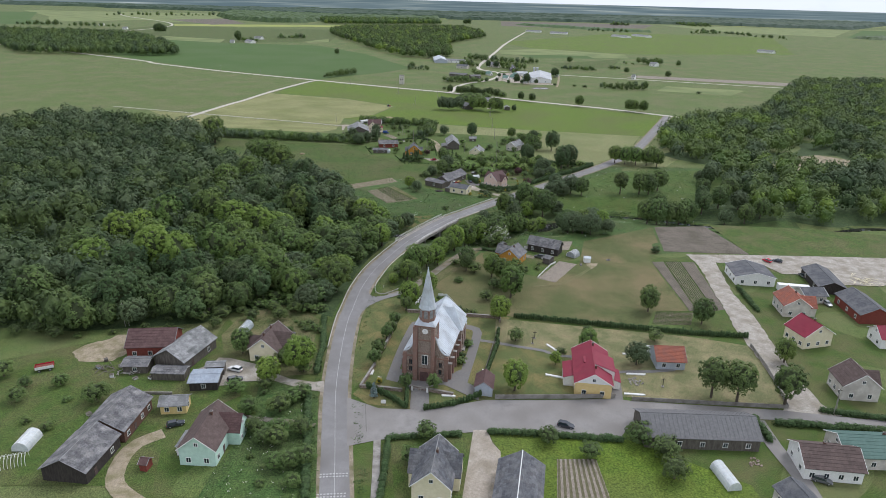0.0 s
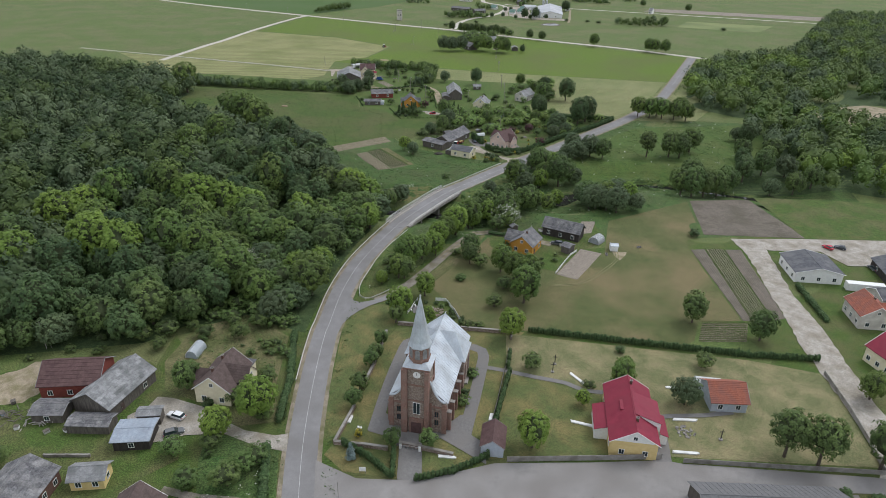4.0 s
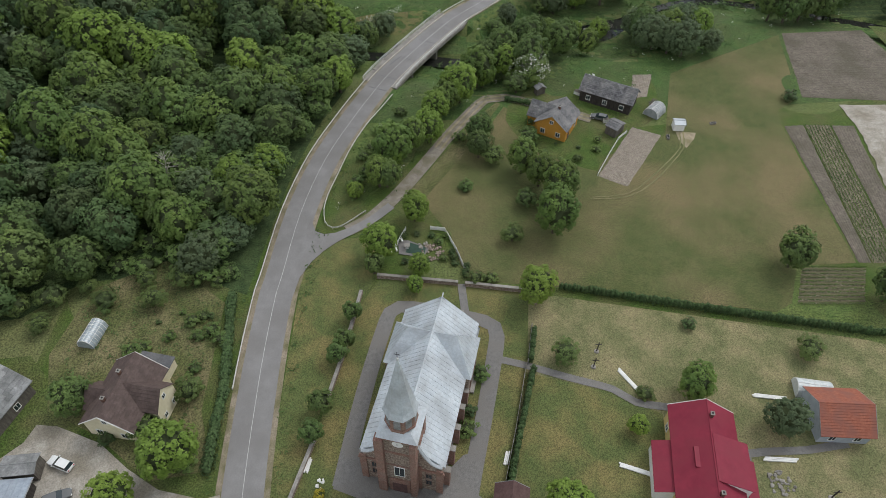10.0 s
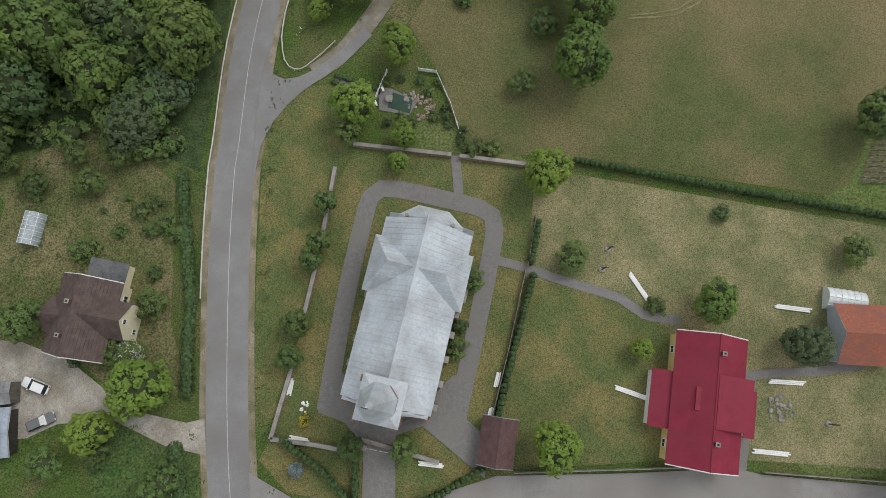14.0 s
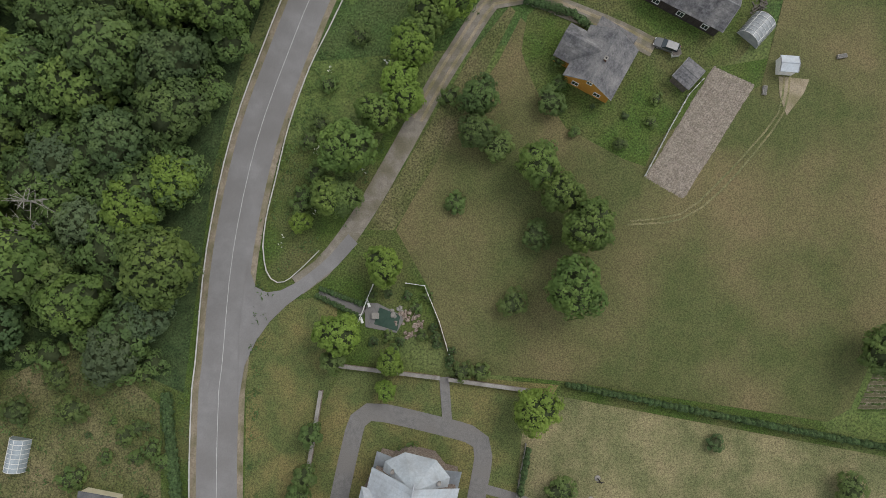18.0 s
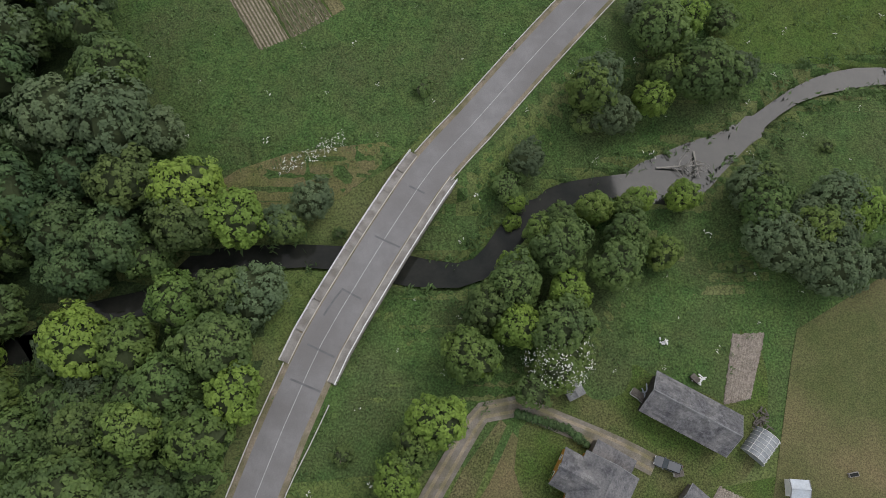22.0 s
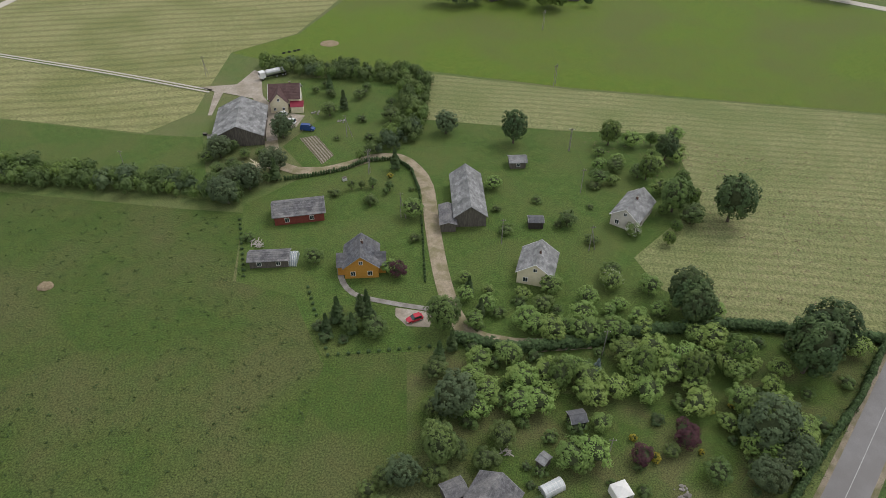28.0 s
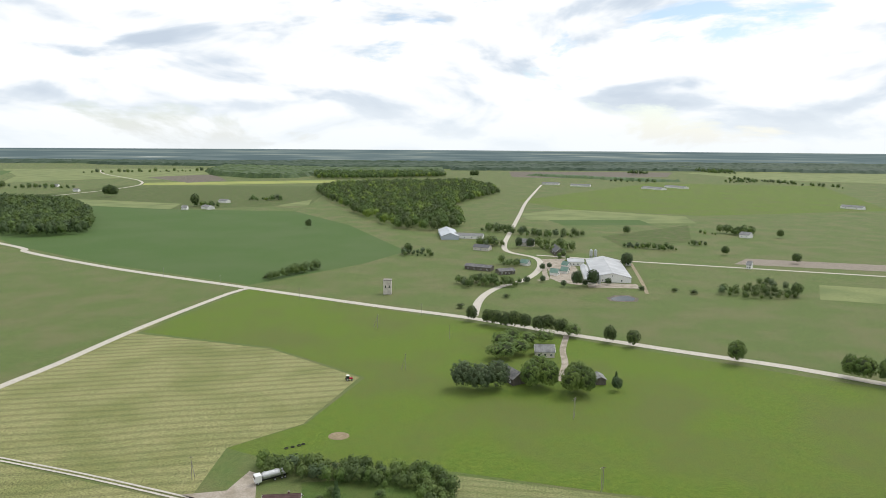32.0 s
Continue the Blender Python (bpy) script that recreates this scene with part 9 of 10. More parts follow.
for a, b in (((-12.2, 90.3), (-5.7, 87.0)), ((-3.6, 133.1), (-8.0, 134.2))):
    st = thing("stair", Matrix(), "narrow concrete stair down the river bank", "stair", "bank stairs")
    n = 14
    za, zb = -0.1, min(hz1(*b), -1.2)
    for k in range(n):
        t = (k + 0.5) / n
        x, y = a[0] + (b[0] - a[0]) * t, a[1] + (b[1] - a[1]) * t
        ang = math.atan2(b[1] - a[1], b[0] - a[0])
        z = za + (zb - za) * t
        L2 = math.dist(a, b) / n
        part("step", turned(box(-L2 / 2, -0.65, -0.5, L2 / 2, 0.65, 0.12), Matrix.Translation((x, y, z)) @ Matrix.Rotation(ang, 4, "Z")), "concrete", st)


def guard_rail(line, label, side=0.0, follow=False):
    ob = thing("guard_rail", Matrix(), label, "guard rail")
    nn = normals2(line)
    off = [(x + ux * side, y + uy * side) for (x, y), (ux, uy) in zip(line, nn)]
    off = resample(off, 2.0)
    nb = normals2(off)
    bm = bmesh.new()
    rows = []
    for (x, y), (ux, uy) in zip(off, nb):
        rows.append([bm.verts.new((x + ux * o, y + uy * o, z)) for o, z in ((0.03, 0.45), (0.09, 0.53), (0.02, 0.60), (0.09, 0.67), (0.03, 0.76), (-0.06, 0.76), (-0.06, 0.45))])
    for a, b in zip(rows, rows[1:]):
        for k in range(7):
            bm.faces.new((a[k], a[(k + 1) % 7], b[(k + 1) % 7], b[k]))
    bmesh.ops.recalc_face_normals(bm, faces=bm.faces[:])
    part("beam", bm, "galvanised", ob)
    for x, y in off[::2]:
        part("post", box(x - 0.15, y - 0.06, -0.4, x - 0.065, y + 0.06, 0.72), "galvanised", ob)
    return ob


def main_part(p, q):
    a, b = nearest_index(p), nearest_index(q)
    return MAIN[a:b + 1]


guard_rail(main_part((-37.6, -2.1), (-22.7, 96.0)), "pale steel guard rail along the road", -4.35)
guard_rail(main_part((-1.3, 132.1), (27.1, 166.0)), "pale steel guard rail beyond the bridge", -4.35)
guard_rail(main_part((8.3, 126.6), (69.5, 197.4)), "pale steel guard rail above the valley", 4.35)
lp = [(-17.4, 43.7), (-19.9, 41.1), (-22.2, 39.0), (-23.2, 38.4), (-24.3, 38.3), (-25.4, 38.9), (-26.2, 40.2), (-26.6, 41.8), (-26.9, 44.3), (-26.5, 49.1), (-25.1, 55.7), (-23.0, 65.3), (-19.8, 75.1), (-16.6, 82.1), (-13.7, 88.6)]
guard_rail(smooth_line(lp, 2.0), "pale steel guard rail curving into the farm track", 0.0)


# ---------------------------------------------------------------- cars and machines
def wheel(parent, x, y, r=0.32, wd=0.2, z=0.0):
    m = Matrix.Translation((x, y, r + z)) @ Matrix.Rotation(math.pi / 2, 4, "X")
    bm = bmesh.new()
    bmesh.ops.create_cone(bm, cap_ends=True, segments=16, radius1=r, radius2=r, depth=wd, matrix=m)
    bmesh.ops.bevel(bm, geom=bm.edges[:], offset=0.03, segments=1, affect="EDGES")
    wh = part("wheel", bm, "rubber", parent)
    bm = bmesh.new()
    bmesh.ops.create_cone(bm, cap_ends=True, segments=12, radius1=r * 0.6, radius2=r * 0.6, depth=wd + 0.03, matrix=m)
    part("rim", bm, "steel", wh)


def car(front, back, paint, label, kind="hatch", category="car", z=0.17):
    f, b = Vector((*front, 0)), Vector((*back, 0))
    u = f - b
    mid = (f + b) / 2
    L = {"hatch": 4.1, "estate": 4.5, "van": 5.0, "minivan": 4.6}[kind]
    W, H = (1.75, 1.45) if kind in ("hatch", "estate") else (1.9, 2.2 if kind == "van" else 1.75)
    ob = thing("car" if kind != "van" else "van", Matrix.Translation((mid.x, mid.y, z)) @ Matrix.Rotation(math.atan2(u.y, u.x), 4, "Z"), label, category, "parked cars")
    # lower body with shaped nose and tail
    def loft(sections):
        bm = bmesh.new()
        rows = []
        for x, hw, z0, z1 in sections:
            rows.append([bm.verts.new(p) for p in ((x, -hw, z0), (x, hw, z0), (x, hw * 0.97, z1), (x, -hw * 0.97, z1))])
        for p, q in zip(rows, rows[1:]):
            for k in range(4):
                bm.faces.new((p[k], p[(k + 1) % 4], q[(k + 1) % 4], q[k]))
        bm.faces.new(rows[0][::-1])
        bm.faces.new(rows[-1])
        bmesh.ops.recalc_face_normals(bm, faces=bm.faces[:])
        bmesh.ops.bevel(bm, geom=bm.edges[:], offset=0.06, segments=2, affect="EDGES")
        return bm
    h, w = L / 2, W / 2
    belt = 0.92 if kind != "van" else 1.15
    part("body", loft([(-h, w * 0.82, 0.35, belt * 0.9), (-h + 0.25, w, 0.22, belt), (h * 0.35, w, 0.2, belt), (h - 0.5, w * 0.95, 0.22, belt * 0.84), (h, w * 0.78, 0.32, belt * 0.66)]), paint, ob)
    tail = -h + (0.15 if kind != "hatch" else 0.3)
    nose = h * 0.42 if kind != "van" else h * 0.62
    bm = bmesh.new()
    rows = []
    for x0, x1, hw, z in ((tail, nose, w * 0.93, belt - 0.03), (tail + 0.35, nose - 0.75, w * 0.76, H - 0.05)):
        rows.append([bm.verts.new(p) for p in ((x0, -hw, z), (x1, -hw, z), (x1, hw, z), (x0, hw, z))])
    bm.faces.new(rows[0])
    bm.faces.new(rows[1])
    for k in range(4):
        bm.faces.new((rows[0][k], rows[0][(k + 1) % 4], rows[1][(k + 1) % 4], rows[1][k]))
    bmesh.ops.recalc_face_normals(bm, faces=bm.faces[:])
    part("glass", bm, "pane" if kind != "van" else paint, ob)
    part("roof", box(tail + 0.33, -w * 0.77, H - 0.048, nose - 0.72, w * 0.77, H + 0.02, 0.03), paint, ob)
    if kind == "van":
        part("windscreen", box(nose - 0.62, -w * 0.7, belt + 0.15, nose - 0.12, w * 0.7, belt + 0.75, 0.03), "pane", ob)
    for sx in (h * 0.62, -h * 0.62):
        for sy in (-1, 1):
            wheel(ob, sx, sy * (w - 0.1))
    for sy in (-1, 1):
        part("headlight", box(h - 0.22, sy * w * 0.62 - 0.16, 0.5, h - 0.02, sy * w * 0.62 + 0.16, 0.64, 0.03), "white", ob)
        part("tail_light", box(-h - 0.01, sy * w * 0.7 - 0.1, 0.6, -h + 0.1, sy * w * 0.7 + 0.1, 0.85, 0.02), "car_red", ob)
        part("mirror", box(nose - 0.25, sy * (w + 0.08) - 0.1, belt, nose - 0.1, sy * (w + 0.08) + 0.1, belt + 0.14, 0.03), paint, ob)
    return ob


car((-64.5, -15.4), (-61.0, -16.7), "car_white", "white estate car parked on the gravel yard", "estate")
car((-59.5, -20.8), (-62.9, -22.4), "car_grey", "dark grey car parked on the gravel yard", "estate")
car((33.1, -41.7), (28.5, -40.1), "car_dark", "black car parked beside the street", "estate")
car((-68.5, -41.9), (-72.2, -43.7), "car_dark", "dark blue car beside the sandy drive", "estate", z=0.08)
car((39.2, 80.0), (43.1, 78.5), "car_grey", "dark estate car parked by the farm track", "estate")
car((16.3, 202.4), (17.1, 198.7), "car_dark", "dark blue car on the paved drive", "hatch")
car((-57.5, 355.7), (-54.7, 357.5), "car_white", "white hatchback parked in the farmyard", "hatch")
car((-54.6, 352.0), (-50.1, 350.9), "car_white", "white minivan parked in the farmyard", "minivan")
car((-42.8, 346.2), (-47.9, 346.9), "car_blue", "blue delivery van parked in the farmyard", "van", "van")
car((-8.1, 254.9), (-3.9, 256.9), "car_red", "red hatchback parked on gravel", "hatch")
car((143.7, 34.6), (143.5, 38.9), "car_silver", "pale car beside the tile-roofed house", "hatch")
car((89.2, -61.4), (86.2, -59.9), "car_grey", "grey car beside the white house", "estate")

# milk tanker lorry
a, b = Vector((*(-69.5, 386.1), 0)), Vector((*(-61.5, 391.3), 0))
lorry = thing("tanker_lorry", Matrix.Translation((*((a + b) / 2)[:2], 0.16)) @ Matrix.Rotation(math.atan2((a - b).y, (a - b).x), 4, "Z"), "white lorry with a long silver milk tank", "lorry")
part("cab", box(3.2, -1.2, 0.7, 5.4, 1.2, 3.2, 0.12), "car_white", lorry)
part("windscreen", box(5.36, -1.0, 1.9, 5.44, 1.0, 2.8, 0.02), "pane", lorry)
part("chassis", box(-5.4, -0.5, 0.7, 3.2, 0.5, 1.0), "black", lorry)
bm = bmesh.new()
bmesh.ops.create_cone(bm, cap_ends=True, segments=24, radius1=1.15, radius2=1.15, depth=8.2, matrix=Matrix.Translation((-1.2, 0, 2.2)) @ Matrix.Rotation(math.pi / 2, 4, "Y"))
bmesh.ops.bevel(bm, geom=[e for e in bm.edges if abs(e.verts[0].co.x - e.verts[1].co.x) < 0.01], offset=0.25, segments=2, affect="EDGES")
part("tank", bm, "steel", lorry, "polished steel tank")
for k in range(4):
    part("hatch", cone(0.3, 0.3, 0.2, 10, Matrix.Translation((-4 + k * 2, 0, 3.3))), "steel", lorry)
for x in (4.4, -1.2, -3.6, -4.7):
    for sy in (-1, 1):
        wheel(lorry, x, sy * 1.0, 0.5, 0.35)


def tractor(xy, ang, paint, label):
    ob = thing("tractor", Matrix.Translation((*xy, 0.15)) @ Matrix.Rotation(ang, 4, "Z"), label, "tractor")
    part("bonnet", box(0.2, -0.4, 0.7, 1.9, 0.4, 1.4, 0.08), paint, ob)
    part("cab", box(-1.1, -0.7, 0.9, 0.2, 0.7, 2.5, 0.08), "pane", ob)
    part("roof", box(-1.25, -0.8, 2.502, 0.35, 0.8, 2.65, 0.05), "white", ob)
    part("exhaust", cone(0.05, 0.05, 1.0, 6, Matrix.Translation((1.2, 0.25, 1.4))), "black", ob)
    for sy in (-1, 1):
        wheel(ob, -0.7, sy * 0.85, 0.75, 0.4)
        wheel(ob, 1.4, sy * 0.7, 0.42, 0.25)
    return ob


tractor((6.9, 193.7), radians(60), "car_red", "old red tractor in the farmyard")
tractor((-52.6, 483.5), radians(20), "car_red", "red tractor mowing the hay field")
tr = thing("trailer", Matrix.Translation((*(9.5, 198.5), 0.2)) @ Matrix.Rotation(radians(40), 4, "Z"), "wooden trailer loaded with firewood", "trailer")
part("bed", box(-1.6, -0.9, 0.6, 1.6, 0.9, 0.8, 0.03), "brown_metal", tr)
for k, (x0, y0, x1, y1) in enumerate(((-1.6, -0.95, 1.6, -0.9), (-1.6, 0.9, 1.6, 0.95), (1.6, -0.9, 1.65, 0.9), (-1.65, -0.9, -1.6, 0.9))):
    part("side_board", box(x0, y0, 0.6, x1, y1, 1.2), "red_wood", tr)
for sy in (-1, 1):
    wheel(tr, 0, sy * 1.05, 0.4, 0.22)
for k in range(18):
    part("log", turned(cone(0.09, 0.09, 0.9, 7, Matrix.Rotation(math.pi / 2, 4, "Y")), Matrix.Translation((random.uniform(-1.4, 0.5), random.uniform(-0.8, 0.8), 0.95 + random.uniform(0, 0.35))) @ Matrix.Rotation(random.uniform(-0.6, 0.6), 4, "Z")), "yellow_paint", tr)


# ---------------------------------------------------------------- polytunnels and greenhouses
def tunnel(p0, p1, wd, ht, label, cover="film", ribs=7, covered=True):
    a, b = Vector((*p0, 0)), Vector((*p1, 0))
    L = (b - a).length
    mid = (a + b) / 2
    ob = thing("polytunnel", Matrix.Translation((mid.x, mid.y, 0.1)) @ Matrix.Rotation(math.atan2((b - a).y, (b - a).x), 4, "Z"), label, "greenhouse")
    seg = 12
    arc = [(wd / 2 * math.cos(math.pi * k / seg), ht * math.sin(math.pi * k / seg) ** 0.85) for k in range(seg + 1)]
    if covered:
        bm = bmesh.new()
        n = ribs - 1
        rows = [[bm.verts.new((-L / 2 + L * i / n, y, z)) for y, z in arc] for i in range(n + 1)]
        for p, q in zip(rows, rows[1:]):
            for k in range(seg):
                bm.faces.new((p[k], p[k + 1], q[k + 1], q[k]))
        bm.faces.new(rows[0])
        bm.faces.new(rows[-1])
        bmesh.ops.recalc_face_normals(bm, faces=bm.faces[:])
        part("cover", bm, cover, ob)
    for i in range(ribs):
        bm = bmesh.new()
        x = -L / 2 + L * i / (ribs - 1)
        for (y0, z0), (y1, z1) in zip(arc, arc[1:]):
            bar(bm, (x, y0 * 1.02, z0 * 1.02), (x, y1 * 1.02, z1 * 1.02), 0.045, seg=4)
        part("rib", bm, "white", ob)
    for k in (seg // 2,) + ((seg // 4, seg - seg // 4) if covered else ()):
        bm = bmesh.new()
        bar(bm, (-L / 2, arc[k][0] * 1.02, arc[k][1] * 1.02), (L / 2, arc[k][0] * 1.02, arc[k][1] * 1.02), 0.045, seg=4)
        part("purlin", bm, "white", ob)
    return ob


tunnel((-66.2, 12.1), (-67.0, 6.8), 3.2, 2.2, "small greenhouse with clear panels and white ribs", "film_clear", 8)
tunnel((-103.4, -47.9), (-103.4, -54.0), 4.0, 2.4, "white plastic polytunnel in the grass")
tunnel((-99.9, -57.2), (-104.6, -58.9), 4.0, 2.2, "bare hoops of an uncovered polytunnel", covered=False, ribs=8)
tunnel((64.6, -56.0), (65.6, -64.1), 3.4, 2.2, "white plastic polytunnel in a garden")
tunnel((63.8, -0.9), (69.8, -1.8), 3.6, 2.2, "silvery arched tunnel behind the tile-roofed shed")
tunnel((54.9, 80.4), (57.9, 83.8), 4.2, 2.4, "grey plastic polytunnel beside the barn", "film_grey")
tunnel((18.7, 211.5), (22.5, 213.5), 2.6, 1.7, "small polytunnel in the garden")
tunnel((-39.9, 277.4), (-37.0, 277.4), 4.6, 2.4, "glazed end of the potting shed", "film_clear")
gz = thing("garden_tent", Matrix.Translation((*(32.9, 211.2), 0.1)) @ Matrix.Rotation(radians(20), 4, "Z"), "white square garden tent", "tent")
bm = bmesh.new()
bmesh.ops.create_cone(bm, cap_ends=True, segments=4, radius1=2.3, radius2=0.05, depth=0.9, matrix=Matrix.Translation((0, 0, 2.65)) @ Matrix.Rotation(math.pi / 4, 4, "Z"))
part("canopy", bm, "white", gz)
for sx in (-1, 1):
    part("wall", box(sx * 1.55 - 0.02, -1.55, 0, sx * 1.55 + 0.02, 1.55, 2.2), "white", gz)
    for sy in (-1, 1):
        part("post", box(sx * 1.58 - 0.03, sy * 1.58 - 0.03, 0, sx * 1.58 + 0.03, sy * 1.58 + 0.03, 2.2), "steel", gz)


# ---------------------------------------------------------------- poles, beams, small things
def pole(xy, h, label, arm=0.0, strut=None, r=0.11):
    ob = thing("utility_pole", Matrix.Translation((*xy, hz1(*xy))), label, "pole", "utility poles")
    bm = bmesh.new()
    bar(bm, (0, 0, -0.5), (0, 0, h), r, r * 0.75, 8)
    part("shaft", bm, "concrete", ob)
    if arm:
        part("crossarm", box(-arm / 2, -0.05, h - 0.6, arm / 2, 0.05, h - 0.48), "grey_wood", ob)
        for k in (-1, 0, 1):
            part("insulator", cone(0.05, 0.04, 0.16, 6, Matrix.Translation((k * arm * 0.42, 0, h - 0.478))), "white", ob)
    if strut:
        bm = bmesh.new()
        bar(bm, (strut[0], strut[1], -0.4), (0, 0, h * 0.85), r, r * 0.8, 6)
        part("strut", bm, "concrete", ob)
    return ob


for q in ((-21.8, 320.0), (42.0, 333.6), (41.9, 309.4), (42.3, 333.6), (43.6, 382.4), (47.1, 442.5), (-22.1, 319.0), (-96.6, 318.4), (36.0, 244.8), (31.6, 217.6), (-21.6, 605.2), (-3.5, 552.6), (16.5, 284.7), (-306.4, 759.7), (-242.0, 726.0), (-184.4, 695.9), (-111.8, 650.9), (46.2, 440.2), (44.4, 383.5)):
    pole(q, 8.5, "slim pale concrete utility pole", 1.4)
for q, st in (((39.6, 281.9), (1.8, 0.8)), ((-11.1, 296.7), (1.5, -0.6)), ((-31.4, 341.8), (1.8, 0.5)), ((-26.2, 499.2), (-2.5, 0.5)), ((-47.8, 576.6), (-2.5, 0.5)), ((-91.7, 388.7), (0.5, 1.5)), ((-106.7, 10.2), (1.2, 0.5)), ((105.9, -33.6), (1.0, 0.6))):
    pole(q, 8.5, "concrete utility pole with a leaning strut", 1.4, st)
for q in ((-21.2, -44.1), (-21.6, -40.7)):
    pole(q, 6.0, "slim grey street lamp post", 0.0, r=0.07)


def beams(p, q, n=3, label="stack of long white squared beams on the grass"):
    a, b = Vector((*p, 0)), Vector((*q, 0))
    L = (b - a).length
    ob = thing("beam_stack", Matrix.Translation((*((a + b) / 2)[:2], 0.09)) @ Matrix.Rotation(math.atan2((b - a).y, (b - a).x), 4, "Z"), label, "beams", "beam stacks")
    for k in range(n):
        o = random.uniform(-0.25, 0.25)
        part("beam", box(-L / 2 + o, -0.34 + k * 0.25, 0.0, L / 2 + o, -0.12 + k * 0.25, 0.3, 0.015), "white", ob)
    for s in (-1, 1):
        part("bearer", box(s * L * 0.35 - 0.08, -0.5, -0.06, s * L * 0.35 + 0.08, 0.6, -0.002), "grey_wood", ob)


for p, q in (((32.5, 2.8), (35.2, -1.4)), ((29.3, -15.5), (34.6, -17.3)), ((56.0, -2.4), (61.6, -3.1)), ((54.0, -14.4), (59.5, -14.7)), ((50.5, -25.1), (56.1, -25.6)), ((10.9, -13.5), (10.3, -15.8)), ((9.7, -19.0), (9.1, -21.0)), ((-22.1, -14.6), (-22.5, -17.0)), ((-22.0, -23.7), (-19.1, -24.2)), ((-1.6, -27.4), (2.2, -27.8))):
    beams(p, q)


def rock(bm, x, y, z, r, rnd):
    v = bmesh.ops.create_icosphere(bm, subdivisions=1, radius=r, matrix=Matrix.Translation((x, y, z)) @ Matrix.Diagonal((1, rnd.uniform(0.7, 1.2), rnd.uniform(0.5, 0.8), 1)))["verts"]
    for k in v:
        k.co += Vector((rnd.uniform(-1, 1), rnd.uniform(-1, 1), rnd.uniform(-1, 1))) * r * 0.18


def rockery(centre, radius, n, label, size=0.35, material="fieldstone"):
    ob = thing("rockery", Matrix.Translation((*centre, hz1(*centre) + 0.05)), label, "rockery")
    rnd = random.Random(n)
    for k in range(n):
        a, d = rnd.uniform(0, 6.28), radius * math.sqrt(rnd.random())
        bm = bmesh.new()
        r = size * rnd.uniform(0.5, 1.2)
        rock(bm, math.cos(a) * d, math.sin(a) * d, r * 0.3, r, rnd)
        part("stone", bm, material, ob)
    return ob


# grotto garden behind the church
sheet("grotto_paving", [(-9.7, 35.1), (-7.4, 35.0), (-2.8, 32.7), (-4.2, 30.1), (-9.4, 31.0)], "paving", "grey paving in the grotto garden", 0.17, category="paving")
sheet("grotto_lawn", [(-7.1, 34.3), (-3.6, 33.0), (-4.1, 30.4), (-8.0, 31.5)], "pond_green", "smooth dark green carpet of the grotto", 0.19, category="lawn")
ribbon("grotto_walk", [(-17.3, 36.8), (-14.3, 35.7), (-9.7, 33.4)], 1.8, "paving", "paved walk with low hedges to the grotto", 0.17, "path")
hedge([(-17.0, 37.3), (-9.7, 34.7)], "low hedge beside the grotto walk", "box", 0.7, 0.6)
hedge([(-17.5, 36.1), (-10.2, 32.7)], "low hedge beside the grotto walk", "box", 0.7, 0.6)
rockery((-2.1, 31.6), 2.4, 46, "mound of dark fieldstones in the grotto garden", 0.4)
rockery((-4.2, 33.6), 1.0, 10, "pale stones beside the grotto", 0.4, "concrete")
altar = thing("altar_stone", Matrix.Translation((*(-7.7, 32.9), 0.18)), "white stone altar table in the grotto garden", "altar")
part("block", box(-0.45, -0.4, 0, 0.45, 0.4, 0.7, 0.04), "white", altar)
part("slab", box(-0.6, -0.5, 0.702, 0.6, 0.5, 0.8, 0.03), "concrete", altar)
for q in ((-9.0, 35.1), (-10.1, 32.4)):
    bn = thing("bench", Matrix.Translation((*q, 0.15)) @ Matrix.Rotation(radians(-70), 4, "Z"), "pale wooden garden bench", "bench")
    part("seat", box(-0.8, -0.2, 0.4, 0.8, 0.2, 0.47, 0.02), "white", bn)
    for s in (-1, 1):
        part("leg", box(s * 0.65 - 0.05, -0.18, 0, s * 0.65 + 0.05, 0.18, 0.398), "white", bn)
for q in ((-5.6, 29.6), (-3.5, 28.7), (0.1, 29.7), (2.5, 28.3), (-0.9, 34.4), (-2.4, 36.3), (0.9, 36.3), (-4.6, 27.3), (-8.0, 28.7), (-5.7, 36.7), (-8.6, 36.2)):
    tree("bush" if random.random() < 0.6 else "bush_dark", q, 0.6, "shrubs of the grotto garden")
for q in ((1.8, 31.1), (2.4, 29.7), (4.8, 26.0), (5.0, 27.4), (4.7, 25.0)):
    tree("bush_dark", q, 0.55, "shrubs of the grotto garden", tall=1.8, label="dark conical evergreen beside the fence")
rockery((55.5, -18.6), 2.2, 34, "round rockery bed with pale stones", 0.35, "concrete")
rockery((74.7, -54.1), 1.8, 26, "small stone-edged garden rockery", 0.35)
rockery((24.8, 179.6), 0.7, 12, "ring of stones around a small bed", 0.18, "concrete")
rockery((44.6, 212.0), 1.6, 20, "small stone-edged garden pond", 0.35, "concrete")
rockery((-34.5, 353.1), 1.6, 18, "round stone flower bed", 0.35, "concrete")
rockery((-44.3, 359.3), 1.8, 18, "round stone flower bed", 0.35, "concrete")
rockery((-19.7, -19.0), 0.8, 8, "white stones of a small shrine bed", 0.3, "white")
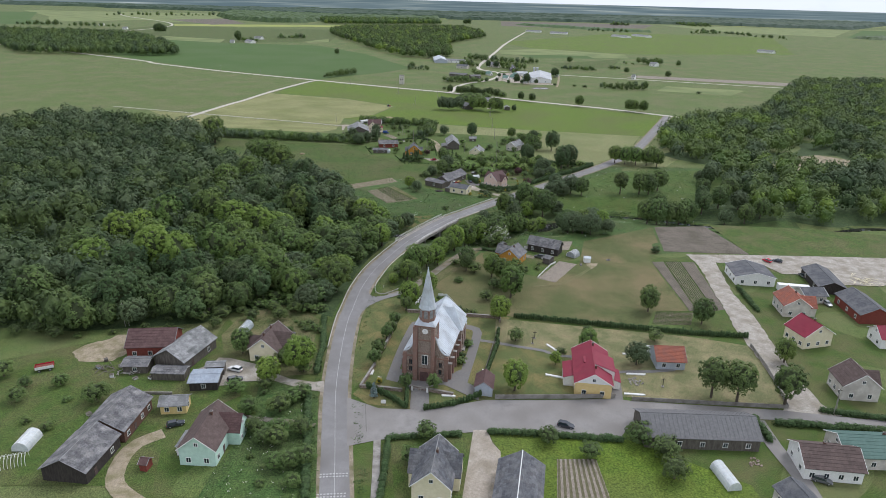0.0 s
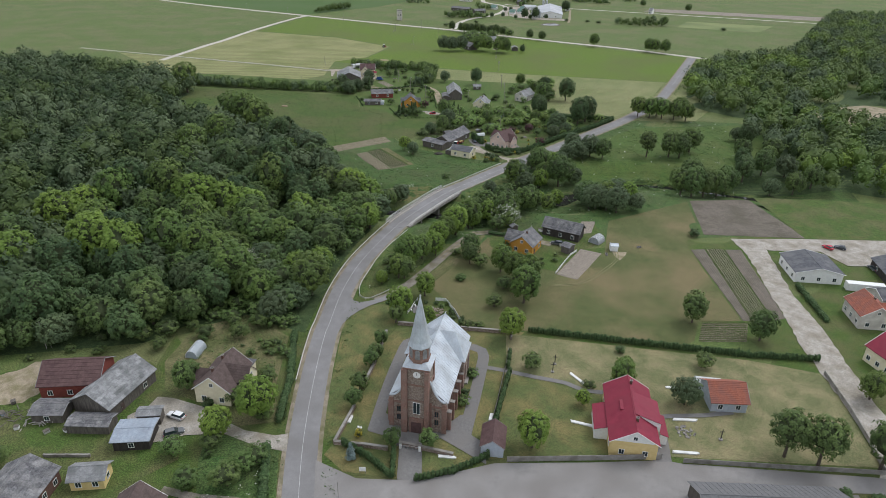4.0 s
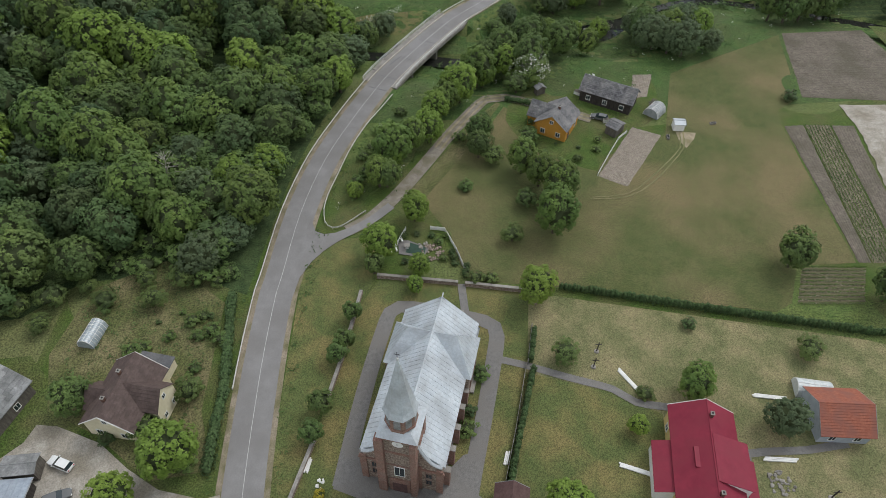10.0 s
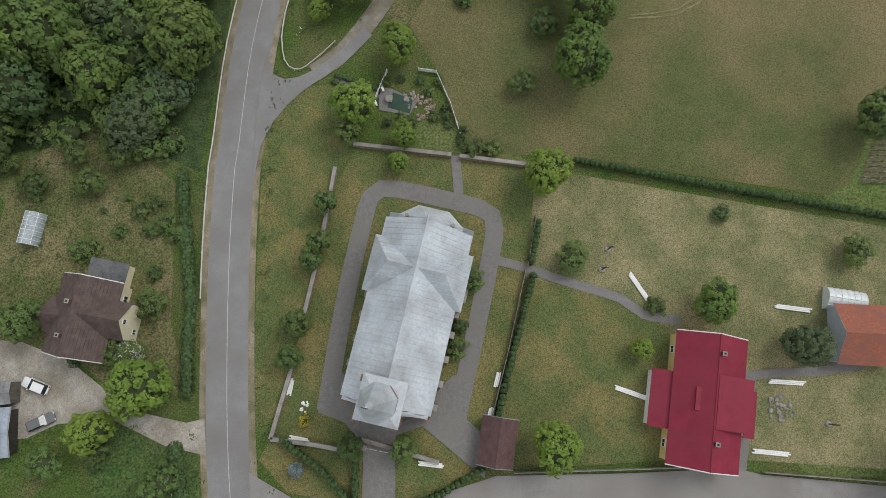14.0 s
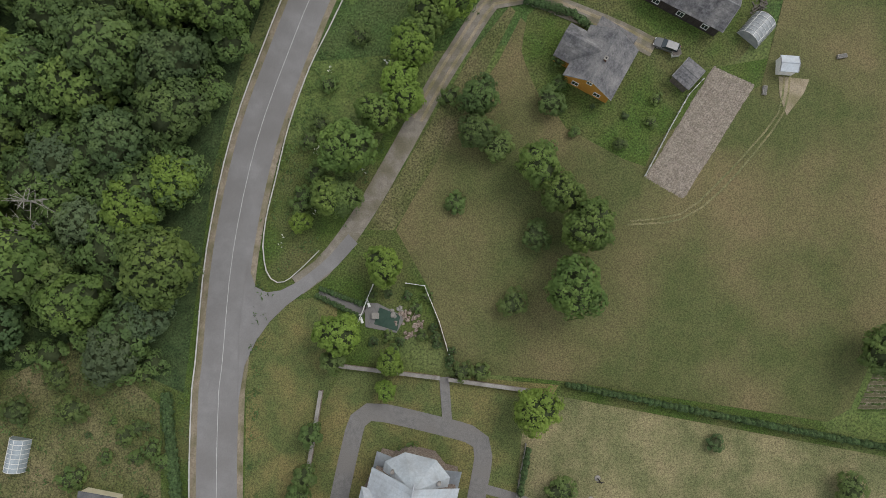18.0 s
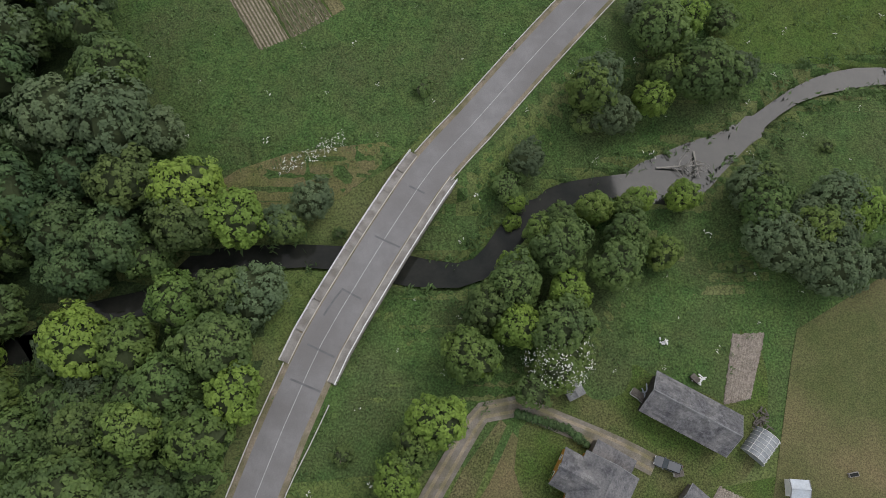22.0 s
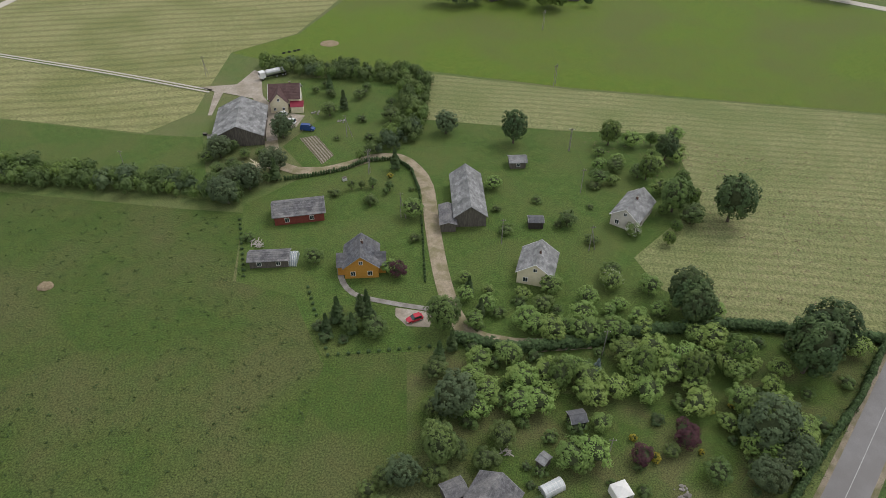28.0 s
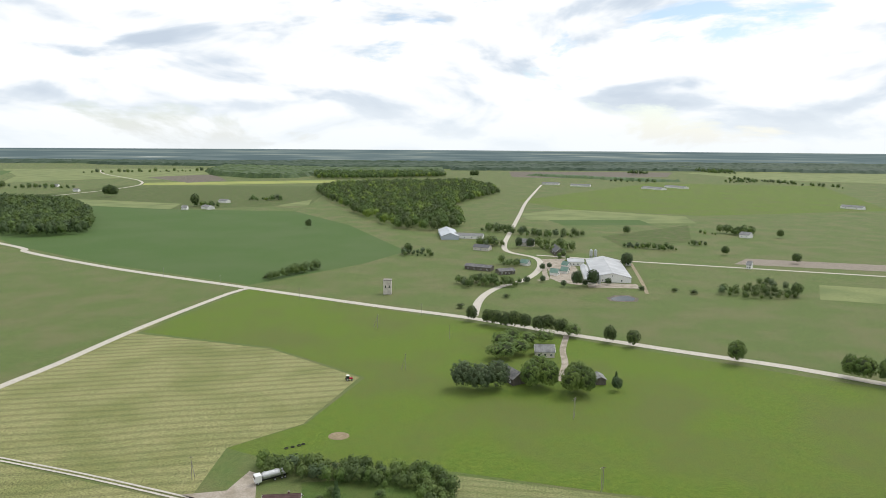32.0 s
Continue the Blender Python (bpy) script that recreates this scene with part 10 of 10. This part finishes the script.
for q in ((62.8, -20.9), (28.0, 3.4), (29.1, 6.8)):
    cr = thing("wooden_cross", Matrix.Translation((*q, 0.08)), "dark wooden wayside cross on a pale base", "cross")
    part("base", cone(0.5, 0.45, 0.2, 12), "concrete", cr)
    part("shaft", box(-0.08, -0.08, 0.2, 0.08, 0.08, 3.0, 0.01), "dark_wood", cr)
    part("arm", box(-0.6, -0.07, 2.2, 0.6, 0.07, 2.36, 0.01), "dark_wood", cr)
gp = thing("church_gate", Matrix.Translation((*(-8.0, -25.5), 0.2)) @ Matrix.Rotation(radians(-10), 4, "Z"), "white gate posts with a low iron gate", "gate")
for s in (-1, 1):
    pst = part("gate_post", box(s * 2.2 - 0.25, -0.25, -0.2, s * 2.2 + 0.25, 0.25, 1.6, 0.03), "white", gp)
    part("post_cap", box(s * 2.2 - 0.32, -0.32, 1.602, s * 2.2 + 0.32, 0.32, 1.72, 0.03), "concrete", pst)
    leaf = part("gate_leaf", box(s * 1.05 - 0.85, -0.03, 0.9, s * 1.05 + 0.85, 0.03, 0.96), "steel", gp)
    for k in range(6):
        part("bar", box(s * 1.05 - 0.8 + k * 0.32 - 0.02, -0.02, 0.1, s * 1.05 - 0.8 + k * 0.32 + 0.02, 0.02, 0.898), "steel", leaf)
# notice board, blue spruce and shrine at the church corner
nb = thing("notice_board", Matrix.Translation((*(-17.7, -32.6), 0.1)), "white notice board on posts by the hedge", "board")
part("board", box(-0.7, -0.05, 0.7, 0.7, 0.05, 1.8, 0.02), "white", nb)
for s in (-1, 1):
    part("post", box(s * 0.6 - 0.04, 0.052, -0.2, s * 0.6 + 0.04, 0.13, 1.9), "grey_wood", nb)
sp_arr = np.concatenate([crown_arrays(300 + k, 1.25 - k * 0.24, 1.4, 0.2 + k * 0.75, 6, 40, 0.22, spread=0.6, lump_r=0.45) for k in range(5)])
spm = quads_mesh("crown", sp_arr, 3)
spm.materials.append(M["leaf_blue"])
for q, sc in (((-20.6, -28.4), 1.0), ((34.2, 240.9), 0.8)):
    spruce = thing("spruce", Matrix.Translation((*q, 0.0)) @ Matrix.Scale(sc, 4), "small pale blue ornamental spruce", "tree")
    part_mesh("trunk", TREES["round"][0][0], None, spruce)
    part_mesh("crown", spm, None, spruce)
spd = quads_mesh("crown", sp_arr * np.array([1.3, 1.3, 1.5], np.float32), 3)
spd.materials.append(M["leaf_dark"])
for q in ((-25.9, 251.7), (-23.7, 255.3), (-20.0, 251.7), (-16.3, 254.4), (-17.5, 260.1), (-18.6, 257.2), (-34.5, 361.6), (-41.3, 375.1), (-14.0, 322.0), (2.7, 246.7), (-0.1, 242.7), (7.1, 265.2), (9.5, 257.4), (74.5, 481.0), (-56.1, 312.1), (-49.9, 315.2)):
    spruce = thing("spruce", Matrix.Translation((*q, 0.0)) @ Matrix.Scale(random.uniform(0.8, 1.3), 4), "dark green young spruce in the garden", "tree", "young spruces")
    part_mesh("trunk", TREES["round"][0][0], None, spruce)
    part_mesh("crown", spd, None, spruce)

for q in ((22.0, 179.7), (23.5, 178.6), (24.9, 178.0), (25.9, 176.7), (27.0, 175.9)):
    tree("bush_dark", q, 0.8, "shrubs of the corner garden", tall=1.3, label="blue-green coniferous shrub beside the drive")
for q in ((20.7, 175.7), (21.3, 174.7), (22.0, 174.0), (22.8, 173.3), (25.8, 174.5), (25.5, 173.7)):
    tree("gold", q, 0.6, "shrubs of the corner garden")
tree("grey", (24.3, 172.0), 0.42, "shrubs of the corner garden", label="silver-grey bushy shrub at the road corner")
for q in ((-43.5, 379.9), (-39.8, 371.4), (-46.6, 375.1), (-27.7, 377.7), (-28.4, 373.0), (-15.9, 357.5), (-18.2, 361.8)):
    tree("fruit", q, random.uniform(0.45, 0.7), "farm garden shrubs")
for q in ((-26.5, 310.5), (-23.6, 311.2), (-20.3, 311.5), (-20.3, 302.1), (-16.1, 307.9), (-15.1, 310.0)):
    tree("round", q, random.uniform(0.5, 0.75), "young fruit trees", label="slender young fruit tree with a pale trunk")


def pile(centre, n, L, label, material, spread=1.8, high=0.8):
    ob = thing("wood_pile", Matrix.Translation((*centre, 0.1)), label, "wood pile")
    for k in range(n):
        m = Matrix.Translation((random.gauss(0, spread * 0.5), random.gauss(0, spread * 0.5), random.uniform(0.05, high))) @ Matrix.Rotation(random.uniform(0, 3.14), 4, "Z") @ Matrix.Rotation(random.uniform(-0.3, 0.3), 4, "Y")
        part("board", turned(box(-L / 2, -0.1, -0.04, L / 2, 0.1, 0.04), m), material, ob)


pile((-57.5, 322.6), 40, 2.2, "heap of pale split boards", "cream", 3.2, 1.2)
pile((-49.0, 283.6), 24, 1.6, "heap of old boards behind the shed", "dead_wood", 2.0)
pile((57.1, 85.8), 22, 1.4, "heap of old boards and brush by the barn", "grey_wood", 1.8)
pile((171.5, 59.2), 34, 2.6, "heap of timber in the village yard", "cream", 5.0, 1.2)
pile((-92.9, -18.1), 26, 1.8, "scrap timber beside the low shed", "dead_wood", 3.5)
pile((-100.0, -16.8), 20, 1.8, "scrap timber in the farmyard", "grey_wood", 3.0)
pile((12.9, 220.0), 12, 1.6, "stacked boards beside the barn", "dead_wood", 1.2)
pile((47.5, 92.6), 10, 1.4, "pale boards behind the barn", "white", 0.8)
pile((42.6, 99.1), 8, 1.0, "pale scrap beside the barn", "white", 0.6)
pile((38.7, 90.2), 14, 2.0, "scrap timber beside the barn", "blue_grey", 1.2)
hs = thing("haystack", Matrix.Translation((*(-97.7, 267.0), 0.0)), "low round pile of old hay on the pasture", "haystack")
bm = bmesh.new()
bmesh.ops.create_icosphere(bm, subdivisions=3, radius=2.0, matrix=Matrix.Diagonal((1, 0.85, 0.45, 1)))
for v in bm.verts:
    v.co += v.co.normalized() * (noise.noise(v.co * 2.0) * 0.35)
part("mound", bm, "hay_old", hs)
hs2 = thing("haystack", Matrix.Translation((*(-48.0, 422.9), 0.0)), "flattened grey patch of old hay", "haystack")
bm = bmesh.new()
bmesh.ops.create_icosphere(bm, subdivisions=3, radius=4.2, matrix=Matrix.Diagonal((1, 0.85, 0.08, 1)))
for v in bm.verts:
    v.co += v.co.normalized() * (noise.noise(v.co * 1.0) * 0.4)
part("mound", bm, "hay_old", hs2)
mu = thing("compost_heap", Matrix.Translation((*(-2.1, 180.6), 0.0)), "dark brown manure heap in the grass", "heap")
bm = bmesh.new()
bmesh.ops.create_icosphere(bm, subdivisions=3, radius=2.4, matrix=Matrix.Diagonal((1, 0.8, 0.3, 1)))
for v in bm.verts:
    v.co += v.co.normalized() * (noise.noise(v.co * 2.5) * 0.35)
part("mound", bm, "dark_wood", mu)
for k, q in enumerate(((-65.7, 412.0), (-63.6, 413.2), (-61.5, 414.4), (-60.1, 415.5))):
    tb = thing("tyre", Matrix.Translation((*q, 0.12)), "old black tyre lying in the meadow", "tyre", "old tyres")
    vs = [((0.6 + 0.16 * math.cos(b * math.pi / 4)) * math.cos(a * math.pi / 10), (0.6 + 0.16 * math.cos(b * math.pi / 4)) * math.sin(a * math.pi / 10), 0.1 + 0.16 * math.sin(b * math.pi / 4)) for a in range(20) for b in range(8)]
    fs = [(a * 8 + b, (a + 1) % 20 * 8 + b, (a + 1) % 20 * 8 + (b + 1) % 8, a * 8 + (b + 1) % 8) for a in range(20) for b in range(8)]
    part_mesh("ring", raw_mesh("ring", vs, fs), "rubber", tb)


# ---------------------------------------------------------------- fallen and dead trees
def dead_tree(centre, z, h, label, lean):
    ob = thing("dead_tree", Matrix.Translation((*centre, z)) @ lean, label, "tree")
    rnd = random.Random(int(h * 10))
    bm = bmesh.new()
    bar(bm, (0, 0, 0), (0.2, 0, h), 0.22, 0.05, 7)
    part("trunk", bm, "dead_wood", ob)
    for k in range(16):
        t = rnd.uniform(0.3, 0.95)
        a = rnd.uniform(0, 6.28)
        d = (1 - t) * h * 0.6 + 0.6
        bm = bmesh.new()
        p = Vector((0.2 * t, 0, h * t))
        q = p + Vector((math.cos(a) * d, math.sin(a) * d, d * rnd.uniform(0.3, 0.9)))
        bar(bm, p, q, 0.07, 0.02, 5)
        for j in range(3):
            u = p + (q - p) * rnd.uniform(0.4, 0.9)
            bar(bm, u, u + Vector((rnd.uniform(-1, 1), rnd.uniform(-1, 1), rnd.uniform(0, 0.8))) * d * 0.4, 0.035, 0.012, 4)
        part("branch", bm, "dead_wood", ob)
    return ob


dead_tree((-63.5, 47.3), 2.0, 9.0, "bare grey dead tree among the green crowns", Matrix.Rotation(0.25, 4, "X"))
dead_tree((-63.3, 50.7), 2.0, 9.5, "bare grey dead tree among the green crowns", Matrix.Rotation(0.15, 4, "Y"))
dead_tree((45.4, 132.3), WATER_Z + 0.2, 7.0, "fallen bare tree lying in the river", Matrix.Rotation(1.35, 4, "Y"))
dead_tree((52.7, 135.6), WATER_Z + 0.2, 5.0, "fallen bare tree lying in the river", Matrix.Rotation(1.4, 4, "X"))


# ---------------------------------------------------------------- weeds, reeds and tufts
def tufts(name, pts_, label, material, w0, h0, leaves=7, seed=1):
    """Low clumps of leaves, too many to count, in one mesh."""
    r = np.random.default_rng(seed)
    pts_ = np.asarray(pts_, float)
    z = hz(pts_[:, 0], pts_[:, 1])
    n = len(pts_)
    c = np.repeat(np.stack([pts_[:, 0], pts_[:, 1], z], 1), leaves, 0)
    s = np.repeat(r.uniform(0.5, 1.4, n), leaves)[:, None]
    off = r.normal(size=(n * leaves, 3)) * np.array([w0, w0, 0]) * 0.5 * s
    p = c + off + np.array([0, 0, 1]) * (r.uniform(0.25, 1.0, (n * leaves, 1)) * h0 * s)
    a = r.normal(size=(n * leaves, 3)) * np.array([1, 1, 0.35])
    a /= np.linalg.norm(a, axis=1)[:, None]
    b = np.cross(a, r.normal(size=(n * leaves, 3)) * np.array([0.4, 0.4, 1]))
    b /= np.linalg.norm(b, axis=1)[:, None] + 1e-6
    e = w0 * 0.38 * s * r.uniform(0.6, 1.2, (n * leaves, 1))
    q = np.stack([p - a * e, p + b * e * 0.6, p + a * e], 1).reshape(-1, 3)
    me = quads_mesh(name, q, 3)
    me.materials.append(M[material])
    return tagged(part_mesh(name, me, None), label, "plants", kind="stuff")


VALLEY = [(-9.3, 90.1), (9.3, 124.4), (27.9, 154.2), (63.4, 186.9), (108.7, 243.9), (162.6, 252.7), (168.2, 163.8), (104.2, 125.9), (64.0, 102.8), (66.3, 111.5), (51.8, 91.2), (25.8, 95.1), (14.0, 90.1), (-4.1, 70.2), (-11.6, 47.3), (-24.8, 39.6), (-23.9, 57.7), (-17.6, 77.3)]
MEADOW_W = [(5.0, 140.0), (26.5, 160.5), (29.4, 168.3), (14.9, 173.0), (-9.3, 185.6), (-27.1, 205.0), (-12.1, 160.6), (-30.4, 154.4), (-45.1, 179.2), (-62.6, 175.5), (-50.3, 149.0), (-40.6, 132.3), (-17.3, 129.1), (-4.4, 133.3)]
tufts("weeds", scatter(VALLEY, 0.95, 91, ((RIVER, 2.6), (MAIN, 5.6))), "dense tall weeds and nettles in the valley", "weed", 0.8, 0.7, 9, 1)
tufts("weeds", scatter(MEADOW_W, 1.0, 92, ((RIVER, 2.6), (MAIN, 5.6))), "tall weeds of the uncut meadow", "weed", 0.8, 0.6, 8, 2)
tufts("cow_parsley", scatter(VALLEY, 7.5, 93, ((RIVER, 3), (MAIN, 6))), "white flowering cow parsley", "blossom", 0.7, 0.9, 6, 3)
tufts("cow_parsley", scatter([(-26.4, 131.2), (-13.7, 137.6), (-12.6, 135.5), (-25.3, 129.7)], 0.7, 94), "white flowering cow parsley on the bank", "blossom", 0.6, 0.8, 6, 4)
tufts("cow_parsley", scatter(MEADOW_W, 9.0, 95, ((MAIN, 6),)), "white flowering cow parsley", "blossom", 0.6, 0.8, 5, 5)
EAST_P = [(-31.0, 208.0), (-26.4, 238.7), (-27.4, 243.0), (-49.6, 268.3), (-57.0, 295.2), (-128.2, 303.1), (-162.7, 305.7), (-99.8, 185.6), (-81.4, 180.5), (-65.7, 183.0)]
tufts("grass_tufts", scatter(EAST_P, 2.6, 96), "darker tufts of grass on the pasture", "weed_dark", 0.9, 0.25, 7, 6)
tufts("grass_tufts", scatter([(-43.4, 16.6), (-43.2, -6.2), (-49.1, -9.9), (-69.9, -2.5), (-70.6, 19.7), (-57.9, 27.5)], 1.5, 97), "tufts of rough grass in the garden", "weed", 0.8, 0.3, 7, 7)
tufts("grass_tufts", scatter([(-36.6, -26.8), (-46.1, -21.9), (-53.3, -29.2), (-50.5, -39.5), (-55.3, -59.9), (-56.7, -73.9), (-29.9, -73.4)], 1.3, 98), "rough orchard grass with white flowers", "weed", 0.9, 0.35, 7, 8)
tufts("orchard_flowers", scatter([(-39.6, -31.2), (-50.5, -39.5), (-55.3, -59.9), (-54.9, -69.5), (-34.2, -69.1)], 2.6, 99), "white flowers in the orchard grass", "blossom", 0.5, 0.5, 4, 9)
bank = []
rr = np.random.default_rng(5)
for k, (x, y) in enumerate(RIVER):
    if -120 < x < 130:
        ux, uy = normals2(RIVER)[k]
        for s in (-1, 1):
            for j in range(3):
                d = s * rr.uniform(2.9, 5.0)
                bank.append((x + ux * d + rr.uniform(-1.5, 1.5), y + uy * d + rr.uniform(-1.5, 1.5)))
bank = [q for q in bank if dist_line(np.array([q[0]]), np.array([q[1]]), MAIN)[0] > 7.5]
tufts("reeds", bank, "reeds and weeds hanging over the river's edge", "weed", 1.4, 1.2, 16, 10)
tufts("hay_wisps", scatter([(43.4, 345.0), (146.6, 331.3), (110.7, 258.7), (70.4, 258.5), (59.1, 269.0), (77.4, 301.9)], 2.2, 101), "wisps of cut hay in rows", "hay_old", 0.9, 0.12, 6, 11)
tufts("roadside_grass", [(x + ux * o + random.uniform(-0.5, 0.5), y + uy * o + random.uniform(-1.5, 1.5)) for (x, y), (ux, uy) in list(zip(MAIN, normals2(MAIN)))[30:170] for o in (-5.3, -5.9, 5.2, 5.8, 6.6) for _ in range(2)], "rough grass along the road's edge", "weed", 0.7, 0.3, 7, 12)


# ---------------------------------------------------------------- road bumps, farm clutter and yard things
for q in ((-27.1, -60.8), (-26.7, -67.4)):
    bump = thing("rumble_strip", Matrix.Translation((*q, 0.126)) @ Matrix.Rotation(radians(5), 4, "Z"), "two rows of white blocks across the asphalt road", "road marking")
    for r_ in (-0.45, 0.45):
        for k in range(9):
            part("block", box(-3.2 + k * 0.75, r_ - 0.2, 0, -2.75 + k * 0.75, r_ + 0.2, 0.03), "line_paint", bump)

trl = thing("farm_trailer", Matrix.Translation((*(-117.8, -17.3), 0.1)) @ Matrix.Rotation(radians(25), 4, "Z"), "red and white farm trailer standing in the grass", "trailer")
part("bed", box(-2.4, -1.1, 0.8, 2.4, 1.1, 1.0, 0.03), "brown_metal", trl)
for x0, y0, x1, y1, mm in ((-2.4, -1.15, 2.4, -1.1, "white"), (-2.4, 1.1, 2.4, 1.15, "car_red"), (2.4, -1.1, 2.45, 1.1, "car_red"), (-2.45, -1.1, -2.4, 1.1, "car_red")):
    part("side_board", box(x0, y0, 0.8, x1, y1, 1.7), mm, trl)
part("load", box(-2.3, -1.0, 1.002, 2.3, 1.0, 1.45, 0.15), "red_wood", trl)
for x in (-1.4, 1.4):
    for sy in (-1, 1):
        wheel(trl, x, sy * 1.2, 0.42, 0.25)

rnd = random.Random(77)


def crate(q, w, d, h, material, label, ang=0.0):
    ob = thing("crate", Matrix.Translation((*q, hz1(*q) + 0.1)) @ Matrix.Rotation(ang, 4, "Z"), label, "crate", "farmyard clutter")
    part("side", box(-w / 2, -d / 2, 0, w / 2, d / 2, h, 0.04), material, ob)
    part("lid", box(-w / 2 - 0.05, -d / 2 - 0.05, h + 0.002, w / 2 + 0.05, d / 2 + 0.05, h + 0.08, 0.02), "grey_wood", ob)


for q, mm in (((-102.9, -15.9), "blue_grey"), ((-96.9, -20.6), "white"), ((-96.7, -15.1), "dead_wood"), ((-89.7, -21.6), "galvanised"), ((-85.5, -20.9), "white"), ((-102.6, -12.0), "grey_wood"), ((-92.6, -44.9), "grey_wood"), ((-94.4, -38.9), "dead_wood"),
              ((37.0, 90.4), "white"), ((38.0, 89.5), "blue_grey"), ((46.9, 92.9), "grey_wood"), ((42.7, 77.9), "white"), ((-5.4, 199.2), "white"), ((-6.4, 194.4), "car_red"), ((-77.1, 340.8), "white"), ((-79.2, 342.6), "black"), ((-29.2, 315.4), "white")):
    crate(q, rnd.uniform(0.9, 1.8), rnd.uniform(0.8, 1.3), rnd.uniform(0.5, 1.1), mm, {"white": "white boxed scrap in the farmyard", "blue_grey": "blue-grey metal box in the farmyard"}.get(mm, "weathered box among farmyard clutter"), rnd.uniform(0, 3))
for p, q, mm, lb in (((150.2, 62.8), (150.7, 59.4), "car_dark", "dark car among yard scrap"), ((148.1, 65.7), (148.4, 62.1), "car_grey", "grey car among yard scrap"), ((144.1, 80.5), (146.7, 78.6), "car_dark", "dark car behind the white house"), ((140.3, 80.9), (141.6, 78.4), "car_red", "red car behind the white house")):
    car(p, q, mm, lb, "hatch", z=0.19)
lt = thing("box_container", Matrix.Translation((*(136.7, 49.2), 0.1)) @ Matrix.Rotation(radians(-10), 4, "Z"), "long white container beside the garage", "container")
part("body", box(-5.8, -1.2, 0, 5.8, 1.2, 2.6, 0.05), "white", lt)
for s in (-1, 1):
    part("door", box(5.802, s * 0.6 - 0.56, 0.15, 5.85, s * 0.6 + 0.56, 2.45), "galvanised", lt)
# pale drinking troughs on the pasture
for q in ((70.9, 77.7), (57.7, 71.7)):
    tg = thing("trough", Matrix.Translation((*q, 0.08)) @ Matrix.Rotation(rnd.uniform(0, 3), 4, "Z"), "pale drinking trough on the pasture", "trough")
    part("basin", box(-0.8, -0.35, 0, 0.8, 0.35, 0.5, 0.06), "concrete", tg)
    part("water", box(-0.7, -0.26, 0.502, 0.7, 0.26, 0.506), "water", tg)
# wires between the poles of the hamlet
for a_, b_ in (((-21.8, 320.0), (42.0, 333.6)), ((42.0, 333.6), (41.9, 309.4)), ((41.9, 309.4), (39.6, 281.9)), ((-21.8, 320.0), (-11.1, 296.7)), ((42.3, 333.6), (43.6, 382.4)), ((43.6, 382.4), (47.1, 442.5))):
    p0, p1 = Vector((*a_, 8.1)), Vector((*b_, 8.1))
    cu = bpy.data.curves.new("overhead_wire", "CURVE")
    cu.dimensions, cu.bevel_depth, cu.bevel_resolution = "3D", 0.012, 0
    sp = cu.splines.new("POLY")
    sp.points.add(8)
    for k in range(9):
        u = k / 8
        sp.points[k].co = (*(p0.lerp(p1, u) - Vector((0, 0, 4.8 * u * (1 - u)))), 1)
    cu.materials.append(M["black"])
    tagged(new("overhead_wire", cu), "thin sagging power line between two poles", "wire", "power lines")

# ---------------------------------------------------------------- shrubs of the house gardens
for poly, gap, seed, keys, lo, hi in (
    ([(23.5, 217.6), (49.4, 233.3), (69.1, 237.1), (72.6, 224.4), (55.2, 203.6), (42.6, 192.3), (41.8, 202.1), (38.1, 209.6)], 5.2, 91, ("bush", "bush_dark", "fruit", "bush", "gold"), 0.5, 1.1),
    ([(15.3, 217.6), (19.6, 215.9), (21.9, 205.1), (18.7, 202.8)], 2.6, 92, ("bush_dark", "bush"), 0.6, 0.9),
    ([(-12.0, 192.3), (-6.9, 208.0), (-0.3, 210.4), (-5.4, 197.8), (-11.0, 195.0)], 3.2, 93, ("bush", "bush", "fruit"), 0.5, 0.9),
    ([(21.9, 79.6), (27.7, 81.0), (27.8, 70.3), (32.8, 67.1), (39.0, 70.3), (42.1, 68.0), (33.9, 61.3), (22.9, 64.8)], 4.0, 94, ("bush", "bush", "bush_dark", "fruit"), 0.35, 0.75),
    ([(-59.0, 16.6), (-45.3, 14.4), (-42.0, 1.5), (-46.5, -0.6), (-50.0, 7.8), (-57.2, 8.8)], 4.5, 95, ("bush", "bush_dark", "bush"), 0.4, 0.8),
):
    for x, y in scatter(poly, gap, seed, ((MAIN, 6.5),)):
        tree(random.choice(keys), (x, y), random.uniform(lo, hi), "garden shrubs")
